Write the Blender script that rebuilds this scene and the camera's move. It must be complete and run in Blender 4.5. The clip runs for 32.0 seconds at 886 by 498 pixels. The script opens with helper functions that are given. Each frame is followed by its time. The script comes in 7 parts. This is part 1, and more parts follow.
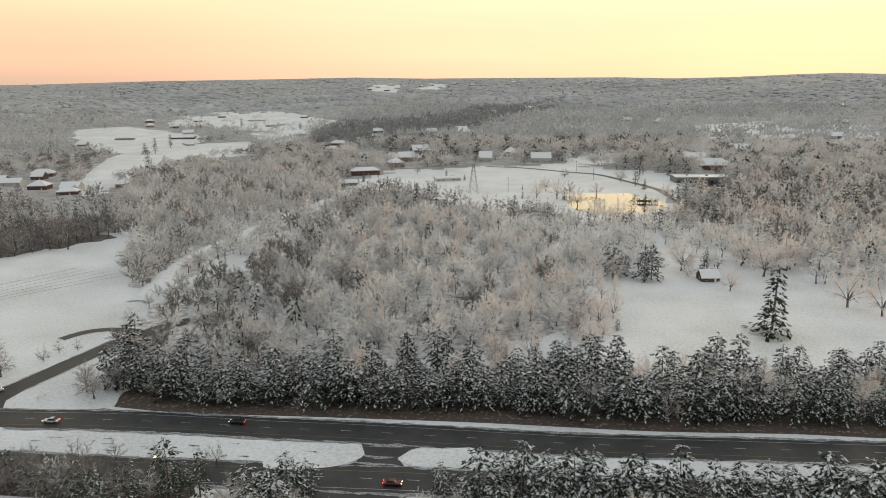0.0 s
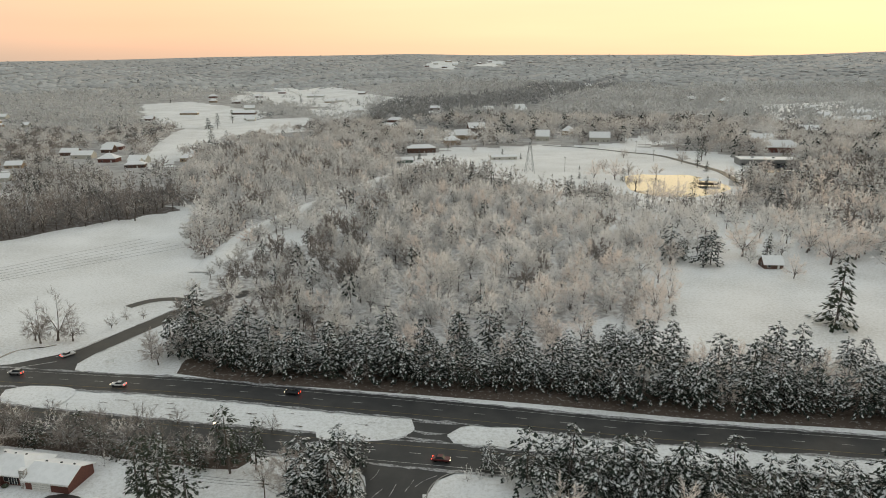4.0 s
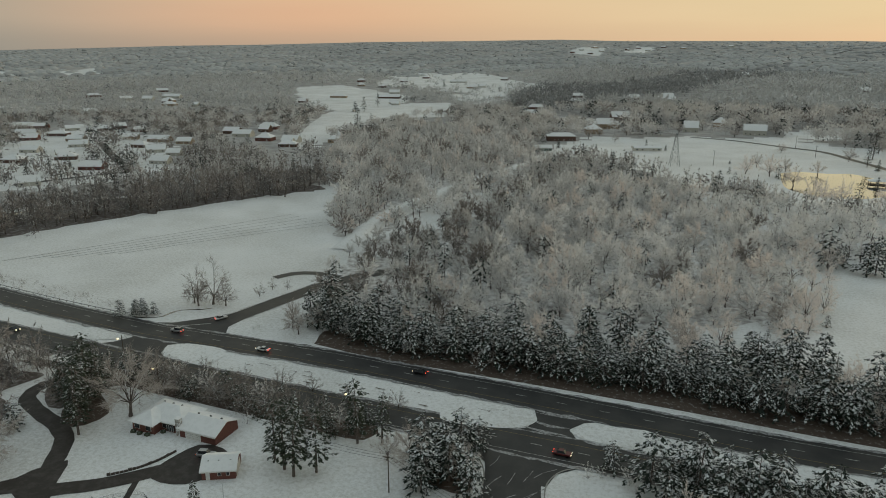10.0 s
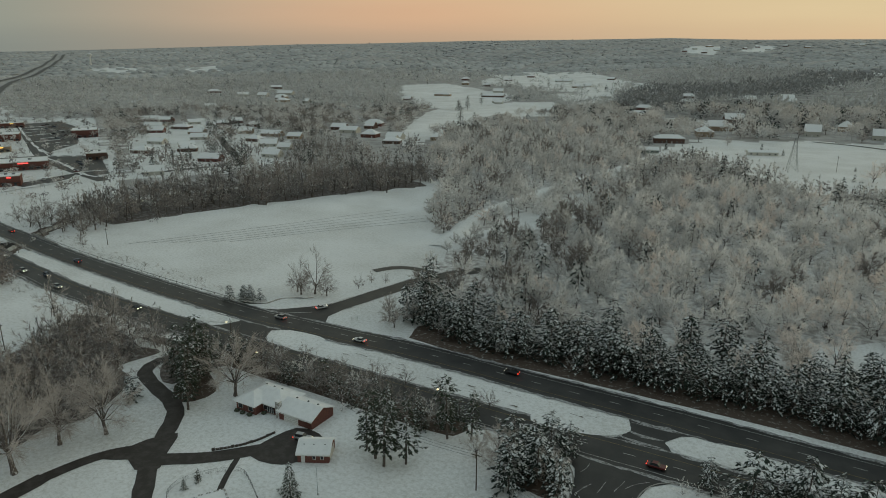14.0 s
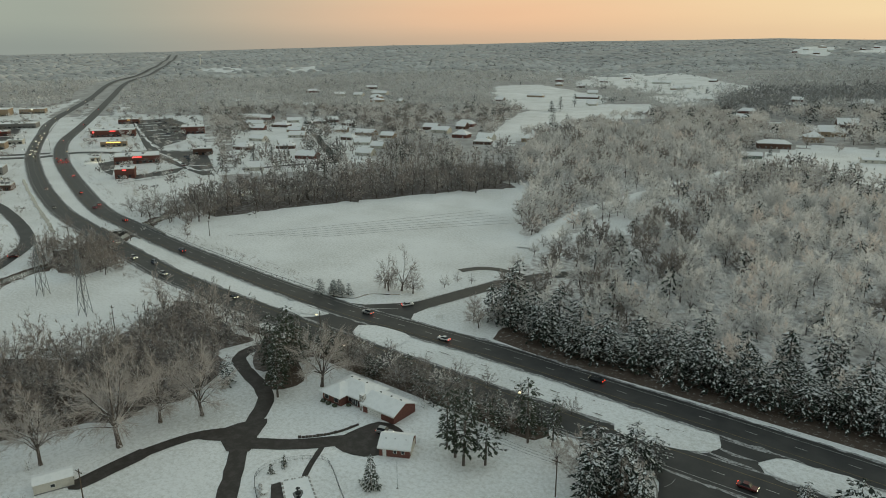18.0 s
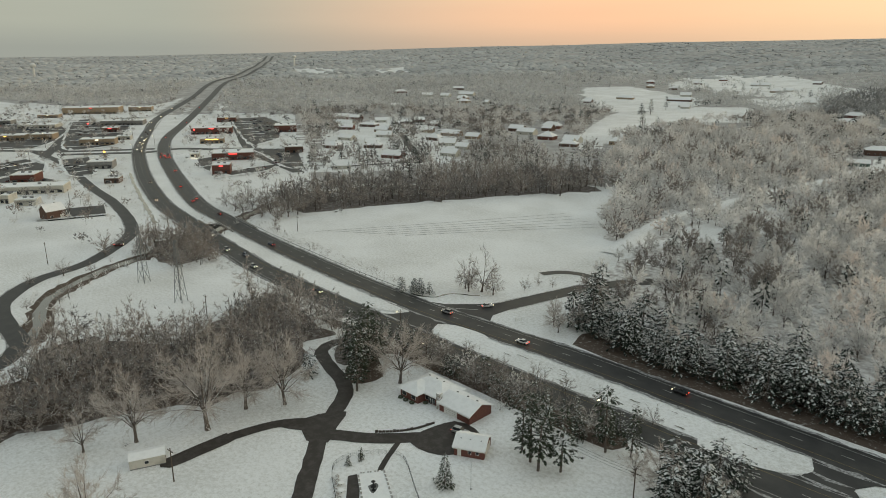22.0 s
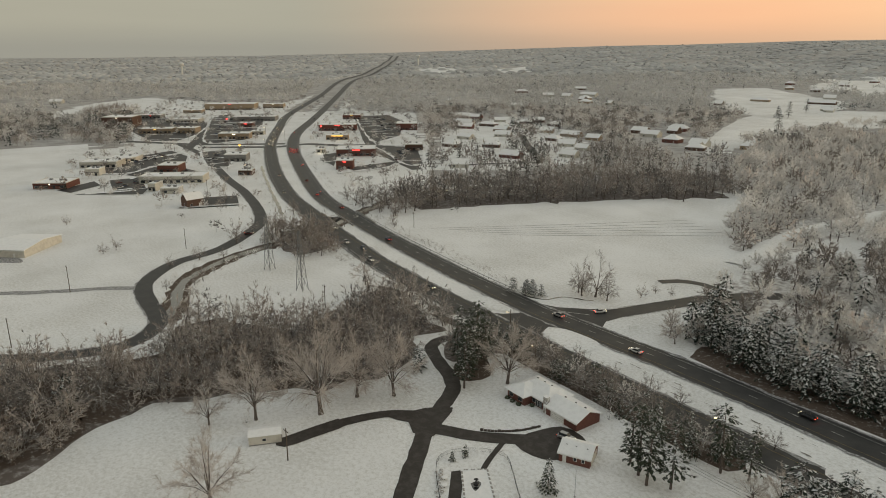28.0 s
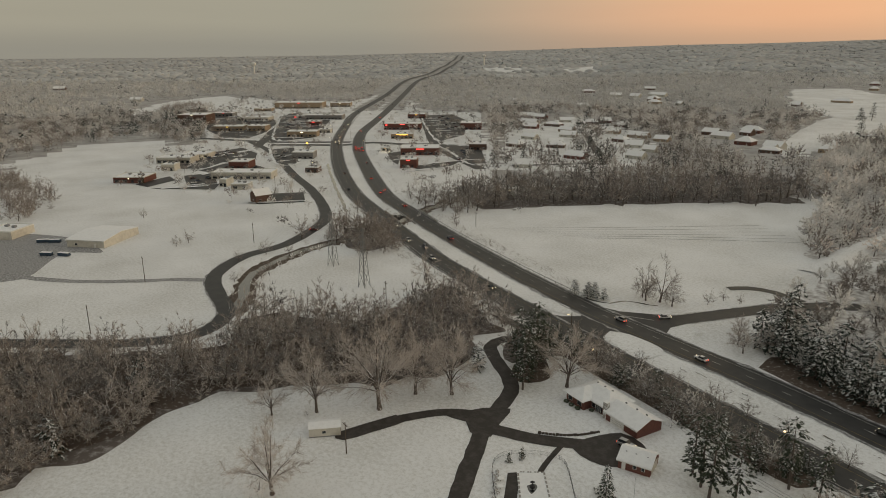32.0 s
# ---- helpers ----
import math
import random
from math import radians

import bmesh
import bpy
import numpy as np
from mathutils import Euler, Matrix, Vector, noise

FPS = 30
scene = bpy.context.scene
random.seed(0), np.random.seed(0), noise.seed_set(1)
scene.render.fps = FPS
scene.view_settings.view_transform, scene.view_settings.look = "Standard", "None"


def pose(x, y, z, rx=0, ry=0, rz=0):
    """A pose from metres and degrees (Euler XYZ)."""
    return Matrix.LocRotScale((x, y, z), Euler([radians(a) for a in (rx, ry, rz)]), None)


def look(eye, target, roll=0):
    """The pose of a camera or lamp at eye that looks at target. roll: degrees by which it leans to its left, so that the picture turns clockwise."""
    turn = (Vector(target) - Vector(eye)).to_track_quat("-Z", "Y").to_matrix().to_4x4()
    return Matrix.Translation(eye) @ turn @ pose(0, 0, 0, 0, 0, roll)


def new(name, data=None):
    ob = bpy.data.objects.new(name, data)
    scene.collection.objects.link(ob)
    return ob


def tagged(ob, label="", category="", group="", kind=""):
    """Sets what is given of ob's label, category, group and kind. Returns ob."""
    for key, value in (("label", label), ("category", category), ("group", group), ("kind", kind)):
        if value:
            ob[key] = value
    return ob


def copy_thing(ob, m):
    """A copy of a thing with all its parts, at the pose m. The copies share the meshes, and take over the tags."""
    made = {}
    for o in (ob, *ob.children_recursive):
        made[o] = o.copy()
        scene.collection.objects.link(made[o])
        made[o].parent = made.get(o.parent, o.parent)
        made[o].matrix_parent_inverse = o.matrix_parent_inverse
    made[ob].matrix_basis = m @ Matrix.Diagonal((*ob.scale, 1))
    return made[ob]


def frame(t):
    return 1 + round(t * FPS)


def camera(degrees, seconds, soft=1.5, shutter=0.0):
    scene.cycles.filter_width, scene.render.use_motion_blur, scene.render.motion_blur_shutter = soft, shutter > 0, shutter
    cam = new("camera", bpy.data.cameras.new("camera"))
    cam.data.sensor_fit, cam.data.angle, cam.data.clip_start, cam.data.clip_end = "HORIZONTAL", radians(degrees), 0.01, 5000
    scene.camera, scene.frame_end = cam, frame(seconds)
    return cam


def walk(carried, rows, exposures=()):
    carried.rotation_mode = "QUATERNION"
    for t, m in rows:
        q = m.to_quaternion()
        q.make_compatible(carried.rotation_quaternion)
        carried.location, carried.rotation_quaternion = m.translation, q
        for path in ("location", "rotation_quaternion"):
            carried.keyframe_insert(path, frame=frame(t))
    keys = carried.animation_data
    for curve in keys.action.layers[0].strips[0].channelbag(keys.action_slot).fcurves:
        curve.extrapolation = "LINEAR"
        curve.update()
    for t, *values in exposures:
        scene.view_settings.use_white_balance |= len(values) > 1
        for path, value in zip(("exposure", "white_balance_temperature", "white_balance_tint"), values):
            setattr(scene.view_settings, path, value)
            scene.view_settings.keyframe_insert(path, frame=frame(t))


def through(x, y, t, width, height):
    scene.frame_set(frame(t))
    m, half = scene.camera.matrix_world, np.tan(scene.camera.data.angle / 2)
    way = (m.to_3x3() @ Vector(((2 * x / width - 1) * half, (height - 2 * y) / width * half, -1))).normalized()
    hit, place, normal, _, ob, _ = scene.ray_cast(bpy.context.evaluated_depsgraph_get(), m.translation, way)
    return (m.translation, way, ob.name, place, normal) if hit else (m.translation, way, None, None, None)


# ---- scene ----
cam = camera(65.41, 32.0, 0.9)
PATH = [
    (0, pose(0, 0, 97, 76.7, 0.506, -0.003)),
    (1, pose(0, 0, 97.11, 76.279, 0.498, 1.133)),
    (2, pose(0, 0, 97.22, 75.862, 0.442, 2.306)),
    (3, pose(0, 0, 97.33, 75.389, 0.367, 3.453)),
    (3.5, pose(0, 0, 97.39, 75.141, 0.321, 4.045)),
    (5.5, pose(0, 0, 97.61, 74.161, 0.247, 6.814)),
    (6, pose(0, 0, 97.67, 73.915, 0.233, 7.679)),
    (6.5, pose(0, 0, 97.72, 73.913, 0.213, 8.497)),
    (7, pose(0, 0, 97.78, 73.901, 0.176, 9.475)),
    (8, pose(0, 0, 97.89, 73.873, 0.097, 11.656)),
    (9, pose(0, 0, 98, 73.86, 0.042, 13.891)),
    (10, pose(0, 0, 98, 73.833, -0.003, 16.142)),
    (11, pose(0, 0, 98, 73.795, -0.024, 18.391)),
    (12, pose(0, 0, 98, 73.764, -0.049, 20.515)),
    (13, pose(0, 0, 98, 73.731, -0.039, 22.572)),
    (14, pose(0, 0, 98, 73.733, -0.034, 24.545)),
    (14.5, pose(0, 0, 98, 73.747, -0.025, 25.519)),
    (16.5, pose(0, 0, 98, 73.792, 0.015, 29.311)),
    (17, pose(0, 0, 98, 73.79, 0.004, 30.238)),
    (18, pose(0, 0, 98, 73.797, 0.018, 32.04)),
    (19, pose(0, 0, 98, 73.822, 0.03, 33.731)),
    (20, pose(0, 0, 98, 73.839, 0.021, 35.489)),
    (21, pose(0, 0, 98, 73.863, 0.046, 37.271)),
    (22, pose(0, 0, 98, 73.891, 0.077, 39.053)),
    (23, pose(0, 0, 98, 73.912, 0.093, 40.813)),
    (24, pose(0, 0, 98, 73.945, 0.093, 42.506)),
    (25, pose(0, 0, 98, 73.963, 0.108, 44.13)),
    (25.5, pose(0, 0, 98, 73.961, 0.128, 44.906)),
    (27.5, pose(0, 0, 98, 73.902, 0.146, 48.025)),
    (28, pose(0, 0, 98, 73.886, 0.157, 48.816)),
    (29, pose(0, 0, 98, 73.868, 0.189, 50.344)),
    (30, pose(0, 0, 98, 73.867, 0.204, 51.748)),
    (31, pose(0, 0, 98, 73.869, 0.26, 53.01)),
    (32, pose(0, 0, 98, 73.868, 0.271, 54.083)),
]
# ---- world and light ----
SUN_AZ = 28.0        # compass turn of the set sun, to the right of straight ahead
SUN_EL = 4.0
EXPOSURES = [(0, 0.06, 6850, 8), (6, 0.02, 7050, 4), (8, -0.28, 6850, 2), (10, -0.60, 6650, -2), (13, -0.72, 6500, -6), (17, -0.45, 6560, -6), (21, -0.17, 6850, -1), (25, -0.12, 7300, 4), (28, -0.28, 7550, 6), (32, -0.53, 7800, 8)]
walk(cam, PATH, EXPOSURES)

world = bpy.data.worlds.new("dusk_sky")
scene.world = world
world.use_nodes = True
wn, wl = world.node_tree.nodes, world.node_tree.links
wn.clear()


def wnode(kind, **kw):
    n = wn.new(kind)
    for k, v in kw.items():
        n.inputs[k].default_value = v
    return n


w_out = wn.new("ShaderNodeOutputWorld")
w_bg = wn.new("ShaderNodeBackground")
w_sky = wn.new("ShaderNodeTexSky")
w_sky.sky_type = "NISHITA"
w_sky.sun_disc = False
w_sky.sun_elevation = radians(SUN_EL)
w_sky.sun_rotation = radians(SUN_AZ)
w_co = wn.new("ShaderNodeTexCoord")
w_sep = wn.new("ShaderNodeSeparateXYZ")
wl.new(w_co.outputs["Generated"], w_sep.inputs[0])
# how far the direction lies towards the set sun, -1 to 1
w_dot = wn.new("ShaderNodeVectorMath")
w_dot.operation = "DOT_PRODUCT"
wl.new(w_co.outputs["Generated"], w_dot.inputs[0])
w_dot.inputs[1].default_value = (math.sin(radians(SUN_AZ)), math.cos(radians(SUN_AZ)), 0)


def ramp(src, lo, hi, stops):
    m = wn.new("ShaderNodeMapRange")
    m.inputs["From Min"].default_value, m.inputs["From Max"].default_value = lo, hi
    wl.new(src, m.inputs["Value"])
    r = wn.new("ShaderNodeValToRGB")
    while len(r.color_ramp.elements) < len(stops):
        r.color_ramp.elements.new(0.5)
    for e, (p, c) in zip(r.color_ramp.elements, stops):
        e.position, e.color = p, (*c, 1)
    r.color_ramp.interpolation = "EASE"
    wl.new(m.outputs[0], r.inputs[0])
    return r.outputs[0]


# the sunset side glows yellow over pink, the far side is grey
glow = ramp(w_sep.outputs[2], 0.0, 1.0, [(0.0, (1.03, 0.694, 0.47)), (0.05, (1.053, 0.784, 0.515)), (0.15, (1.064, 0.896, 0.627)), (0.45, (0.72, 0.74, 0.7)), (1.0, (0.5, 0.56, 0.62))])
mid = ramp(w_sep.outputs[2], 0.0, 1.0, [(0.0, (0.713, 0.483, 0.368)), (0.045, (1.035, 0.609, 0.414)), (0.13, (0.977, 0.782, 0.506)), (0.45, (0.64, 0.66, 0.64)), (1.0, (0.5, 0.56, 0.62))])
far_side = ramp(w_sep.outputs[2], 0.0, 1.0, [(0.0, (0.35, 0.36, 0.352)), (0.04, (0.43, 0.436, 0.405)), (0.15, (0.485, 0.482, 0.435)), (0.45, (0.45, 0.47, 0.48)), (1.0, (0.48, 0.54, 0.62))])


def wmix(a, b, fac):
    m = wn.new("ShaderNodeMix")
    m.data_type = "RGBA"
    wl.new(fac, m.inputs[0])
    wl.new(a, m.inputs[6])
    wl.new(b, m.inputs[7])
    return m.outputs[2]


def wrange(src, a, b):
    m = wn.new("ShaderNodeMapRange")
    m.interpolation_type = "SMOOTHSTEP"
    m.inputs["From Min"].default_value, m.inputs["From Max"].default_value = a, b
    wl.new(src, m.inputs["Value"])
    return m.outputs[0]


grad = wmix(wmix(far_side, mid, wrange(w_dot.outputs["Value"], 0.0, 0.62)), glow, wrange(w_dot.outputs["Value"], 0.55, 1.0))
# thin streaks of cloud
w_map = wn.new("ShaderNodeMapping")
w_map.inputs["Scale"].default_value = (2.0, 2.0, 22.0)
wl.new(w_co.outputs["Generated"], w_map.inputs[0])
w_noise = wnode("ShaderNodeTexNoise", Scale=1.6, Detail=4.0)
wl.new(w_map.outputs[0], w_noise.inputs["Vector"])
w_str = wn.new("ShaderNodeMapRange")
w_str.inputs["To Min"].default_value, w_str.inputs["To Max"].default_value = 0.94, 1.05
wl.new(w_noise.outputs["Fac"], w_str.inputs["Value"])
w_mul = wn.new("ShaderNodeVectorMath")
w_mul.operation = "SCALE"
wl.new(grad, w_mul.inputs[0])
wl.new(w_str.outputs[0], w_mul.inputs["Scale"])
w_add = wn.new("ShaderNodeMix")
w_add.data_type = "RGBA"
w_add.blend_type = "ADD"
w_add.inputs[0].default_value = 0.004
wl.new(w_mul.outputs[0], w_add.inputs[6])
wl.new(w_sky.outputs[0], w_add.inputs[7])
wl.new(w_add.outputs[2], w_bg.inputs["Color"])
w_bg.inputs["Strength"].default_value = 1.1
wl.new(w_bg.outputs[0], w_out.inputs[0])

sun = new("sun", bpy.data.lights.new("sun", "SUN"))
sun.data.energy = 0.8
sun.data.angle = radians(14)
sun.data.color = (1.0, 0.78, 0.58)
sun.matrix_world = look((500 * math.sin(radians(SUN_AZ)), 500 * math.cos(radians(SUN_AZ)), 500 * math.tan(radians(SUN_EL + 6))), (0, 0, 0))

# ---- materials ----


def material(name, base, rough=0.8, metal=0.0, noise_scale=0.0, amount=0.0, second=None, lo=0.45, hi=0.6, bump=0.0, spec=0.3, detail=6.0, emit=0.0, vary=0.0, coords="Object", through=0.0):
    """A surface with one base colour, a second one in patches, a fine grain and a bump."""
    m = bpy.data.materials.new(name)
    m.use_nodes = True
    n, l = m.node_tree.nodes, m.node_tree.links
    b = n["Principled BSDF"]
    b.inputs["Roughness"].default_value = rough
    b.inputs["Metallic"].default_value = metal
    b.inputs["Specular IOR Level"].default_value = spec
    b.inputs["Base Color"].default_value = (*base, 1)
    out = None
    if noise_scale:
        tc = n.new("ShaderNodeTexCoord")
        no = n.new("ShaderNodeTexNoise")
        no.inputs["Scale"].default_value = noise_scale
        no.inputs["Detail"].default_value = detail
        no.inputs["Roughness"].default_value = 0.65
        l.new(tc.outputs[coords], no.inputs["Vector"])
        mr = n.new("ShaderNodeMapRange")
        mr.inputs["From Min"].default_value, mr.inputs["From Max"].default_value = lo, hi
        l.new(no.outputs["Fac"], mr.inputs["Value"])
        mx = n.new("ShaderNodeMix")
        mx.data_type = "RGBA"
        l.new(mr.outputs[0], mx.inputs[0])
        mx.inputs[6].default_value = (*base, 1)
        mx.inputs[7].default_value = (*(second or [c * (1 - amount) for c in base]), 1)
        out = mx.outputs[2]
        if bump:
            bp = n.new("ShaderNodeBump")
            bp.inputs["Strength"].default_value = bump
            bp.inputs["Distance"].default_value = 0.1
            l.new(no.outputs["Fac"], bp.inputs["Height"])
            l.new(bp.outputs[0], b.inputs["Normal"])
    if vary and out:
        ge = n.new("ShaderNodeNewGeometry")
        mr2 = n.new("ShaderNodeMapRange")
        mr2.inputs["To Min"].default_value, mr2.inputs["To Max"].default_value = 1 - vary, 1 + vary
        l.new(ge.outputs["Random Per Island"], mr2.inputs["Value"])
        sc = n.new("ShaderNodeVectorMath")
        sc.operation = "SCALE"
        l.new(out, sc.inputs[0])
        l.new(mr2.outputs[0], sc.inputs["Scale"])
        out = sc.outputs[0]
    if out:
        l.new(out, b.inputs["Base Color"])
    if through:
        tr = n.new("ShaderNodeBsdfTranslucent")
        ms = n.new("ShaderNodeMixShader")
        ms.inputs[0].default_value = through
        tr.inputs["Color"].default_value = (*base, 1)
        if out:
            l.new(out, tr.inputs["Color"])
        l.new(b.outputs[0], ms.inputs[1])
        l.new(tr.outputs[0], ms.inputs[2])
        l.new(ms.outputs[0], n["Material Output"].inputs["Surface"])
    if emit:
        b.inputs["Emission Color"].default_value = (*base, 1)
        b.inputs["Emission Strength"].default_value = emit
    return m


def snow_capped(name, base, second, snow=(0.82, 0.83, 0.84), cut=0.35, soft=0.3, scale=1.2, vary=0.25):
    """A dark surface on whose upward sides snow lies, in uneven patches."""
    m = material(name, base, 0.9, noise_scale=scale * 3, second=second, vary=vary, spec=0.1)
    n, l = m.node_tree.nodes, m.node_tree.links
    b = n["Principled BSDF"]
    old = b.inputs["Base Color"].links[0].from_socket
    ge = n.new("ShaderNodeNewGeometry")
    se = n.new("ShaderNodeSeparateXYZ")
    l.new(ge.outputs["Normal"], se.inputs[0])
    tc = n.new("ShaderNodeTexCoord")
    no = n.new("ShaderNodeTexNoise")
    no.inputs["Scale"].default_value = scale
    no.inputs["Detail"].default_value = 3.0
    l.new(tc.outputs["Object"], no.inputs["Vector"])
    ad = n.new("ShaderNodeMath")
    ad.operation = "MULTIPLY_ADD"
    ad.inputs[1].default_value = 1.3
    l.new(no.outputs["Fac"], ad.inputs[0])
    l.new(se.outputs[2], ad.inputs[2])
    mr = n.new("ShaderNodeMapRange")
    mr.inputs["From Min"].default_value, mr.inputs["From Max"].default_value = cut + 0.65, cut + 0.65 + soft
    l.new(ad.outputs[0], mr.inputs["Value"])
    mx = n.new("ShaderNodeMix")
    mx.data_type = "RGBA"
    l.new(mr.outputs[0], mx.inputs[0])
    l.new(old, mx.inputs[6])
    mx.inputs[7].default_value = (*snow, 1)
    l.new(mx.outputs[2], b.inputs["Base Color"])
    return m


def snow_ground():
    """Thin snow over stubble: broad and fine patches of grass show through, a little more far away from the roads."""
    m = material("snow_ground", (0.86, 0.865, 0.87), 0.7, noise_scale=0.012, second=(0.77, 0.775, 0.78), lo=0.4, hi=0.65, bump=0.0, spec=0.25)
    n, l = m.node_tree.nodes, m.node_tree.links
    b = n["Principled BSDF"]
    old = b.inputs["Base Color"].links[0].from_socket
    tc = n.new("ShaderNodeTexCoord")
    fine = n.new("ShaderNodeTexNoise")
    fine.inputs["Scale"].default_value, fine.inputs["Detail"].default_value, fine.inputs["Roughness"].default_value = 0.9, 8.0, 0.8
    broad = n.new("ShaderNodeTexNoise")
    broad.inputs["Scale"].default_value, broad.inputs["Detail"].default_value = 0.03, 4.0
    for x in (fine, broad):
        l.new(tc.outputs["Object"], x.inputs["Vector"])
    su = n.new("ShaderNodeMath")
    su.operation = "MULTIPLY_ADD"
    su.inputs[1].default_value = 0.35
    l.new(broad.outputs["Fac"], su.inputs[0])
    l.new(fine.outputs["Fac"], su.inputs[2])
    mr = n.new("ShaderNodeMapRange")
    mr.inputs["From Min"].default_value, mr.inputs["From Max"].default_value = 0.615, 0.88
    mr.inputs["To Max"].default_value = 0.48
    l.new(su.outputs[0], mr.inputs["Value"])
    mx = n.new("ShaderNodeMix")
    mx.data_type = "RGBA"
    l.new(mr.outputs[0], mx.inputs[0])
    l.new(old, mx.inputs[6])
    mx.inputs[7].default_value = (0.22, 0.2, 0.14, 1)
    l.new(mx.outputs[2], b.inputs["Base Color"])
    bp = n.new("ShaderNodeBump")
    bp.inputs["Strength"].default_value, bp.inputs["Distance"].default_value = 0.35, 0.25
    l.new(fine.outputs["Fac"], bp.inputs["Height"])
    l.new(bp.outputs[0], b.inputs["Normal"])
    return m


SNOW_G = snow_ground()
SNOW = material("snow", (0.86, 0.865, 0.87), 0.65, noise_scale=0.7, amount=0.06, bump=0.1)
LITTER = material("leaf_litter", (0.10, 0.075, 0.06), 0.95, noise_scale=0.7, second=(0.42, 0.41, 0.4), lo=0.55, hi=0.72, bump=0.4)
FLOOR = material("forest_floor", (0.36, 0.335, 0.32), 0.95, noise_scale=0.3, second=(0.76, 0.755, 0.75), lo=0.38, hi=0.6, bump=0.3)
FLOOR_D = material("thicket_floor", (0.13, 0.11, 0.1), 0.95, noise_scale=0.4, second=(0.4, 0.39, 0.385), lo=0.5, hi=0.72, bump=0.3)
FLOOR_T = material("thin_snow_litter", (0.33, 0.315, 0.305), 0.95, noise_scale=0.05, second=(0.52, 0.51, 0.5), lo=0.4, hi=0.65, bump=0.3)
ASPHALT = material("asphalt", (0.028, 0.028, 0.03), 0.5, noise_scale=0.15, second=(0.052, 0.051, 0.05), lo=0.4, hi=0.7, spec=0.35)
ASPHALT_D = material("driveway_asphalt", (0.04, 0.034, 0.03), 0.6, noise_scale=0.4, second=(0.09, 0.08, 0.075), lo=0.45, hi=0.75, bump=0.2)
PAINT_W = material("road_paint_white", (0.6, 0.6, 0.58), 0.6, noise_scale=2.0, amount=0.5)
PAINT_Y = material("road_paint_yellow", (0.28, 0.21, 0.1), 0.6, noise_scale=2.0, amount=0.4)
SLUSH = material("slush", (0.45, 0.45, 0.46), 0.6, noise_scale=1.2, second=(0.12, 0.115, 0.11), lo=0.4, hi=0.62, bump=0.4)
BARK = snow_capped("bark", (0.1, 0.082, 0.072), (0.17, 0.145, 0.13), cut=0.3, scale=2.0)
FROST = material("frosted_twigs", (0.92, 0.91, 0.905), 0.9, noise_scale=0.11, second=(0.79, 0.775, 0.765), lo=0.4, hi=0.64, spec=0.1, vary=0.07, through=0.5)
FROST_T = material("tan_frosted_twigs", (0.62, 0.57, 0.54), 0.9, noise_scale=0.15, second=(0.4, 0.36, 0.335), lo=0.4, hi=0.64, spec=0.1, vary=0.1, through=0.4)
# frost whose pink is the sunset's warm glow put into the colour
FROST_P = material("glow_pink_frosted_twigs", (0.92, 0.86, 0.825), 0.9, noise_scale=0.11, second=(0.79, 0.72, 0.685), lo=0.4, hi=0.64, spec=0.1, vary=0.07, through=0.5)
FROST_G = material("grey_frosted_twigs", (0.76, 0.75, 0.745), 0.9, noise_scale=0.11, second=(0.6, 0.59, 0.585), lo=0.4, hi=0.64, spec=0.1, vary=0.08, through=0.45)
FROST_D = material("brown_twigs", (0.31, 0.275, 0.255), 0.9, noise_scale=0.1, second=(0.54, 0.515, 0.50), lo=0.5, hi=0.72, spec=0.1, vary=0.1)
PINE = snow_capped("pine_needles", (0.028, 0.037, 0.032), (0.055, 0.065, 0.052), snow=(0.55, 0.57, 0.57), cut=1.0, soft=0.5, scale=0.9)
SNOW_LOAD = material("snow_on_boughs", (0.74, 0.755, 0.765), 0.85, noise_scale=0.8, second=(0.5, 0.515, 0.52), lo=0.4, hi=0.66, spec=0.1, vary=0.18)
CEDAR = snow_capped("cedar_needles", (0.035, 0.046, 0.034), (0.07, 0.075, 0.05), cut=0.98, soft=0.4, scale=1.5)
# far twigs: base colour lightened and evened out to stand for haze
FARWOOD = material("far_hazy_twigs", (0.68, 0.675, 0.67), 0.95, noise_scale=0.006, second=(0.49, 0.485, 0.48), lo=0.38, hi=0.62, spec=0.05, vary=0.06)
THICKET = material("thicket_twigs", (0.34, 0.295, 0.27), 0.95, noise_scale=0.07, second=(0.5, 0.465, 0.44), lo=0.45, hi=0.7, spec=0.05, vary=0.12)
MIDWOOD = material("middle_twigs", (0.78, 0.755, 0.74), 0.95, noise_scale=0.02, second=(0.52, 0.495, 0.48), lo=0.4, hi=0.62, spec=0.05, vary=0.07, through=0.4)
DARKTWIG = material("dark_twigs", (0.17, 0.16, 0.155), 0.95, noise_scale=0.08, second=(0.38, 0.365, 0.36), lo=0.45, hi=0.68, spec=0.05, vary=0.1)
# far dark twigs and canopy: paler greys with the haze painted in
FARDARK = material("far_hazy_dark_twigs", (0.3, 0.3, 0.3), 0.95, noise_scale=0.02, second=(0.4, 0.4, 0.4), lo=0.4, hi=0.65, spec=0.05, vary=0.08)
CANOPY_G = material("far_hazy_canopy", (0.54, 0.54, 0.535), 0.95, noise_scale=0.004, second=(0.4, 0.4, 0.4), lo=0.38, hi=0.62, spec=0.05, vary=0.1)
# far pines: snow on top, needle colour paled as if through haze
FARPINE = snow_capped("far_hazy_pine", (0.12, 0.13, 0.13), (0.18, 0.19, 0.19), cut=0.5, scale=0.3)
WATER = material("pond_water", (0.02, 0.022, 0.022), 0.04, noise_scale=0.5, amount=0.2, spec=1.0)
WATER.node_tree.nodes["Principled BSDF"].inputs["Coat Weight"].default_value = 1.0

# ---- shapes ----


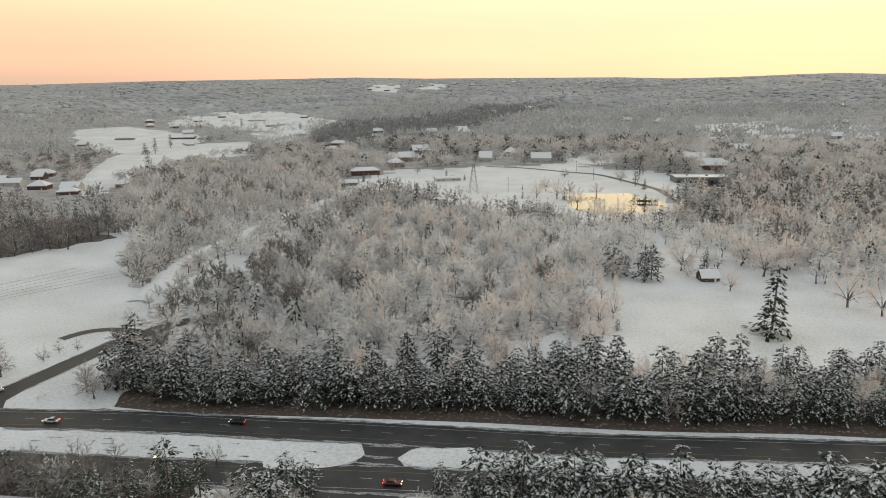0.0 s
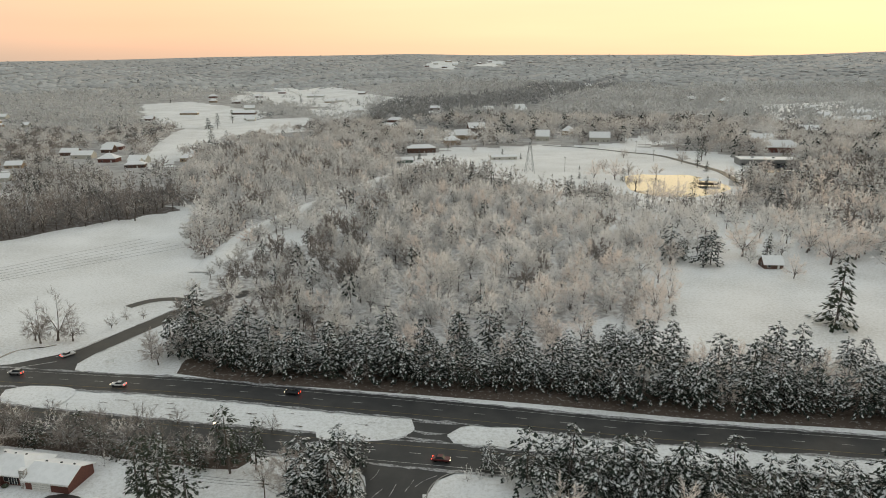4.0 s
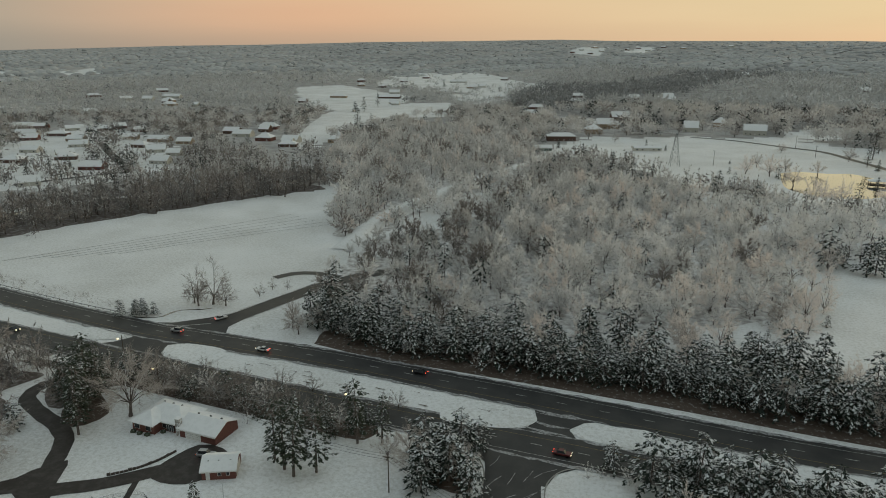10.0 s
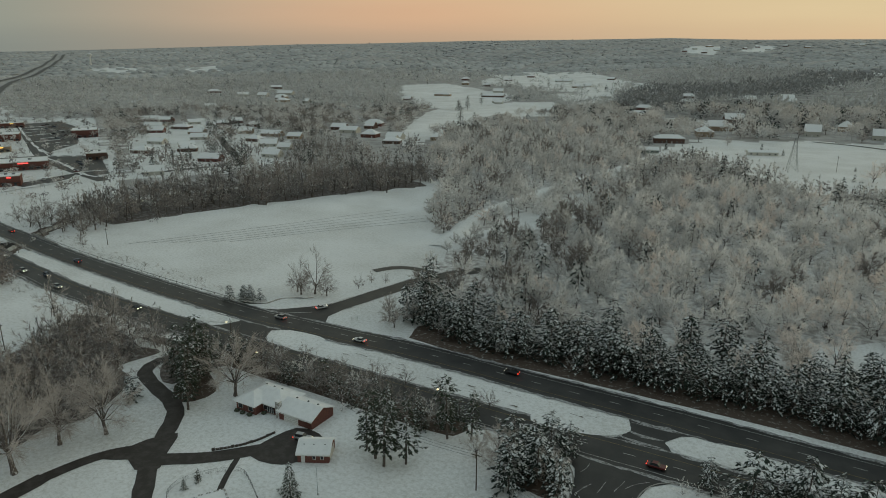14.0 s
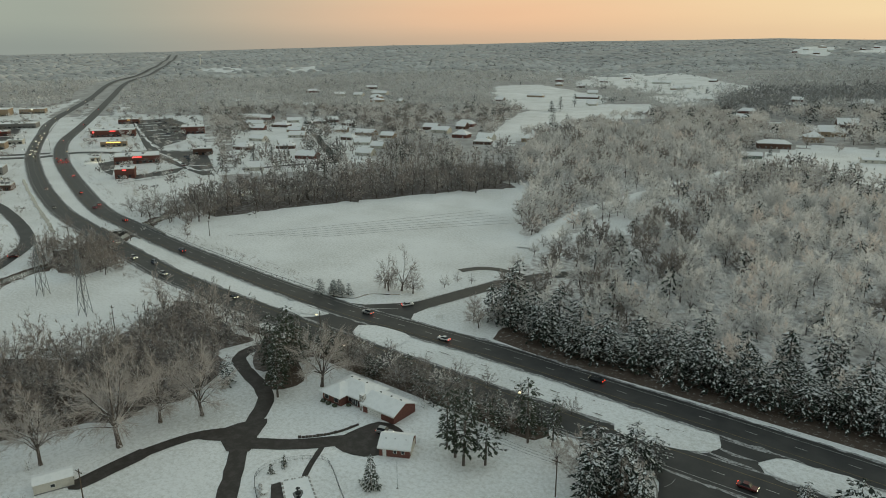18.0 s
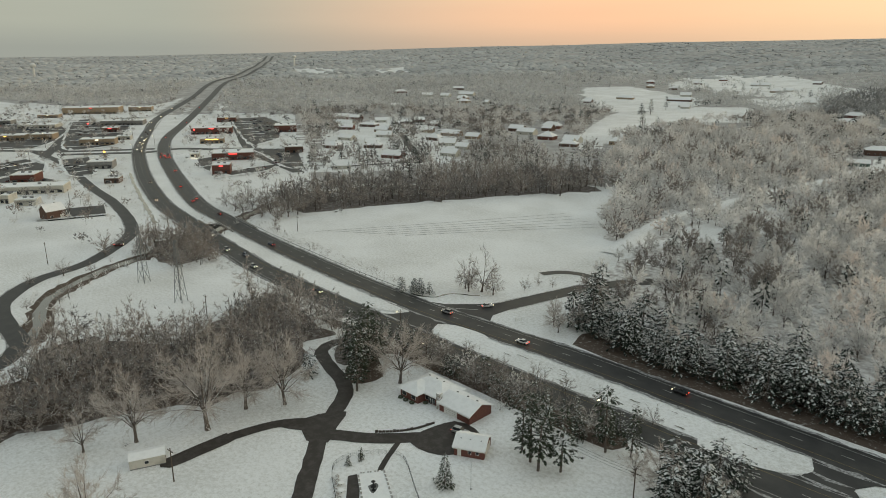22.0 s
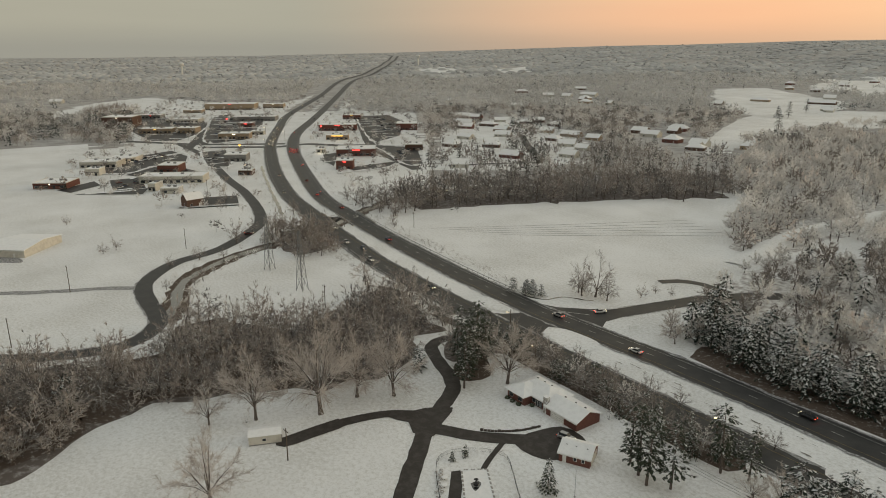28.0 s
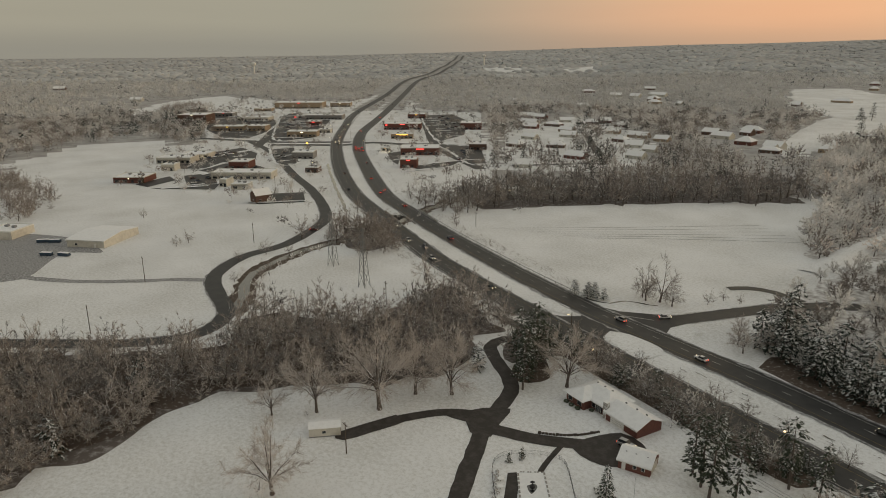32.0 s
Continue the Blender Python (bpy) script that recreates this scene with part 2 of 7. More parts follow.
def mesh_np(name, verts, faces, mats, index=None):
    """A mesh from arrays: verts (n,3), faces (m,3) or (m,4)."""
    me = bpy.data.meshes.new(name)
    verts = np.asarray(verts, np.float32)
    faces = np.asarray(faces, np.int32)
    k = faces.shape[1]
    me.vertices.add(len(verts))
    me.vertices.foreach_set("co", verts.ravel())
    me.loops.add(faces.size)
    me.loops.foreach_set("vertex_index", faces.ravel())
    me.polygons.add(len(faces))
    me.polygons.foreach_set("loop_start", np.arange(0, faces.size, k, dtype=np.int32))
    for m in mats:
        me.materials.append(m)
    if index is not None:
        me.polygons.foreach_set("material_index", np.asarray(index, np.int32))
    me.update(calc_edges=True)
    return me


def smoothstep(a, b, x):
    t = np.clip((x - a) / (b - a), 0, 1)
    return t * t * (3 - 2 * t)


HZ_AZ = [-60, -32, -29, -26, -22, -18, -14, -5, 1.5, 7, 14, 22, 30, 36, 44, 53, 63, 75, 90, 120]
HZ_EL = [.4, .50, .62, .55, .42, .38, .5, .55, .55, .68, .58, .50, .30, .22, 0, -.24, -.43, -.52, -.5, -.5]


def height(x, y):
    """Ground height: level round the camera, hills that rise towards the horizon."""
    x, y = np.asarray(x, float), np.asarray(y, float)
    r = np.hypot(x, y)
    az = np.degrees(np.arctan2(-x, y))
    crest = 98 + 4650 * np.tan(np.radians(np.interp(az, HZ_AZ, HZ_EL)))
    rise = np.clip((r - 1150) / 3500, 0, 1.05) ** 1.25
    roll = np.sin(x / 330 + 1.3) * np.cos(y / 410 + 0.4) + 0.6 * np.sin(x / 170 + y / 230) + 0.35 * np.sin(y / 120 - x / 190 + 2)
    hills = 9 * roll * smoothstep(1300, 2600, r) * (1 - smoothstep(4000, 4600, r)) * np.interp(az, [-30, 20, 45, 70], [1.6, 1.5, 0.6, 0.5])
    return crest * rise + hills


def spline(pts, step=6.0):
    """Points along a smooth line through pts."""
    p = np.array(pts, float)
    p = np.vstack([2 * p[0] - p[1], p, 2 * p[-1] - p[-2]])
    out = []
    for i in range(1, len(p) - 2):
        n = max(2, int(np.linalg.norm(p[i + 1] - p[i]) / step))
        for k in range(n):
            t = k / n
            out.append(0.5 * (2 * p[i] + (p[i + 1] - p[i - 1]) * t + (2 * p[i - 1] - 5 * p[i] + 4 * p[i + 1] - p[i + 2]) * t ** 2 + (3 * p[i] - p[i - 1] - 3 * p[i + 1] + p[i + 2]) * t ** 3))
    out.append(p[-2])
    return np.array(out)


def sides(line):
    d = np.gradient(line, axis=0)
    d /= np.linalg.norm(d, axis=1)[:, None]
    return np.stack([-d[:, 1], d[:, 0]], 1)


def ribbon(pts, left, right, z, wobble=0.0, step=6.0, seed=0):
    """A strip along a line, from `left` metres on one side to `right` on the other."""
    line = spline(pts, step)
    nrm = sides(line)
    rng = np.random.default_rng(seed)
    a = line + nrm * (left + wobble * rng.normal(size=len(line)))[:, None]
    b = line + nrm * (-right + wobble * rng.normal(size=len(line)))[:, None]
    v = np.vstack([a, b])
    lift = z + np.hypot(v[:, 0], v[:, 1]) * 0.00012 + 1.2 * smoothstep(1300, 2200, np.hypot(v[:, 0], v[:, 1]))
    v = np.column_stack([v, height(v[:, 0], v[:, 1]) + lift])
    n = len(line)
    i = np.arange(n - 1)
    return v, np.column_stack([i + n, i + 1 + n, i + 1, i])


def strip(name, pts, left, right, z, mat, label="", wobble=0.0, step=6.0, parent=None, seed=0):
    v, f = ribbon(pts, left, right, z, wobble, step, seed)
    ob = new(name, mesh_np(name, v, f, [mat]))
    if parent:
        ob.parent = parent
        if label:
            ob["label"] = label
    else:
        tagged(ob, label, "road", kind="structure")
    return ob


def flat(name, pts, z, mat, label="", category="ground", kind="structure", round_=True, parent=None):
    """A flat patch with a smooth outline through pts."""
    p = np.array(pts, float)
    if round_:
        q = spline(np.vstack([p, p[:1]]), 3.0)[:-1]
    else:
        q = p
    bm = bmesh.new()
    vs = [bm.verts.new((x, y, float(height(x, y)) + z)) for x, y in q]
    f = bm.faces.new(vs)
    if f.normal.z < 0 or f.calc_area() == 0:
        pass
    bmesh.ops.recalc_face_normals(bm, faces=bm.faces)
    bm.normal_update()
    if f.normal.z < 0:
        f.normal_flip()
    bmesh.ops.triangulate(bm, faces=bm.faces)
    me = bpy.data.meshes.new(name)
    bm.to_mesh(me)
    bm.free()
    me.materials.append(mat)
    ob = new(name, me)
    if parent:
        ob.parent = parent
    else:
        tagged(ob, label, category, kind=kind)
    return ob


def inside(x, y, poly):
    """Which of the points lie in the polygon."""
    x, y = np.asarray(x, float), np.asarray(y, float)
    p = np.array(poly, float)
    res = np.zeros(x.shape, bool)
    j = len(p) - 1
    for i in range(len(p)):
        c = ((p[i, 1] > y) != (p[j, 1] > y)) & (x < (p[j, 0] - p[i, 0]) * (y - p[i, 1]) / (p[j, 1] - p[i, 1] + 1e-9) + p[i, 0])
        res ^= c
        j = i
    return res


def near_line(x, y, pts, d, step=8.0):
    l = spline(pts, step)
    out = np.zeros(x.shape, bool)
    for k in range(0, len(x), 4000):
        s = slice(k, k + 4000)
        out[s] = (((x[s, None] - l[None, :, 0]) ** 2 + (y[s, None] - l[None, :, 1]) ** 2).min(1)) < d * d
    return out


# ---- ground ----
az_steps = np.radians(np.linspace(-180, 180, 361))
r_steps = np.concatenate([[0.0], np.geomspace(20, 440, 14), np.linspace(450, 1180, 74), np.linspace(1220, 4700, 66)])
gx = np.outer(r_steps, -np.sin(az_steps)).ravel()
gy = np.outer(r_steps, np.cos(az_steps)).ravel()
gv = np.column_stack([gx, gy, height(gx, gy)])
na = len(az_steps)
gi, gj = np.meshgrid(np.arange(len(r_steps) - 1), np.arange(na - 1), indexing="ij")
g0 = (gi * na + gj).ravel()
gf = np.column_stack([g0, g0 + na, g0 + na + 1, g0 + 1])
ground = tagged(new("ground", mesh_np("ground", gv, gf, [SNOW_G])), "snow-covered fields and low hills with grass showing through", "ground", kind="structure")
ground.data.polygons.foreach_set("use_smooth", np.ones(len(gf), bool))

# ---- roads ----
LINE_A = [(-3300, 2540), (-2249, 1663), (-1683, 1139), (-1293, 832), (-864, 506), (-753, 422), (-650, 359), (-555, 311), (-420, 250), (-356, 231), (-304, 218), (-255, 208), (-220, 201.5), (-191, 197), (-166, 193.5), (-131, 191.5), (-102, 190), (-77, 187.5), (-50, 184), (-30, 182), (-1, 178.3), (40, 173), (82, 170), (210, 160)]
LINE_B = [(-3330, 2520), (-2291, 1658), (-1715, 1117), (-1316, 804), (-1002, 552), (-824, 436), (-698, 359), (-619, 317), (-526, 272), (-433, 233), (-374, 215), (-320, 200), (-288, 192), (-255, 184), (-190, 174.5), (-120, 166), (-66, 160.7), (-28, 157.5), (-10, 156), (40, 151), (82, 148), (210, 138)]
LINE_C = [(-150, 196), (-148, 206), (-143.5, 214), (-138, 229), (-131.5, 247), (-126, 259), (-110, 280), (-85, 290)]
LINE_LOOP = [(-153, 259.5), (-148, 267), (-139, 270.5), (-126, 268)]
LINE_D = [(-20, 160), (-23.5, 148), (-23.2, 139.7), (-22, 131), (-19, 112), (-12, 84), (0, 60)]
LINE_DRIVE = [(-158, 168), (-163, 157), (-169, 149), (-167.5, 141), (-157, 135), (-146, 130.5), (-138.4, 124.3), (-133, 114.7), (-128, 106), (-120, 96.3), (-113.6, 88.6), (-105, 78), (-92, 60)]
LINE_DL = [(-131, 111), (-139.3, 103.5), (-143.7, 94.9), (-145.5, 86.5), (-146.5, 78.3), (-147.2, 72.5)]
LINE_DR = [(-128, 106), (-119, 110.5), (-111.5, 115.7), (-105.3, 121.8), (-100.5, 127)]
LINE_E = [(-330, -70), (-296, -30), (-271, 5), (-259, 20.6), (-247, 36.5), (-239, 53.4), (-238.5, 63), (-245, 73.5), (-256.5, 79.7), (-277, 83), (-293, 86.4), (-307, 94), (-322.6, 111), (-330, 135), (-344, 154.4), (-367.5, 178), (-403.5, 195), (-461, 213.5), (-524, 228.5), (-659, 265), (-760, 280)]
LINE_E2 = [(-296, 87), (-308, 72), (-320, 51), (-337, 31), (-363, 11.5), (-420, -30)]
CREEK = [(-236, 60), (-250, 79), (-266, 90), (-284, 98), (-298, 110), (-312, 133), (-319, 155.5), (-322, 180), (-339, 216), (-355, 246), (-372, 300), (-360, 360)]

highway = tagged(new("highway"), "wet dark asphalt divided highway with snowy median", "road", kind="structure")
strip("carriageway", LINE_A, 6.2, 6.2, 0.05, ASPHALT, wobble=0.15, parent=highway)
strip("carriageway", LINE_B, 6.0, 6.0, 0.055, ASPHALT, wobble=0.15, parent=highway, seed=1)
# ---- vegetation ----


def tube(p, q, r0, r1, n=4):
    """A tapered stick between two points; with r1 = 0 it ends in a tip."""
    p, q = np.array(p, float), np.array(q, float)
    d = q - p
    d = d / (np.linalg.norm(d) + 1e-9)
    u = np.cross(d, [0.3, 0.2, 0.9])
    u /= np.linalg.norm(u) + 1e-9
    w = np.cross(d, u)
    a = np.arange(n) * 2 * math.pi / n
    ring = np.outer(np.cos(a), u) + np.outer(np.sin(a), w)
    i = np.arange(n)
    j = (i + 1) % n
    if r1 <= 0:
        return np.vstack([p + ring * r0, q]), np.column_stack([i, j, np.full(n, n)])
    return np.vstack([p + ring * r0, q + ring * r1]), np.vstack([np.column_stack([i, j, j + n]), np.column_stack([i, j + n, i + n])])


def gather(parts):
    vs, fs, k = [], [], 0
    for v, f in parts:
        vs.append(v)
        fs.append(f + k)
        k += len(v)
    return np.vstack(vs), np.vstack(fs)


def bare_tree(seed, h, spread, limbs, subs, twigs, wid, base=0.2, stout=0.015):
    """A leafless tree: trunk, limbs that bend upwards and branches as one set of arrays, the twigs of its crown as another."""
    g = np.random.default_rng(seed)
    wood, twig, pts, ways, lens = [], [], [], [], []
    r = h * stout
    top = np.array([g.normal() * 0.02 * h, g.normal() * 0.02 * h, h * base])
    wood.append(tube((0, 0, -0.3), top * 0.3, r * 1.8, r * 1.15, 6))
    wood.append(tube(top * 0.3, top, r * 1.15, r * 0.95, 6))
    heart = np.array([0, 0, h * (base + 0.12)])

    def way(a, th):
        return np.array([math.cos(a) * math.sin(th), math.sin(a) * math.sin(th), math.cos(th)])

    wide, tall = h * 0.5 * spread, h * (0.94 - base)
    for i in range(limbs):
        a = 2.4 * i + g.uniform(0, 0.9)
        th = 1.25 * ((i + 0.3) / limbs) ** 0.62
        ln = 1 / math.hypot(math.sin(th) / wide, math.cos(th) / tall) * g.uniform(0.72, 0.95)
        p = [top * g.uniform(0.75, 1.0)]
        for k, (bend, share) in enumerate(((0.8, 0.34), (1.0, 0.34), (1.1, 0.32))):
            p.append(p[-1] + way(a + g.normal() * 0.24, max(0.02, th * bend + g.normal() * 0.1)) * ln * share)
            wood.append(tube(p[-2], p[-1], r * (0.6, 0.4, 0.2)[k], r * (0.4, 0.2, 0.05)[k], (5, 4, 3)[k]))
        p = np.array(p)
        for k in range(subs):
            t = (0.25 + 0.75 * (k + g.uniform(0, 1)) / subs) * 3 if k < subs - 1 else 3.0
            q = min(2, int(t))
            b0 = p[q] + (p[q + 1] - p[q]) * (t - q)
            d = b0 - heart
            d = d / (np.linalg.norm(d) + 1e-6) * 0.8 + g.normal(size=3) * 0.55 + [0, 0, 0.1]
            d /= np.linalg.norm(d)
            b1 = b0 + d * h * g.uniform(0.1, 0.19) * (1.2 - 0.15 * t)
            b1[2] = min(b1[2], h * 0.97)
            (wood if k % 3 == 0 else twig).append(tube(b0, b1, max(wid, r * 0.11), 0, 3))
            n = twigs
            c = b0 + (b1 - b0) * g.uniform(0.1, 1.0, n)[:, None]
            e = c - heart
            e = e / (np.linalg.norm(e, axis=1)[:, None] + 1e-6) * 0.6 + d * 0.3 + g.normal(size=(n, 3)) * 0.5 + [0, 0, 0.12]
            pts.append(c)
            ways.append(e / np.linalg.norm(e, axis=1)[:, None])
            lens.append(h * g.uniform(0.065, 0.125, n))
    pts, ways, lens = np.vstack(pts), np.vstack(ways), np.concatenate(lens)
    u = np.cross(ways, g.normal(size=ways.shape))
    u *= wid * g.uniform(0.7, 1.3, len(u))[:, None] / (np.linalg.norm(u, axis=1)[:, None] + 1e-6)
    v = np.stack([pts - u, pts + u, pts + ways * lens[:, None]], 1).reshape(-1, 3)
    return gather(wood), gather(twig + [(v, np.arange(len(v)).reshape(-1, 3))])


def wood_tree(seed, h, w, n, ln, hw, lobes=8, low=0.32, sides_=4):
    """A forest tree: stem, a limb into each lobe of its crown, and fine twigs that fill the lobes and end at their domes."""
    g = np.random.default_rng(seed)
    top = np.array([g.normal() * 0.3, g.normal() * 0.3, h * low])
    wood = [tube((0, 0, -0.3), top, h * 0.011, h * 0.008, sides_), tube(top, top * [2, 2, 0] + [0, 0, h * 0.85], h * 0.008, 0, 3)]
    cs, rs = [], []
    for i in range(lobes):
        f = (i + 0.5) / lobes
        z = low + (1 - low) * (0.18 + 0.64 * f + g.uniform(-0.06, 0.06))
        a, rad = 2.4 * i + g.uniform(0, 0.6), 0.5 * w * 0.72 * math.sqrt(max(0.02, 1 - ((f - 0.3) / 0.75) ** 2)) * g.uniform(0.55, 1.1)
        cs.append((math.cos(a) * rad, math.sin(a) * rad, h * z))
        rs.append(w * g.uniform(0.16, 0.25))
        wood.append(tube((0, 0, h * z * 0.72), cs[-1], h * 0.0045, 0, 3))
    cs, rs = np.array(cs), np.array(rs)
    k = g.choice(lobes, n, p=rs ** 2 / (rs ** 2).sum())
    d = g.normal(size=(n, 3))
    d[:, 2] = np.abs(d[:, 2] + 0.35) - 0.25
    d /= np.linalg.norm(d, axis=1)[:, None]
    p = cs[k] + d * (rs[k] * g.uniform(0.35, 1.0, n) ** 0.6)[:, None] * [1, 1, 0.9]
    t = d + g.normal(size=(n, 3)) * 0.55 + [0, 0, 0.25]
    t /= np.linalg.norm(t, axis=1)[:, None]
    u = np.cross(t, g.normal(size=(n, 3)))
    u *= hw / (np.linalg.norm(u, axis=1)[:, None] + 1e-6) * g.uniform(0.6, 1.3, n)[:, None]
    v = np.stack([p - u, p + u, p + t * (ln * g.uniform(0.6, 1.3, n))[:, None]], 1).reshape(-1, 3)
    return gather(wood), (v, np.arange(3 * n).reshape(-1, 3))


def joined(pair):
    return gather(pair)


def needles(c, d, ln, wid, fold):
    """Needle sprays as folded kites: each hangs from its own point along its own way."""
    side = np.cross(d, [0.0, 0.0, 1.0])
    side /= np.linalg.norm(side, axis=1)[:, None] + 1e-6
    mid = c + d * (ln * 0.5)[:, None] - np.array([0, 0, 1.0]) * (wid * fold)[:, None]
    tip = c + d * ln[:, None] - np.array([0, 0, 1.0]) * (ln * 0.12)[:, None]
    v = np.stack([c, mid - side * wid[:, None], tip, mid + side * wid[:, None]], 1).reshape(-1, 3)
    i = np.arange(len(c))[:, None] * 4
    return v, np.vstack([i + [0, 2, 1], i + [0, 3, 2]])


def pine(seed, h, width, bare, whorls, per, size, droop=0.15, cone=0.75, fingers=8, load=0.6):
    """A conifer: trunk and boughs, needle sprays along the boughs, and the snow that lies on them."""
    g = np.random.default_rng(seed)
    wood = [tube((0, 0, -0.3), (0, 0, h * 0.5), h * 0.016 + 0.06, h * 0.010 + 0.03, 5), tube((0, 0, h * 0.5), (0, 0, h * 0.97), h * 0.010 + 0.03, 0.02, 4)]
    C, D, L, S = [], [], [], []
    for w in range(whorls):
        f = (w + g.uniform(0, 0.7)) / whorls
        z = h * (bare + (1 - bare) * min(0.97, f + g.normal() * 0.02))
        reach = width * ((1 - f) ** cone * 0.95 + 0.1) * g.uniform(0.75, 1.2)
        m = max(3, int(per * (1 - 0.45 * f)))
        for b in range(m):
            a = 6.283 * (b + g.uniform(-0.35, 0.35)) / m + w * 1.1
            ln = reach * g.uniform(0.6, 1.2) * (1 + 0.25 * math.sin(2 * a + 1.7 * seed + 4 * f))
            root = np.array([0, 0, z])
            tip = np.array([math.cos(a) * ln, math.sin(a) * ln, z - droop * ln + g.normal() * 0.25])
            wood.append(tube(root, tip, 0.05, 0, 3))
            n = max(3, int(fingers * (0.5 + 0.5 * ln / (width + 0.1))))
            t = np.sqrt(g.uniform(0.1, 1.0, n))
            t[:2] = 1.0, 0.9
            c = root + (tip - root) * t[:, None] + g.normal(size=(n, 3)) * size * 0.1
            c[:, 2] += 0.5 * droop * ln * t * (1.4 - t)
            ang = a + g.choice((-1, 1), n) * g.uniform(0.1, 1.1, n) * (1.25 - 0.7 * t)
            C.append(c)
            D.append(np.column_stack([np.cos(ang), np.sin(ang), -(0.15 + droop) * g.uniform(0.2, 2.0, n)]))
            L.append(size * g.uniform(0.65, 1.3, n) * (1.15 - 0.35 * t))
            S.append(g.uniform(size=n) < load * (0.35 + 0.65 * t) * (0.45 + 0.55 * min(1, f * 1.6)))
    a = g.uniform(0, 6.283, 7)
    C.append(np.tile([0, 0, h * 0.97], (7, 1)) + g.normal(size=(7, 3)) * [0.05, 0.05, 0.25])
    D.append(np.column_stack([np.cos(a) * 0.6, np.sin(a) * 0.6, g.uniform(-0.4, 0.9, 7)]))
    L.append(np.full(7, size * 0.6))
    S.append(g.uniform(size=7) < load)
    C, D, L, S = np.vstack(C), np.vstack(D), np.concatenate(L), np.concatenate(S)
    D /= np.linalg.norm(D, axis=1)[:, None]
    leaf = needles(C, D, L, L * g.uniform(0.2, 0.34, len(L)), 0.5)
    if not S.any():
        S[0] = True
    lift = g.uniform(0.06, 0.14, int(S.sum()))
    snow = needles(C[S] + np.column_stack([0 * lift, 0 * lift, lift]), D[S], L[S] * g.uniform(0.7, 0.95, len(lift)), L[S] * g.uniform(0.17, 0.3, len(lift)), 0.35)
    return gather(wood), leaf, snow


def far_crown(seed, h, w, k=8):
    """A far leafless crown: a ragged low dome of twigs with sprays that break its outline."""
    g = np.random.default_rng(seed)
    rings = []
    for z, r in ((-0.2, 0.56), (0.4, 0.46), (0.8, 0.26)):
        a = np.arange(7) * 0.8976 + g.uniform(0, 0.5, 7)
        rr = w * r * g.uniform(0.75, 1.25, 7)
        rings.append(np.column_stack([np.cos(a) * rr, np.sin(a) * rr, h * (z + g.uniform(-0.1, 0.1, 7))]))
    v = np.vstack(rings + [np.array([[0, 0, h * 0.98]])])
    f = []
    for i in range(7):
        j = (i + 1) % 7
        for o in (0, 7):
            f += [(o + i, o + j, o + 7 + j), (o + i, o + 7 + j, o + 7 + i)]
        f.append((14 + i, 14 + j, 21))
    out = [(v, np.array(f))]
    for i in range(k):
        a, l = g.uniform(0, 6.28), g.uniform(0.5, 1.4)
        d = np.array([math.cos(a) * math.cos(l), math.sin(a) * math.cos(l), math.sin(l)])
        c = np.array([0, 0, h * 0.45]) + d * [w * 0.35, w * 0.35, h * 0.4]
        out.append(tube(c, c + d * h * g.uniform(0.18, 0.34), w * 0.06, 0, 3))
    return gather(out)


def scatter(name, places, variants, mats, label, category, rng, smin=0.8, smax=1.2, kinds=None, tint=None, grow=None, wide=None):
    """Many trees of one wood joined into one mesh. variants: lists of (verts, faces) one per material."""
    V, F, I, k = [], [], [], 0
    kinds = rng.integers(0, len(variants), len(places)) if kinds is None else kinds
    z = height(places[:, 0], places[:, 1])
    for vi, var in enumerate(variants):
        sel = np.where(kinds == vi)[0]
        if not len(sel):
            continue
        a = rng.uniform(0, 6.283, len(sel))
        s = rng.uniform(smin, smax, len(sel)) * (1 if grow is None else grow[sel])
        sw = s if wide is None else s * wide[sel]
        c, sn = np.cos(a) * sw, np.sin(a) * sw
        for mi, (v, f) in enumerate(var):
            x = v[None, :, 0] * c[:, None] - v[None, :, 1] * sn[:, None] + places[sel, 0][:, None]
            y = v[None, :, 0] * sn[:, None] + v[None, :, 1] * c[:, None] + places[sel, 1][:, None]
            zz = v[None, :, 2] * s[:, None] * rng.uniform(0.9, 1.1, len(sel))[:, None] + z[sel][:, None]
            n = len(sel) * len(v)
            V.append(np.stack([x, y, zz], 2).reshape(-1, 3))
            F.append((f[None] + (np.arange(len(sel)) * len(v))[:, None, None]).reshape(-1, 3) + k)
            crown = tint is not None and mi == len(var) - 1
            I.append(np.repeat(mi + tint[sel], len(f)) if crown else np.full(len(sel) * len(f), mi))
            k += n
    ob = new(name, mesh_np(name, np.vstack(V), np.vstack(F), mats, np.concatenate(I)))
    return tagged(ob, label, category, kind="stuff")


def fill(poly, gap, rng, jitter=0.45):
    """Places spread over a polygon."""
    p = np.array(poly, float)
    (x0, y0), (x1, y1) = p.min(0), p.max(0)
    xs, ys = np.meshgrid(np.arange(x0, x1, gap), np.arange(y0, y1, gap))
    q = np.column_stack([xs.ravel(), ys.ravel()])
    q[:, 0] += (np.floor((q[:, 1] - y0) / gap) % 2) * gap * 0.5
    q += rng.uniform(-jitter, jitter, q.shape) * gap
    q = q[inside(q[:, 0], q[:, 1], p)]
    stray = rng.uniform(size=len(q)) < 0.16
    q[stray] += rng.normal(size=(stray.sum(), 2)) * gap * 1.1
    return q[rng.uniform(size=len(q)) < 0.95]


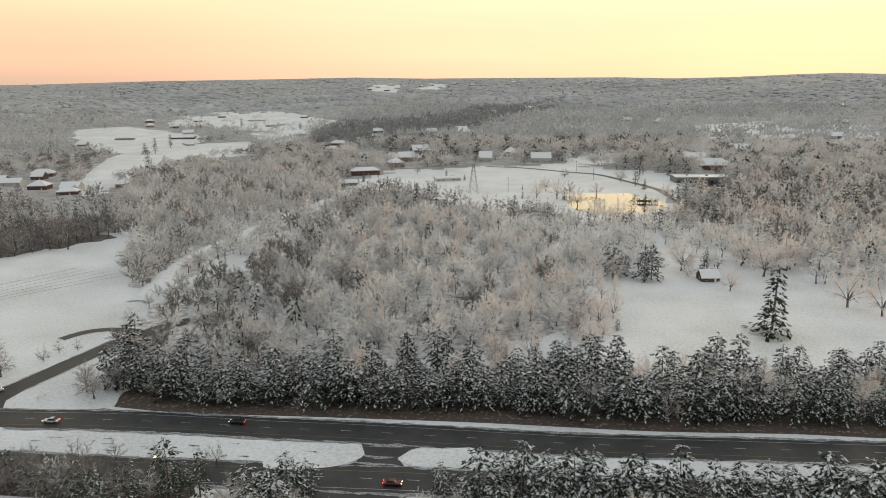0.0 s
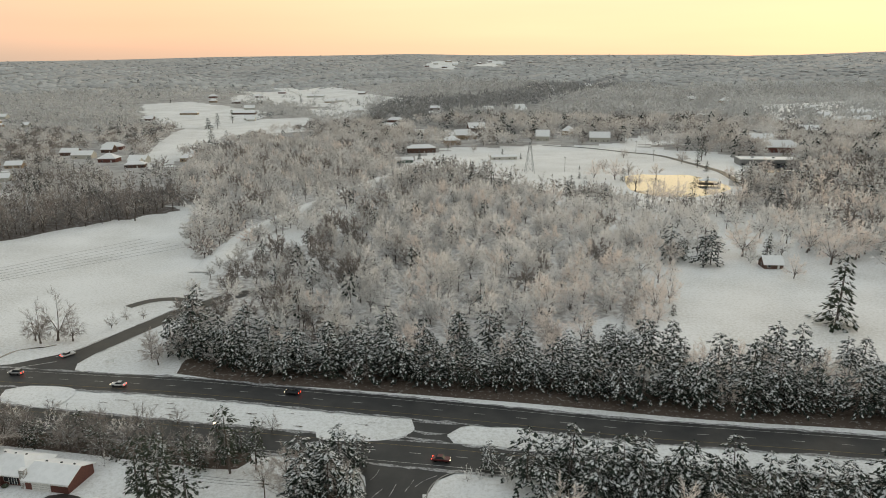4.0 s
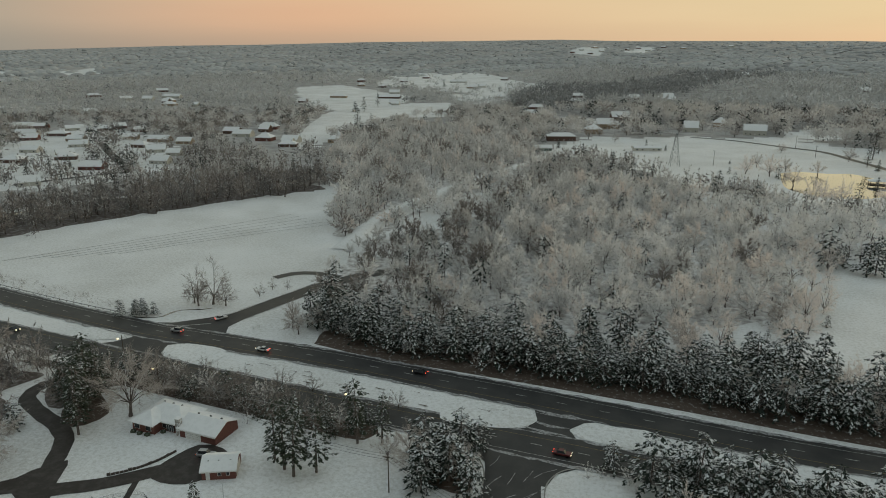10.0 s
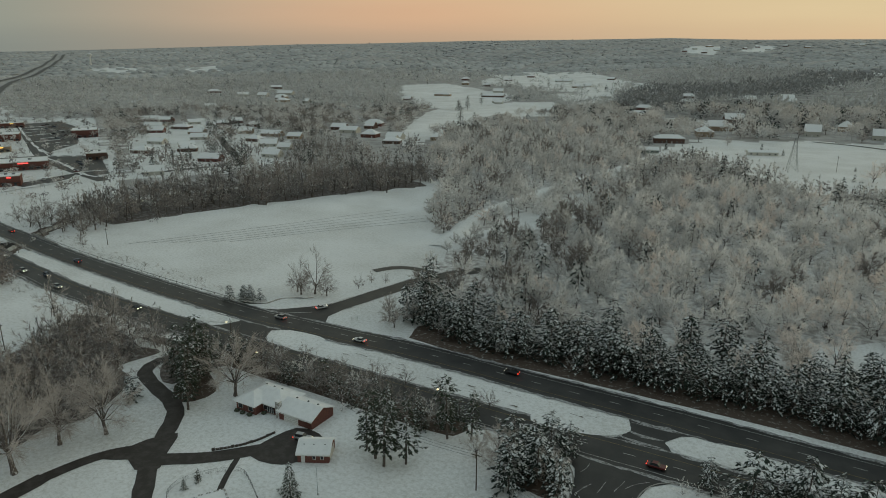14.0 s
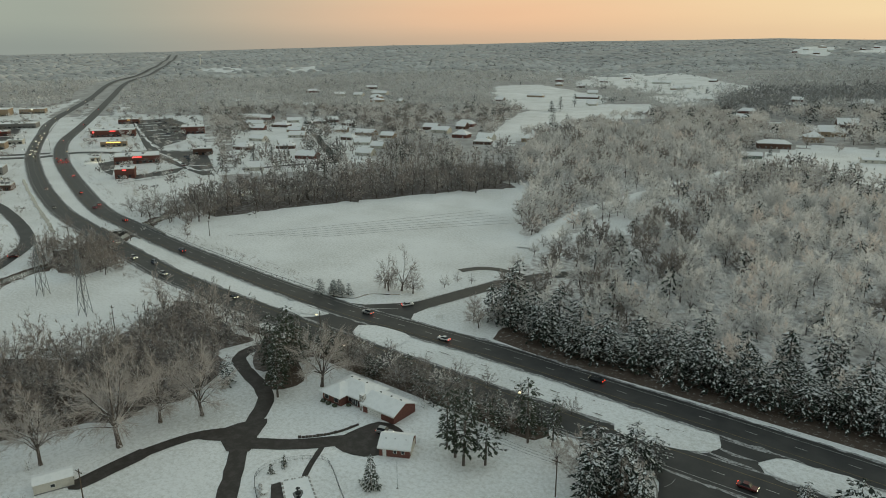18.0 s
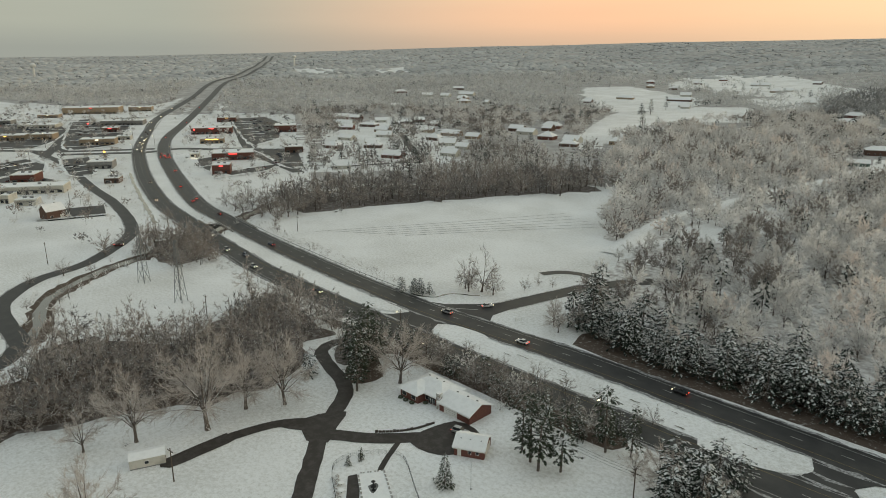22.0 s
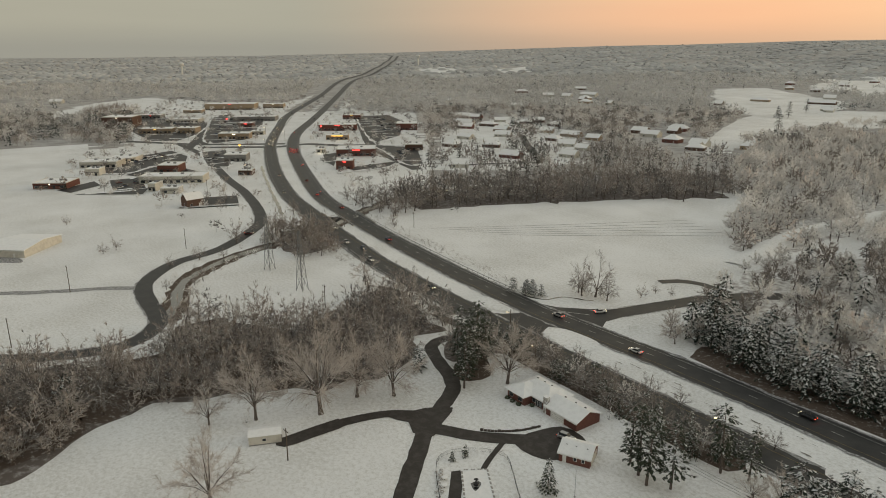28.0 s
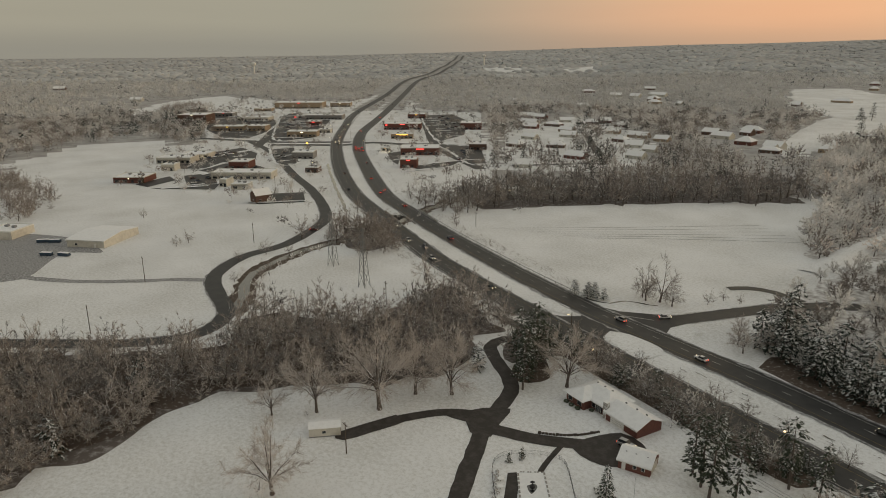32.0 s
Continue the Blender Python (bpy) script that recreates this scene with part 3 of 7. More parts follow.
# where the houses stand: the two ends of each front
HOUSES_W = [(-509, 597, -493, 598), (-524, 641, -500, 644), (-420, 513, -403, 515), (-607, 715, -584, 718), (-759, 710, -738, 716), (-713, 646, -688, 653), (-670, 650, -648, 656), (-612, 618, -594, 623), (-588, 535, -571, 539), (-550, 479, -533, 483), (-455, 468, -436, 473), (-437, 558, -424, 561), (-364, 642, -346, 647), (-481, 633, -466, 637), (-441, 395, -431, 406), (-630, 648, -622, 657), (-649, 736, -640, 748), (-847, 901, -835, 915), (-1007, 889, -993, 905), (-532, 524, -522, 536), (-690, 700, -680, 712), (-785, 702, -756, 719), (-667, 608, -650, 617), (-571, 579, -555, 588), (-651, 709, -637, 717), (-562, 648, -548, 656), (-468, 568, -452, 577), (-516, 505, -501, 515)]
HOUSES_N = [(-1054, 1131, -1034, 1150), (-946, 1098, -931, 1114), (-1002, 1273, -984, 1288), (-853, 1095, -833, 1099), (-365, 650, -354, 651), (-455, 757, -442, 758), (-704, 1655, -685, 1663), (-446, 1189, -432, 1191), (-599, 1532, -582, 1538), (-401, 1581, -376, 1585), (-912, 1114, -892, 1117), (-136, 1301, -110, 1300), (-191, 1174, -165, 1173), (-1475, 311, -1461, 329), (-1878, 232, -1868, 255), (-285, 1350, -266, 1354), (-518, 1387, -498, 1392), (-141, 1411, -122, 1413)]
HOUSES_E = [(86, 973, 103, 972), (46, 902, 63, 901), (300, 875, 331, 872), (285, 792, 329, 789), (586, 1258, 631, 1246), (506, 1144, 536, 1138), (552, 1153, 586, 1146), (626, 1216, 652, 1210), (642, 1172, 669, 1166), (671, 1120, 693, 1116), (412, 1001, 439, 999), (407, 1601, 433, 1601), (471, 1556, 497, 1556), (17, 1347, 49, 1343), (127, 1837, 144, 1836), (811, 1424, 826, 1420), (113, 890, 138, 888), (-45, 1015, -21, 1022), (-65, 909, -30, 919), (28, 1397, 49, 1401), (-37, 1365, -12, 1371), (319, 1198, 347, 1204), (529, 1219, 547, 1214), (243, 2076, 269, 2083), (-66, 846, -48, 850), (428, 1114, 449, 1111), (554, 1334, 576, 1327)]
HOUSES_FAR = [(-355, 3314, -334, 3317), (-323, 3409, -302, 3413), (-272, 3278, -249, 3278), (-267, 3568, -246, 3590), (-227, 3381, -205, 3388), (-112, 3600, -99, 3610), (-78, 4114, -52, 4114), (-28, 3900, -3, 3895), (53, 4144, 76, 4136), (148, 4019, 169, 3991), (378, 3915, 398, 3901), (1063, 1877, 1081, 1882)]
HOUSES_MID = [(-810, 1038, -788, 1042), (-459, 706, -437, 708), (-486, 728, -467, 730), (-471, 784, -447, 786), (-376, 670, -358, 671), (-504, 1286, -462, 1293), (-600, 1272, -568, 1276), (-484, 1735, -442, 1742), (-184, 1072, -153, 1075), (-413, 679, -395, 681), (-907, 1166, -872, 1172), (-614, 1166, -600, 1168), (-657, 1545, -641, 1549), (-435, 1171, -421, 1173), (-604, 1699, -586, 1706), (-594, 1850, -576, 1852), (-384, 1617, -365, 1619), (-370, 1817, -352, 1816), (-329, 687, -319, 689), (-757, 1048, -746, 1049), (-841, 1079, -830, 1081)]
rng = np.random.default_rng(7)
WOOD_HILL = [(-108, 218), (-70, 216), (-40, 218), (-28, 226), (10, 238), (50, 254), (66, 300), (74, 345), (72, 380), (56, 444), (22, 500), (-20, 512), (-62, 520), (-88, 430), (-112, 370), (-136, 330), (-140, 300), (-132, 262), (-120, 235)]
WOOD_LANE = [(-156, 318), (-132, 340), (-128, 400), (-112, 450), (-84, 540), (-78, 585), (-97, 640), (-120, 760), (-154, 815), (-271, 833), (-321, 697), (-245, 500), (-214, 458), (-197, 428)]
WOOD_BELT = [(-335, 268), (-309, 321), (-268, 384), (-216, 456), (-250, 500), (-300, 440), (-345, 385), (-380, 320), (-372, 275)]
WOOD_SW = [(-290, -40), (-262, 3), (-241, 34), (-222, 62), (-243, 84), (-243, 98), (-213, 112), (-222, 150), (-228, 172), (-200, 166), (-176, 158), (-176, 148), (-172, 138), (-163, 128), (-158, 116), (-168, 92), (-180, 71), (-189, 53), (-184, 36), (-175, 9), (-166, -12), (-190, -40)]
WOOD_DRIVE = [(-200, 166), (-178, 165), (-160, 164), (-140, 160), (-140, 148), (-150, 137), (-160, 139), (-176, 158)]
WOOD_BRIDGE = [(-352, 178), (-352, 204), (-300, 190), (-284, 180), (-285, 158), (-325, 160)]
OPEN_FIELD_W = [(-180, -60), (-276, 5), (-252, 74), (-302, 88), (-358, 168), (-436, 197), (-497, 184), (-567, 92), (-700, 60), (-520, 10), (-470, -20)]
OPEN_SHOPS = [(-757, 193), (-792, 239), (-1152, 362), (-1447, 528), (-1297, 540), (-1207, 653), (-1349, 815), (-1251, 811), (-982, 659), (-876, 708), (-556, 465), (-389, 326), (-340, 330), (-319, 221), (-370, 226), (-380, 187), (-370, 152), (-525, 130), (-551, 95)]
OPEN_WEST = [(-1207, 211), (-1428, 374), (-1505, 506), (-1357, 506), (-1216, 412), (-1124, 292)]
OPEN_FW2 = [(-615, 30), (-744, 40), (-833, 124), (-826, 211), (-754, 198), (-550, 97), (-514, 127), (-358, 168)]
HOMES = [(-669, 578), (-740, 797), (-525, 663), (-385, 504), (-395, 424), (-444, 378)]
OPEN_FAR1 = [(-2015, 1626), (-2022, 1768), (-1755, 1635), (-1820, 1517)]
OPEN_FAR2 = [(-1766, 1750), (-1788, 1973), (-1606, 1814), (-1626, 1689)]
OPEN_N1 = [(-779, 1463), (-745, 1501), (-702, 1546), (-581, 1451), (-465, 1345), (-407, 1115), (-438, 1044), (-509, 1050), (-606, 1133)]
OPEN_N2 = [(-393, 747), (-431, 845), (-487, 1026), (-469, 1070), (-433, 1184), (-393, 1225), (-338, 1235), (-286, 1029), (-325, 982), (-336, 854), (-353, 801), (-335, 687), (-339, 641)]
OPEN_N3 = [(-810, 2034), (-726, 2265), (-340, 1816), (-203, 1665), (-293, 1437), (-479, 1485)]
OPEN_BACK = [(-100, 616), (-58, 666), (-13, 627), (38, 537), (75, 548), (101, 478), (160, 475), (216, 631), (264, 706), (228, 807), (202, 809), (154, 874), (45, 850), (-10, 825), (-58, 829), (-87, 729)]
OPEN_GARDEN = [(-126, 1071), (-38, 1026), (-49, 924), (-128, 896)]
OPEN_E1 = [(435, 1292), (592, 1509), (721, 1539), (626, 1344), (431, 1166)]
OPEN_E2 = [(165, 943), (248, 1000), (223, 868), (158, 860)]
OPEN_FARV1 = [(-368, 3313), (-323, 3897), (-225, 4095), (-214, 3181)]
OPEN_FARV2 = [(-134, 3425), (-80, 4209), (20, 4153), (-38, 3418)]
OPEN_NB = [(-707, 2204), (-544, 2149), (-298, 1745), (-324, 1588), (-498, 1733)]
OPEN_NC = [(-666, 1670), (-675, 1996), (-552, 1718), (-575, 1540)]
OPEN_ND = [(-403, 1397), (-308, 1508), (-252, 1340), (-308, 1207)]
# valley wood with less frost; the ridge's shadow is put into its darker twigs
DARKWOOD = [(-227, 1140), (-241, 1615), (-131, 1554), (-6, 1686), (129, 2120), (419, 2424), (389, 2144), (154, 1655), (17, 1347), (-84, 1226), (-144, 1072)]
OPEN_W2 = [(-641, 55), (-652, 108), (-750, 202), (-816, 209), (-780, 142), (-671, 59)]
OPEN_YARD = [(75, 362), (117, 345), (150, 320), (175, 330), (230, 300), (230, 215), (124, 205), (67, 235), (55, 270)]
HOMES_E = [(353, 1426), (727, 1594), (864, 1365), (504, 786), (337, 799), (328, 1105)]
OPEN_PYLON = [(-262, 97), (-284, 108), (-298, 128), (-310, 150), (-314, 170), (-290, 172), (-262, 172), (-235, 150), (-228, 120), (-244, 100)]
OPEN_NORTH = [(-326, 257), (-300, 310), (-262, 376), (-212, 448), (-190, 420), (-154, 322), (-112, 260), (-105, 200), (-200, 205)]

HILL_TREES = [[*bare_tree(s, h, sp, 8, 9, 9, 0.165, bs, 0.013)] for s, h, sp, bs in ((11, 16, 0.85, 0.22), (12, 13, 1.05, 0.14), (13, 17, 0.7, 0.28), (14, 11, 1.2, 0.1), (15, 15, 0.95, 0.18), (16, 17, 0.8, 0.22))]
LANE_TREES = [[*bare_tree(s, h, sp, 7, 6, 7, 0.27, bs, 0.013)] for s, h, sp, bs in ((17, 16, 0.85, 0.22), (18, 14, 1.0, 0.16), (19, 18, 0.7, 0.25), (20, 12, 1.1, 0.12))]
TALL_TREES = [[*bare_tree(s, h, sp, 6, 6, 9, 0.08, bs, 0.012)] for s, h, sp, bs in ((21, 18, 0.55, 0.28), (22, 20, 0.5, 0.3), (23, 15, 0.7, 0.2))]
THICKET_TREES = [[*bare_tree(s, h, sp, 7, 7, 8, 0.075, bs, 0.011)] for s, h, sp, bs in ((24, 17, 0.7, 0.16), (25, 14, 0.9, 0.1), (26, 15, 0.65, 0.2), (27, 10, 1.1, 0.06), (28, 7, 1.3, 0.03))]
BRUSH = [[*bare_tree(s, h, 1.2, 4, 3, 5, 0.17, 0.04, 0.008)] for s, h in ((34, 10), (35, 8), (36, 9))]
WOOD_PINES = [[*pine(s, 15, 3.4, 0.4, 8, 5, 1.5, 0.2, 0.5, 5, 0.6)] for s in (31, 32)]
BANK = 4.0
LANE_GAP = [(x * (98 - BANK) / 98, y * (98 - BANK) / 98) for x, y in ((-150, 322), (-151, 384), (-143, 445), (-124, 527), (-104, 600), (-93, 643))]
q = fill(WOOD_HILL, 9.3, rng)
q = q[~near_line(q[:, 0], q[:, 1], LINE_C, 6) & ~near_line(q[:, 0], q[:, 1], LANE_GAP, 5.8)]
tone = rng.choice(4, len(q), p=[0.6, 0.16, 0.19, 0.05])
greyer = np.clip((10 - q[:, 0]) / 130, 0, 1)
tone[rng.uniform(size=len(q)) < greyer * 0.85] = 2
# the west edge lies in shade, painted here as darker brown crowns
tone[(q[:, 0] < -80 + rng.normal(size=len(q)) * 10) & (rng.uniform(size=len(q)) < 0.35)] = 3
low = near_line(q[:, 0], q[:, 1], LANE_GAP, 42)
scatter("frosted_woodland", q, HILL_TREES, [BARK, FROST, FROST_P, FROST_G, FROST_D], "dense wood of bare trees white with frost", "woodland", rng, 0.6, 1.25, tint=tone, grow=np.where(low, 0.66, 1.0))
q = fill(WOOD_HILL, 34, rng)
q = q[inside(q[:, 0], q[:, 1], WOOD_HILL)]
scatter("woodland_pines", q, WOOD_PINES, [BARK, PINE, SNOW_LOAD], "scattered pines inside the frosted wood", "woodland", rng, 0.6, 1.1)
q = fill(WOOD_LANE, 9.3, rng)
q = q[~near_line(q[:, 0], q[:, 1], LANE_GAP, 5.8)]
tone = rng.choice(4, len(q), p=[0.34, 0.08, 0.44, 0.14])
scatter("frosted_woodland", q, LANE_TREES, [BARK, FROST, FROST_P, FROST_G, FROST_D], "frosted bare wood beyond the lane", "woodland", rng, 0.75, 1.15, tint=tone)
q = fill(WOOD_BELT, 7.0, rng)
scatter("tree_belt", q, TALL_TREES, [BARK, DARKTWIG, THICKET, FROST_D], "dark belt of tall bare trees along the creek", "woodland", rng, 0.65, 1.35, tint=rng.choice(3, len(q), p=[0.4, 0.34, 0.26]))
q = np.vstack([fill(WOOD_SW, 5.1, rng), fill(WOOD_DRIVE, 5.6, rng)])
q = q[~near_line(q[:, 0], q[:, 1], LINE_DRIVE, 5, 3.0) & ~near_line(q[:, 0], q[:, 1], LINE_E, 7, 3.0) & ~near_line(q[:, 0], q[:, 1], LINE_B, 9, 3.0)]
scatter("creek_thicket", q, THICKET_TREES, [BARK, THICKET, FROST_D, FROST_T, DARKTWIG], "brown leafless thicket with a little frost", "woodland", rng, 0.6, 1.2, tint=rng.choice(4, len(q), p=[0.34, 0.2, 0.26, 0.2]))
q = fill(WOOD_BRIDGE, 5.5, rng)
scatter("creek_thicket", q, THICKET_TREES, [BARK, THICKET, FROST_D], "brown leafless thicket by the bridge", "woodland", rng, 0.7, 1.15, tint=rng.choice(2, len(q)))

# tall trees of the gardens east of the pond, and a copse by the west field
WOOD_EAST = [(179, 437), (276, 664), (412, 793), (539, 842), (300, 480), (225, 340), (157, 354)]
COPSE = [(-483, 20), (-667, 34), (-620, 53), (-538, 62), (-481, 38)]
COPSE_FAR = [(-1155, 280), (-1148, 315), (-1141, 351), (-1230, 385), (-1310, 380), (-1280, 330)]
q = fill(WOOD_EAST, 12.5, rng)
scatter("garden_woodland", q, LANE_TREES, [BARK, FROST, FROST_P, FROST_G, FROST_D], "tall frosted garden trees beyond the lawn", "woodland", rng, 0.8, 1.5, tint=rng.choice(4, len(q), p=[0.35, 0.35, 0.15, 0.15]))
q = fill(WOOD_EAST, 48, rng)
scatter("garden_pines", q, WOOD_PINES, [BARK, PINE, SNOW_LOAD], "dark pines among the garden trees", "woodland", rng, 0.8, 1.3)
q = np.vstack([fill(COPSE, 7, rng), fill(COPSE_FAR, 8, rng)])
scatter("creek_thicket", q, THICKET_TREES, [BARK, THICKET, FROST_D], "brown copse beside the west field", "woodland", rng, 0.7, 1.1, tint=rng.choice(2, len(q)))

# woods and gardens of the middle distance
LOW = [[joined(wood_tree(s, h, w, 64, 2.5, 0.48, 7, lw, 3))] for s, h, w, lw in ((41, 12, 11, 0.25), (42, 14, 10, 0.3), (43, 11, 12, 0.2), (44, 13, 12, 0.25))]
MID_TREES = [[*bare_tree(s, h, sp, 5, 4, 6, 0.3, bs, 0.012)] for s, h, sp, bs in ((45, 13, 0.9, 0.2), (46, 11, 1.1, 0.15), (47, 14, 0.75, 0.25))]
NEAR_PINES = [[*pine(s, h, w, 0.08, 9, 5, 1.6, 0.2, 0.7, 5, 0.35)] for s, h, w in ((53, 12, 2.8), (54, 14, 3.2))]
LOWPINE = [[*pine(s, h, w, 0.1, 6, 4, 2.4, 0.2, 0.6, 3, 0.45)][1:] for s, h, w in ((51, 11, 2.6), (52, 13, 3.0))]
CLEAR = [OPEN_FW2, OPEN_GARDEN, OPEN_E1, OPEN_E2, OPEN_FARV1, OPEN_FARV2, OPEN_NB, OPEN_NC, OPEN_ND, OPEN_W2, OPEN_PYLON, OPEN_FIELD_W, OPEN_SHOPS, OPEN_WEST, OPEN_N1, OPEN_N2, OPEN_N3, OPEN_BACK, OPEN_YARD, OPEN_NORTH, OPEN_FAR1, OPEN_FAR2]
SPARSE = [OPEN_N3, OPEN_NB, OPEN_NC, OPEN_ND, OPEN_E1, OPEN_FAR1, OPEN_FAR2]
TAKEN = [WOOD_HILL, WOOD_LANE, WOOD_BELT, WOOD_SW, WOOD_BRIDGE]
ROADLINES = [(LINE_A, 22), (LINE_B, 22), (LINE_E, 9), (LINE_E2, 8)]


def allowed(q, extra=0.0):
    ok = np.ones(len(q), bool)
    for p in CLEAR + TAKEN:
        ok &= ~inside(q[:, 0], q[:, 1], p) | ((rng.uniform(size=len(q)) < 0.28) & (p in SPARSE))
    for h in HOUSES_W + HOUSES_N + HOUSES_E + HOUSES_MID + HOUSES_FAR + [(-102, 768, -72, 776), (232, 687, 286, 683)]:
        c = np.array([(h[0] + h[2]) / 2, (h[1] + h[3]) / 2])
        for step, room in ((0, 17), (21, 14), (40, 11)) if h in HOUSES_W else ((0, 24), (28, 18), (48, 15), (68, 13), (90, 10)):
            e = c * (1 - step / np.linalg.norm(c))
            ok &= np.hypot(q[:, 0] - e[0], q[:, 1] - e[1]) > room
    for l, d in ROADLINES:
        nearby = np.where(ok)[0]
        ok[nearby] &= ~near_line(q[nearby, 0], q[nearby, 1], l, d + extra, 15.0)
    return ok


def ring_places(r0, r1, lateral, factor, az0=-48, az1=104):
    """Places whose gaps grow with the distance."""
    out = []
    r = r0
    while r < r1:
        n = int(radians(az1 - az0) * r / (lateral(r)))
        a = np.radians(np.linspace(az0, az1, n) + rng.uniform(-0.4, 0.4, n) * (az1 - az0) / n)
        rr = r * (1 + rng.uniform(-0.5, 0.5, n) * (factor - 1) * 1.6)
        out.append(np.column_stack([-np.sin(a) * rr, np.cos(a) * rr]))
        r *= factor
    return np.vstack(out)


def grown(q):
    """The older woods on the rising land in the north-east stand taller."""
    r, a = np.hypot(q[:, 0], q[:, 1]), np.degrees(np.arctan2(-q[:, 0], q[:, 1]))
    return 1 + 0.6 * np.clip((r - 450) / 650, 0, 1) * np.clip((14 - a) / 10, 0, 1) * np.clip((3600 - r) / 1600, 0, 1)


q = ring_places(215, 1150, lambda r: 7.6, 1.0135)
q = q[allowed(q)]
thin = np.sin(q[:, 0] / 47 + 1) * np.cos(q[:, 1] / 59) + 0.5 * np.sin(q[:, 0] / 23 + q[:, 1] / 31)
home = inside(q[:, 0], q[:, 1], HOMES) | inside(q[:, 0], q[:, 1], HOMES_E)
keep = (thin + rng.normal(size=len(q)) * 0.5 > -0.75) & (rng.uniform(size=len(q)) < np.where(home, 0.7, 0.9))
south = (np.degrees(np.arctan2(-q[:, 0], q[:, 1])) < 40) & (np.hypot(q[:, 0], q[:, 1]) < 250)
q = q[keep & ~south]
rq, aq = np.hypot(q[:, 0], q[:, 1]), np.degrees(np.arctan2(-q[:, 0], q[:, 1]))
q = q[~((rq < 540) & (aq > 24)) & ~((rq < 330) & (q[:, 0] < 60))]
rq = np.hypot(q[:, 0], q[:, 1])
close = (rq < 470) & (rng.uniform(size=len(q)) < 0.55)
scatter("frosted_woodland", q[close], LANE_TREES, [BARK, FROST], "open wood of frosted trees round the yard", "woodland", rng, 0.7, 1.15)
q = q[rq >= 470]
isp = rng.uniform(size=len(q)) < np.where(inside(q[:, 0], q[:, 1], [(-859, 129), (-1224, 189), (-1104, 346), (-790, 242), (-805, 206)]), 0.4, np.where(inside(q[:, 0], q[:, 1], HOMES), 0.2, 0.09))
west = np.degrees(np.arctan2(-q[:, 0], q[:, 1])) > 22
tone = np.where(west, rng.choice(4, len(q), p=[0.25, 0.3, 0.3, 0.15]), rng.choice(4, len(q), p=[0.6, 0.25, 0.1, 0.05]))
hm = inside(q[:, 0], q[:, 1], HOMES) & (tone == 0)
tone[hm] = rng.choice([2, 3], hm.sum())
# the shaded valley gets its shade from the dark twig colour
tone[inside(q[:, 0], q[:, 1], DARKWOOD)] = 3
big = grown(q)
nearer = ~isp & (np.hypot(q[:, 0], q[:, 1]) < 760)
scatter("middle_woods", q[nearer], MID_TREES, [BARK, MIDWOOD, FROST_G, FROST_D, DARKTWIG], "frosted bare trees round the nearer houses", "woodland", rng, 0.7, 1.15, tint=tone[nearer], grow=big[nearer])
farther = ~isp & ~nearer
scatter("middle_woods", q[farther], LOW, [MIDWOOD, FROST_G, FROST_D, DARKTWIG], "frosted bare trees between houses and fields", "woodland", rng, 0.7, 1.15, tint=tone[farther], grow=big[farther])
pick = isp & (np.hypot(q[:, 0], q[:, 1]) < 760)
scatter("middle_pines", q[pick], NEAR_PINES, [BARK, PINE, SNOW_LOAD], "dark pines between the nearer houses", "woodland", rng, 0.7, 1.15, grow=big[pick])
isp &= ~pick
scatter("middle_pines", q[isp], LOWPINE, [PINE, SNOW_LOAD], "scattered dark pines dusted with snow", "woodland", rng, 0.8, 1.35, grow=big[isp])

# thin trees between the shops
q = fill(OPEN_SHOPS, 19, rng)
for l, d in ROADLINES:
    q = q[~near_line(q[:, 0], q[:, 1], l, d - 6)]
scatter("street_trees", q, LOW, [MIDWOOD, FROST_G, FROST_D, DARKTWIG], "small frosted trees between the shops", "woodland", rng, 0.3, 0.75, tint=rng.choice(4, len(q), p=[0.2, 0.2, 0.35, 0.25]))

# woods to the horizon, distance haze put into their paler colours
BLOBS = [[wood_tree(s, 11, 13, 30, 3.4, 0.72, 7, 0.05, 3)[1]] for s in range(61, 67)]
CANOPY = [[far_crown(s, 5.5, 15, 4)] for s in range(71, 77)]
q = ring_places(1150, 4600, lambda r: r * 0.0085 + 1, 1.018)
q = q[allowed(q, 4)]
gap = np.sin(q[:, 0] / 130 + 0.7) * np.cos(q[:, 1] / 170 + 1) + 0.6 * np.sin(q[:, 0] / 60 - q[:, 1] / 90)
q = q[gap + rng.normal(size=len(q)) * 0.4 > -0.95]
far_r = np.hypot(q[:, 0], q[:, 1])
isp = rng.uniform(size=len(q)) < 0.09
# same painted valley shade for the far trees
tone = inside(q[:, 0], q[:, 1], DARKWOOD).astype(int)
big = grown(q)
deep = far_r > 2100
pick = ~isp & ~deep
scatter("far_woods", q[pick], BLOBS, [FARWOOD, FARDARK, FARPINE], "far winter woods reaching the horizon, haze put into their pale grey", "woodland", rng, 0.8, 1.4, tint=tone[pick], grow=big[pick])
pick = ~isp & deep
canopy = scatter("far_woods", q[pick], CANOPY, [CANOPY_G, FARDARK, FARPINE], "far winter woods reaching the horizon, haze put into their pale grey", "woodland", rng, 0.8, 1.2, tint=tone[pick], grow=np.interp(far_r[pick], [2100, 3200, 4600], [1.2, 0.8, 0.5]), wide=np.interp(far_r[pick], [2100, 4600], [1.4, 3.6]))
canopy.data.polygons.foreach_set("use_smooth", np.ones(len(canopy.data.polygons), bool))
scatter("far_pines", q[isp], BLOBS, [FARPINE], "far pines among the woods, needles paled to stand for haze", "woodland", rng, 0.5, 1.1)

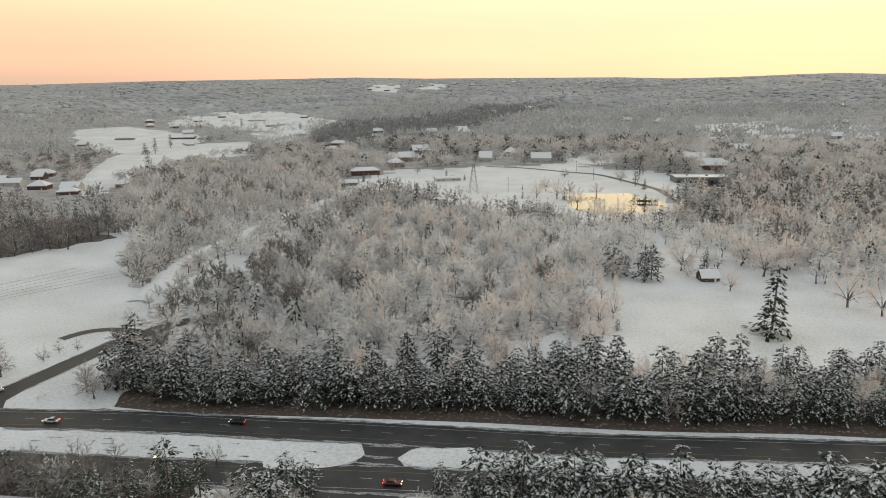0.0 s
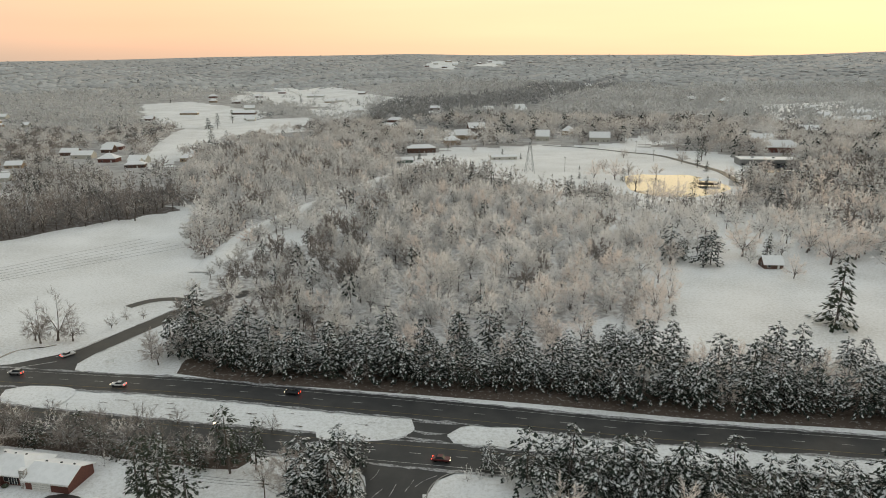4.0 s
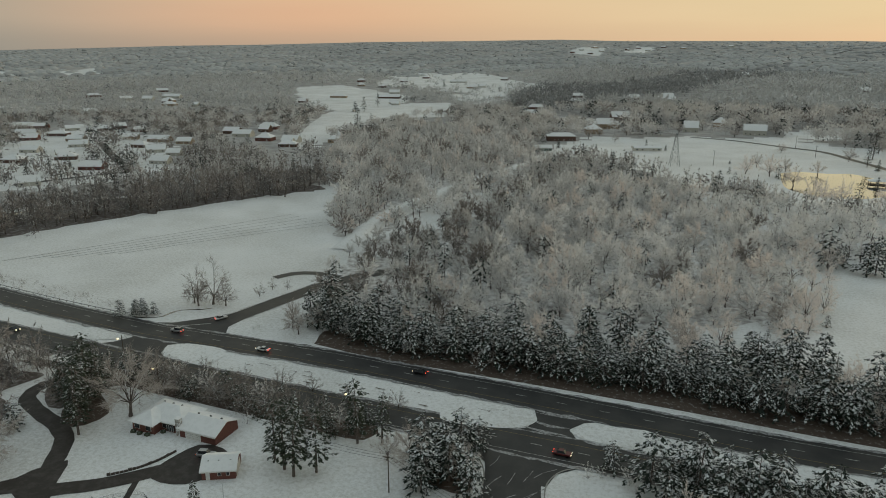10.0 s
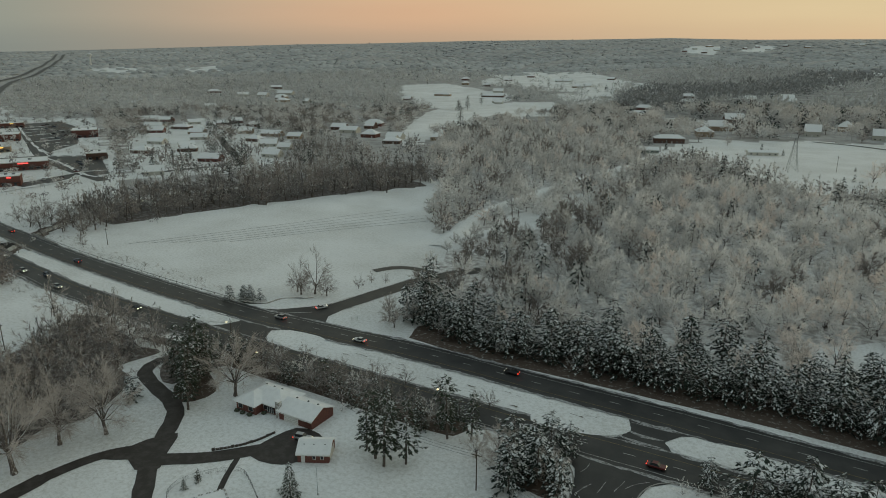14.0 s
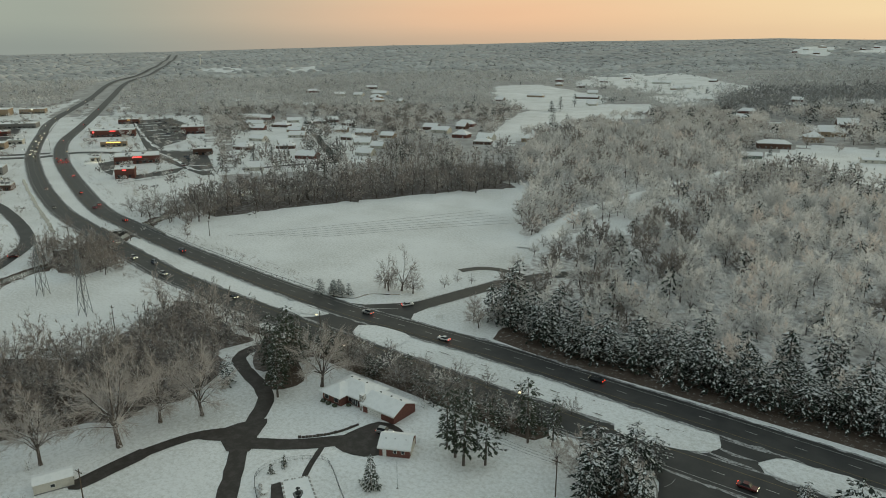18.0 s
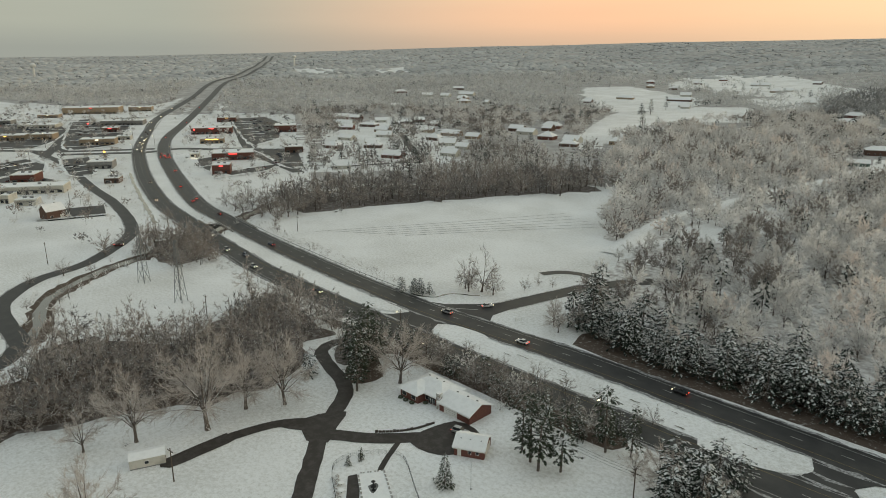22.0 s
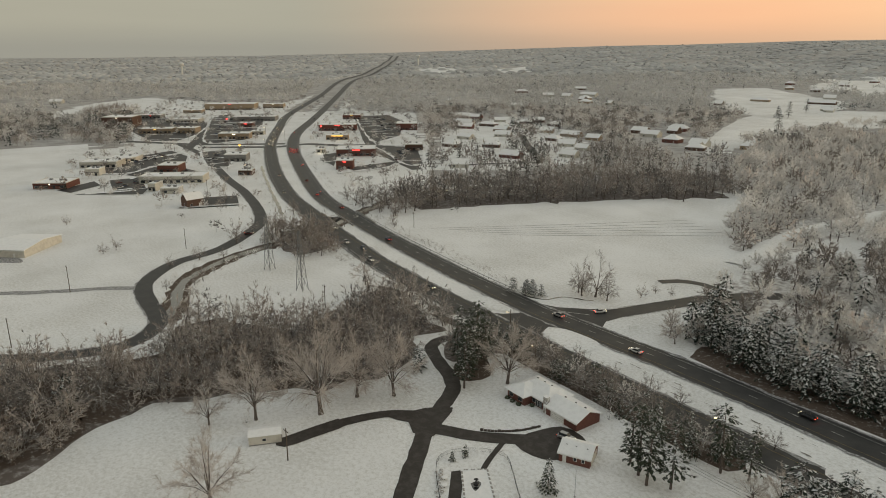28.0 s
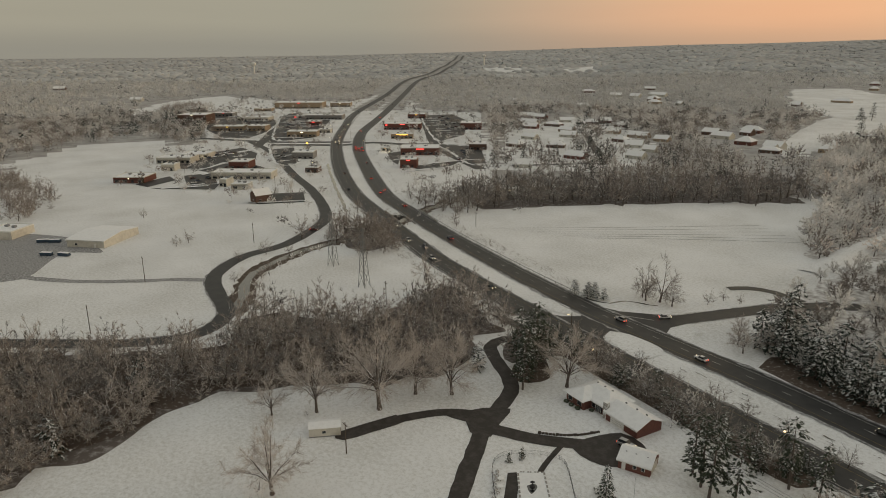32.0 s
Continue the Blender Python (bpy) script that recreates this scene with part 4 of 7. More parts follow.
# woods stand on a floor of litter and thin snow; far fields lie open between them
cen = gv[gf].mean(1)
ground.data.materials.append(FLOOR_T)
cr = np.hypot(cen[:, 0], cen[:, 1])
wooded = cr > 520
jx, jy = cen[:, 0] + rng.normal(size=len(cen)) * 5, cen[:, 1] + rng.normal(size=len(cen)) * 5
for p in CLEAR + [HOMES, HOMES_E]:
    wooded &= ~inside(jx, jy, p) | (cr > 1180)
for l, d in ROADLINES:
    pick = np.where(wooded & (cr < 1180))[0]
    wooded[pick] &= ~near_line(jx[pick], jy[pick], l, d + 2, 15.0)
ground.data.polygons.foreach_set("material_index", wooded.astype(np.int32))
for p in CLEAR + [HOMES_E]:
    p = np.array(p, float)
    if np.hypot(p[:, 0], p[:, 1]).max() < 1190:
        continue
    step = 9.0
    xs, ys = np.meshgrid(np.arange(p[:, 0].min(), p[:, 0].max(), step), np.arange(p[:, 1].min(), p[:, 1].max(), step))
    q = np.column_stack([xs.ravel(), ys.ravel()])
    q = q[inside(q[:, 0] + 5 * np.sin(q[:, 1] / 17), q[:, 1] + 5 * np.sin(q[:, 0] / 13), p) & (np.hypot(q[:, 0], q[:, 1]) > 1150)]
    q = q[~near_line(q[:, 0], q[:, 1], LINE_A, 20) & ~near_line(q[:, 0], q[:, 1], LINE_B, 20)]
    if not len(q):
        continue
    o = np.array([[0, 0], [1, 0], [1, 1], [0, 1]]) * step
    v = (q[:, None] + o[None]).reshape(-1, 2)
    v = np.column_stack([v, height(v[:, 0], v[:, 1]) + 0.6])
    tagged(new("snow_field", mesh_np("snow_field", v, np.arange(len(v)).reshape(-1, 4), [SNOW_G])), "open snow field between far woods", "field", kind="structure")

flat("snow_field", OPEN_N2, 0.3, SNOW_G, "open snow field beside the gardens", "field")


def ragged(poly, shrink, seed):
    """The outline of a wood's floor, pulled in a little and uneven."""
    g = np.random.default_rng(seed)
    p = np.array(poly, float)
    c = p.mean(0)
    p = c + (p - c) * shrink
    out = []
    for a, b in zip(p, np.roll(p, -1, 0)):
        n = max(1, int(np.linalg.norm(b - a) / 7))
        out += [tuple(a + (b - a) * k / n + g.normal(size=2) * 2.2) for k in range(n)]
    return out


for k, p in enumerate((WOOD_HILL, WOOD_LANE, WOOD_BELT, WOOD_SW, WOOD_BRIDGE, WOOD_DRIVE)):
    flat("forest_floor", ragged(p, 0.95 if k < 4 else 0.72, k), 0.012, FLOOR if k < 2 else FLOOR_D, "brown litter and thin snow under bare trees", "ground")


def embankment(line, top, half, foot):
    """A long mound: a level crest with sloping sides."""
    l = spline(line, 5.0)
    nrm = sides(l)
    n = len(l)
    ends = smoothstep(0, 8, np.minimum(np.arange(n), np.arange(n)[::-1]).astype(float))
    g = np.random.default_rng(5)
    v = []
    for off, z in ((half + foot, -0.3), (half + foot * 0.45, 0.55), (half, 0.97), (0, 1.0), (-half, 0.97), (-half - foot * 0.45, 0.55), (-half - foot, -0.3)):
        p = l + nrm * (off + g.normal(size=n) * 0.5)[:, None]
        v.append(np.column_stack([p, np.where(z < 0, z, z * top * (0.1 + 0.9 * ends)) + g.normal(size=n) * 0.12 * (z > 0)]))
    v = np.vstack(v)
    i = np.arange(n - 1)
    f = np.vstack([np.column_stack([k * n + i, (k + 1) * n + i, (k + 1) * n + i + 1, k * n + i + 1]) for k in range(6)])
    ob = new("embankment", mesh_np("embankment", v, f, [SNOW_G]))
    ob.data.polygons.foreach_set("use_smooth", np.ones(len(f), bool))
    return tagged(ob, "long snow-covered bank that carries a lane", "embankment", kind="structure")


embankment(LANE_GAP, BANK, 3.2, 4)
# ---- parts ----


def part(name, bm, mat, parent, label=""):
    """Links a bmesh as one mesh under a thing or a part."""
    me = bpy.data.meshes.new(name)
    bm.to_mesh(me)
    bm.free()
    me.materials.append(mat)
    ob = new(name, me)
    ob.parent = parent
    if label:
        ob["label"] = label
    return ob


def part_np(name, arrays, mat, parent):
    ob = new(name, mesh_np(name, arrays[0], arrays[1], [mat]))
    ob.parent = parent
    return ob


def box(x0, x1, y0, y1, z0, z1, bevel=0.0, bm=None):
    bm = bm or bmesh.new()
    vs = [bm.verts.new(c) for c in ((x0, y0, z0), (x1, y0, z0), (x1, y1, z0), (x0, y1, z0), (x0, y0, z1), (x1, y0, z1), (x1, y1, z1), (x0, y1, z1))]
    fs = [bm.faces.new([vs[i] for i in f]) for f in ((3, 2, 1, 0), (4, 5, 6, 7), (0, 1, 5, 4), (1, 2, 6, 5), (2, 3, 7, 6), (3, 0, 4, 7))]
    if bevel:
        bmesh.ops.bevel(bm, geom=list({e for f in fs for e in f.edges}), offset=bevel, segments=1, affect="EDGES")
    return bm


def stick(p, q, r0, r1, n=6, bm=None):
    bm = bm or bmesh.new()
    v, f = tube(p, q, r0, max(r1, 1e-3), n)
    vs = [bm.verts.new(c) for c in v]
    for t in f:
        bm.faces.new([vs[i] for i in t])
    bm.faces.new(vs[n:])
    return bm


def gable(x0, x1, y0, y1, z, rise, over=0.5, thick=0.22):
    """A gable roof whose ridge runs along x, as a folded slab."""
    bm = bmesh.new()
    x0, x1, ym = x0 - over, x1 + over, (y0 + y1) / 2
    drop = rise / ((y1 - y0) / 2) * over
    prof = [(y0 - over, z - drop), (ym, z + rise), (y1 + over, z - drop), (y1 + over, z - drop + thick), (ym, z + rise + thick), (y0 - over, z - drop + thick)]
    a = [bm.verts.new((x0, y, zz)) for y, zz in prof]
    b = [bm.verts.new((x1, y, zz)) for y, zz in prof]
    for i in range(6):
        j = (i + 1) % 6
        bm.faces.new((a[j], a[i], b[i], b[j]))
    bm.faces.new((a[0], a[1], a[4], a[5]))
    bm.faces.new((a[1], a[2], a[3], a[4]))
    bm.faces.new((b[5], b[4], b[1], b[0]))
    bm.faces.new((b[4], b[3], b[2], b[1]))
    return bm


def hip(x0, x1, y0, y1, z, rise, over=0.6, thick=0.2):
    """A hipped roof with its ridge along x."""
    bm = bmesh.new()
    x0, x1, y0, y1 = x0 - over, x1 + over, y0 - over, y1 + over
    run = min((y1 - y0) / 2, (x1 - x0) / 2)
    ym = (y0 + y1) / 2
    lo = [bm.verts.new(c) for c in ((x0, y0, z), (x1, y0, z), (x1, y1, z), (x0, y1, z))]
    up = [bm.verts.new((v.co.x, v.co.y, z + thick)) for v in lo]
    r0, r1 = bm.verts.new((x0 + run, ym, z + rise)), bm.verts.new((x1 - run * 0.98, ym, z + rise))
    bm.faces.new(lo[::-1])
    for i in range(4):
        j = (i + 1) % 4
        bm.faces.new((lo[i], lo[j], up[j], up[i]))
    bm.faces.new((up[0], up[1], r1, r0))
    bm.faces.new((up[1], up[2], r1))
    bm.faces.new((up[2], up[3], r0, r1))
    bm.faces.new((up[3], up[0], r0))
    return bm


def walls_gable(x0, x1, y0, y1, z1, rise):
    """House walls with gable ends."""
    bm = bmesh.new()
    ym = (y0 + y1) / 2
    prof = [(y0, -0.3), (y1, -0.3), (y1, z1), (ym, z1 + rise), (y0, z1)]
    a = [bm.verts.new((x0, y, z)) for y, z in prof]
    b = [bm.verts.new((x1, y, z)) for y, z in prof]
    bm.faces.new(a[::-1])
    bm.faces.new(b)
    for i in range(5):
        j = (i + 1) % 5
        bm.faces.new((a[i], a[j], b[j], b[i]))
    return bm


def between(p, q, z=0.0):
    """The pose whose origin is p and whose x axis runs towards q."""
    x, y = (p[0] + q[0]) / 2, (p[1] + q[1]) / 2
    return pose(x, y, float(height(x, y)) + z, 0, 0, math.degrees(math.atan2(q[1] - p[1], q[0] - p[0])))


BRICK = material("red_brick", (0.17, 0.072, 0.058), 0.85, noise_scale=3.0, second=(0.12, 0.056, 0.047), lo=0.4, hi=0.65, bump=0.3)
BRICK_D = material("brown_brick", (0.14, 0.085, 0.065), 0.85, noise_scale=3.0, second=(0.09, 0.055, 0.045), lo=0.4, hi=0.65, bump=0.3)
SIDING = material("pale_siding", (0.55, 0.53, 0.48), 0.7, noise_scale=1.5, amount=0.2)
CREAM = material("cream_metal", (0.6, 0.575, 0.52), 0.5, noise_scale=0.5, amount=0.15)
TAN = material("tan_stucco", (0.36, 0.28, 0.2), 0.85, noise_scale=1.0, amount=0.25)
GREY = material("grey_block", (0.26, 0.26, 0.26), 0.85, noise_scale=1.0, amount=0.25)
GREENISH = material("green_siding", (0.12, 0.17, 0.15), 0.7, noise_scale=1.5, amount=0.2)
REDPAINT = material("red_panel", (0.42, 0.05, 0.05), 0.6, noise_scale=1.0, amount=0.25)
WHITE = material("white_paint", (0.72, 0.72, 0.7), 0.5, noise_scale=2.0, amount=0.12)
GLASS = material("window_glass", (0.03, 0.035, 0.04), 0.08, spec=0.6)
DARKMETAL = material("dark_metal", (0.06, 0.06, 0.065), 0.5, 0.6, noise_scale=3.0, amount=0.3)
STEEL = material("galvanised_steel", (0.30, 0.31, 0.32), 0.45, 0.7, noise_scale=2.0, amount=0.3)
WOODPOLE = material("weathered_pole", (0.12, 0.095, 0.075), 0.9, noise_scale=3.0, amount=0.35)
STONE = material("field_stone", (0.3, 0.28, 0.26), 0.9, noise_scale=1.5, second=(0.65, 0.66, 0.67), lo=0.45, hi=0.55, bump=0.4)
DARK_STONE = material("dark_wall_stone", (0.075, 0.062, 0.055), 0.9, noise_scale=2.0, second=(0.16, 0.15, 0.145), lo=0.5, hi=0.7, bump=0.4)
CONCRETE = material("concrete", (0.36, 0.35, 0.33), 0.85, noise_scale=1.2, amount=0.3, bump=0.1)
LAMP = material("lamp_glow", (1.0, 0.72, 0.4), emit=5.0)
HEAD = material("headlight_glow", (1.0, 0.86, 0.62), emit=8.0)
TAIL = material("tail_light_glow", (1.0, 0.05, 0.03), emit=7.0)
TAIL_OFF = material("tail_light_red", (0.3, 0.02, 0.02), 0.3)
SIGN_R = material("red_sign_glow", (1.0, 0.06, 0.06), emit=4.0)
SIGN_Y = material("yellow_sign_glow", (1.0, 0.55, 0.12), emit=3.0)
SIGN_W = material("white_sign_glow", (1.0, 0.9, 0.75), emit=3.0)
RUBBER = material("rubber", (0.02, 0.02, 0.02), 0.8, noise_scale=4.0, amount=0.3)

# ---- road details ----

def dashes(line, off, x0, x1, z, parent):
    """Broken white lane lines, three metres long every twelve."""
    l = spline(line, 1.0)
    s = np.concatenate([[0], np.cumsum(np.linalg.norm(np.diff(l, axis=0), axis=1))])
    nrm = sides(l)
    V, F = [], []
    for d in np.arange(0, s[-1], 12.2):
        a = np.array([np.interp(d, s, l[:, k] + nrm[:, k] * off) for k in (0, 1)])
        b = np.array([np.interp(d + 3.05, s, l[:, k] + nrm[:, k] * off) for k in (0, 1)])
        if not x0 < a[0] < x1:
            continue
        n = np.array([-(b - a)[1], (b - a)[0]]) / 3.05 * 0.09
        V += [(*(a - n), z), (*(b - n), z), (*(b + n), z), (*(a + n), z)]
        F.append(np.arange(4) + len(V) - 4)
    ob = new("lane_dashes", mesh_np("lane_dashes", V, F, [PAINT_W]))
    ob.parent = parent
    return ob


NEAR_A, NEAR_B = LINE_A[4:], LINE_B[4:]
dashes(LINE_A, 0.3, -800, 205, 0.16, highway)
dashes(LINE_B, 0.3, -800, 205, 0.16, highway)
for line, outer, inner in ((NEAR_A, 4.3, -3.6), (NEAR_B, -4.3, 3.6)):
    strip("edge_line", line, outer + 0.07, -outer + 0.07, 0.11, PAINT_W, parent=highway)
    strip("edge_line", line, inner + 0.07, -inner + 0.07, 0.11, PAINT_Y, "faded yellow edge line", parent=highway)
# ploughed slush along the shoulders
for line, o, sd in ((NEAR_A, 6.3, 3), (NEAR_A, -6.2, 4), (NEAR_B, 6.1, 5), (NEAR_B, -6.1, 6)):
    strip("slush", line, o + 0.45, -o + 0.45, 0.13, SLUSH, wobble=0.3, step=2.5, parent=highway, seed=sd)
for pts in ([(-48, 176), (-34, 174.6), (-26, 173.4), (-22.3, 170.5), (-23, 167), (-28, 163.4), (-36, 162), (-48, 163)], [(-13, 166.2), (-9.8, 170.3), (-1, 171.5), (9, 171.3), (9, 161.2), (0, 162.2), (-8.8, 162.8)], [(-190, 190.5), (-178, 189.5), (-171.5, 187.3), (-171, 184), (-178, 181.5), (-190, 181)], [(-151.5, 183.5), (-146, 187), (-130, 185.5), (-130, 174), (-142, 175.5), (-150, 179)]):
    flat("median_snow", pts, 0.16, SNOW_G, parent=highway)
# grass that shows through the ploughed median
for k in range(18):
    f = random.random()
    x = -26 - 100 * f ** 1.6
    y = float(np.interp(x, [-126, -66, -26], [178.5, 173.5, 167.5])) + random.uniform(-4.2, 3.4)
    ln = random.uniform(1.5, 5)
    strip("bare_grass", [(x, y), (x + ln / 2, y - 0.06 * ln + random.uniform(-0.3, 0.3)), (x + ln, y - 0.11 * ln)], random.uniform(0.03, 0.12), random.uniform(0.02, 0.12), 0.18, LITTER, wobble=0.08, step=0.8, parent=highway, seed=k)
# paved crossings between the carriageways
flat("crossing", [(-24, 176), (-22.5, 171), (-24, 165), (-33, 160), (-30, 155), (-8, 154), (-2, 160), (-11, 163), (-13, 167), (-9.5, 171.5), (-2, 174.5), (-8, 178), (-20, 179)], 0.1, ASPHALT, parent=highway, round_=False)
flat("crossing", [(-180, 190), (-170.5, 189), (-168.5, 186.5), (-172, 181), (-180, 176), (-160, 169), (-140, 170), (-150, 178), (-152, 184), (-147, 187.5), (-136, 190), (-150, 194), (-170, 195)], 0.1, ASPHALT, parent=highway, round_=False)
for p in ([(-25, 170), (-19, 168), (-13, 167.5), (-19, 166.6)], [(-24, 173.5), (-15, 172.5), (-10, 172.8), (-16, 173.4)], [(-26, 165.5), (-20, 163.5), (-13, 163.6), (-19, 164.6)]):
    flat("slush", p, 0.12, SLUSH, parent=highway)
side_road = tagged(new("side_road"), "narrow wet side road into the woods", "road", kind="structure")
strip("roadway", LINE_C, 4.2, 4.2, 0.045, ASPHALT, wobble=0.1, parent=side_road)
strip("slush", LINE_C[1:], 4.7, -4.2, 0.1, SLUSH, wobble=0.2, step=2.5, parent=side_road)
strip("slush", LINE_C[2:], -4.2, 4.7, 0.1, SLUSH, wobble=0.2, step=2.5, parent=side_road)
flat("road_mouth", [(-186, 197), (-172, 199.5), (-163, 202), (-153, 210), (-148.5, 215), (-139.5, 213), (-141, 204), (-138.5, 198.5), (-132, 196.5), (-118, 194.5), (-150, 193)], 0.085, ASPHALT, parent=side_road, round_=False)
strip("stop_line", [(-158, 200), (-149, 205)], 0.2, 0.2, 0.12, PAINT_W, parent=side_road)
loop_drive = strip("loop_drive", LINE_LOOP, 2.3, 2.3, 0.06, ASPHALT, "short dark asphalt loop by the field", wobble=0.15)
south_road = tagged(new("south_road"), "dark side street with snow-streaked asphalt", "road", kind="structure")
strip("roadway", LINE_D, 6.5, 7.2, 0.045, ASPHALT, wobble=0.1, parent=south_road)
flat("road_mouth", [(-44, 154), (-36, 150.5), (-31.5, 146), (-30, 140), (-15.5, 140), (-14, 145.5), (-9, 149.5), (2, 150.5), (-20, 157)], 0.085, ASPHALT, parent=south_road, round_=False)
for i in range(9):
    x = -29 + (i % 4) * 3.6 + random.uniform(-1, 1)
    y = 128 + i * 2.1
    strip("slush", [(x, y), (x + random.uniform(0.5, 2), y + 2.5), (x + random.uniform(1, 5), y + 5)], 0.1, 0.12, 0.1, SLUSH, wobble=0.06, step=1, parent=south_road, seed=i)
strip("kerb", [(-33.6, 147.2), (-31.2, 142.6), (-30.1, 136.6), (-29.5, 128)], 0.35, 0.0, 0.16, CONCRETE, parent=south_road, step=1.5)
strip("kerb", [(-6, 150.6), (-11.5, 148.5), (-14.6, 144.6), (-15.8, 139), (-14.5, 130)], 0.35, 0.0, 0.16, CONCRETE, parent=south_road, step=1.5)
driveway = tagged(new("driveway"), "winding wet asphalt driveway between snowy lawns", "driveway", kind="structure")
strip("drive_lane", LINE_DRIVE, 2.4, 2.4, 0.05, ASPHALT_D, wobble=0.15, step=3, parent=driveway)
strip("drive_lane", LINE_DL, 1.9, 1.9, 0.06, ASPHALT_D, wobble=0.15, step=3, parent=driveway)
strip("drive_lane", LINE_DR, 2.4, 2.4, 0.07, ASPHALT_D, wobble=0.15, step=3, parent=driveway)
flat("apron", [(-108, 118), (-103, 116.5), (-97, 117.5), (-93.5, 121), (-90, 128), (-97, 133.3), (-104, 133), (-107.5, 124)], 0.085, ASPHALT_D, parent=driveway)
flat("apron", [(-147.5, 90), (-143, 90), (-143.5, 80), (-144.5, 72), (-148.5, 71.5), (-148.5, 80)], 0.085, ASPHALT_D, parent=driveway)
flat("apron", [(-136, 112), (-131, 118), (-126.5, 110), (-123, 104), (-128, 101), (-133, 103.5), (-139, 101)], 0.085, ASPHALT_D, parent=driveway)
country_lane = tagged(new("country_lane"), "wet curving lane beside the creek", "road", kind="structure")
strip("roadway", LINE_E, 3.6, 3.6, 0.05, ASPHALT, wobble=0.1, step=4, parent=country_lane)
strip("slush", LINE_E, 4.0, -3.5, 0.09, SLUSH, wobble=0.2, step=3, parent=country_lane)
strip("farm_track", LINE_E2, 2.2, 2.2, 0.045, SLUSH, "slushy farm track across the snow field", wobble=0.3, step=4)
for n, (line, w) in enumerate((([(-680, 366), (-703, 336), (-735, 296), (-760, 280), (-822, 242)], 5.5), ([(-735, 296), (-876, 370), (-1023, 448), (-1118, 495)], 6), ([(-563, 616), (-490, 548), (-408, 475)], 4), ([(-408, 475), (-430, 440), (-450, 400)], 3.5), ([(-709, 270), (-823, 333), (-1029, 441)], 5), ([(-936, 634), (-757, 521), (-611, 431), (-533, 396), (-453, 367)], 5), ([(-712, 287), (-682, 325), (-663, 349), (-661, 383), (-626, 405), (-607, 429), (-553, 455)], 6), ([(-1185, 401), (-1462, 559)], 5), ([(52, 850), (98, 828), (142, 786)], 3), ([(142, 786), (171, 759), (188, 702), (201, 650), (200, 599), (202, 555), (200, 506), (213, 488), (252, 492), (290, 501)], 3.5), ([(350, 1250), (368, 1147), (365, 1006), (374, 889), (428, 852), (512, 877)], 4), ([(311, 1107), (327, 967), (327, 859), (331, 799)], 3))):
    strip("street", line, w, w, 0.06 + n * 0.004, ASPHALT, "wet side street", wobble=0.15)
LOTS = [[(-1104, 346), (-1024, 416), (-930, 385), (-828, 327), (-785, 289), (-804, 266), (-906, 279)],
        [(-1031, 437), (-981, 500), (-841, 415), (-746, 357), (-736, 310), (-793, 324)],
        [(-687, 198), (-709, 254), (-661, 251), (-607, 227), (-623, 206), (-601, 179), (-619, 156), (-665, 168)],
        [(-592, 172), (-617, 204), (-604, 221), (-574, 224), (-554, 217), (-577, 179)],
        [(-679, 273), (-676, 297), (-577, 255), (-588, 241)],
        [(-575, 155), (-574, 178), (-525, 166), (-528, 144)],
        [(-467, 173), (-453, 204), (-422, 191), (-435, 162)],
        [(-895, 606), (-880, 655), (-780, 610), (-653, 502), (-627, 450), (-675, 473), (-757, 521)],
        [(-501, 329), (-500, 382), (-482, 358), (-481, 322)],
        [(-602, 428), (-570, 461), (-474, 390), (-483, 378), (-549, 408)],
        [(-581, 353), (-585, 373), (-516, 324), (-539, 331)],
        [(-559, 114), (-579, 145), (-558, 144), (-542, 119)],
        [(-534, 119), (-526, 143), (-522, 167), (-502, 156)],
        [(232, 672), (300, 700), (300, 665), (245, 640)]]
random.seed(17)
for n, pts in enumerate(LOTS):
    flat("parking_lot", pts, 0.1 + n * 0.013, ASPHALT, "dark wet parking lot between snowy verges", "parking lot", round_=False)
    p = np.array(pts, float)
    lo, hi, axis = p.min(0), p.max(0), p[1] - p[0]
    axis = axis / np.linalg.norm(axis)
    for k in range(int(np.ptp(p[:, 0]) * np.ptp(p[:, 1]) / 1300) + 1):
        c = np.array([random.uniform(lo[0], hi[0]), random.uniform(lo[1], hi[1])])
        if not inside(c[:1], c[1:], p)[0]:
            continue
        ln = random.uniform(6, 20)
        isle = strip("planting_island", [tuple(c - axis * ln), tuple(c), tuple(c + axis * ln)], 1.6, 1.6, 0.42, SNOW, "raised snow-covered island in the parking lot", wobble=0.2, step=4)
        isle["category"] = "kerb island"
    if n in (0, 1, 2, 4, 7, 8, 9):
        ring = pts + pts[:1]
        v = strip("snow_bank", [tuple(x) for x in ring], 2.4, 0.2, 0.36, SNOW, "ploughed snow bank round the parking lot", wobble=0.5, step=5)
        v["category"] = "snow bank"
strip("ditch", [(-560, 277), (-506, 253), (-460, 233), (-417, 215), (-380, 199)], 1.1, 1.1, 0.06, WATER, "dark narrow drainage ditch in the snow", wobble=0.4, step=4)["category"] = "ditch"
strip("ditch", [(-182, 203), (-177, 203), (-171, 206), (-169, 213), (-161, 217), (-158, 219)], 0.5, 0.5, 0.06, WATER, "dark narrow drainage ditch in the snow", wobble=0.2, step=2)["category"] = "ditch"
flat("yard_gravel", [(-349, 10), (-351, 22), (-382, 40), (-374, 57), (-417, 47), (-440, 17)], 0.05, SLUSH, "slushy gravel yard beside the warehouse", "yard")
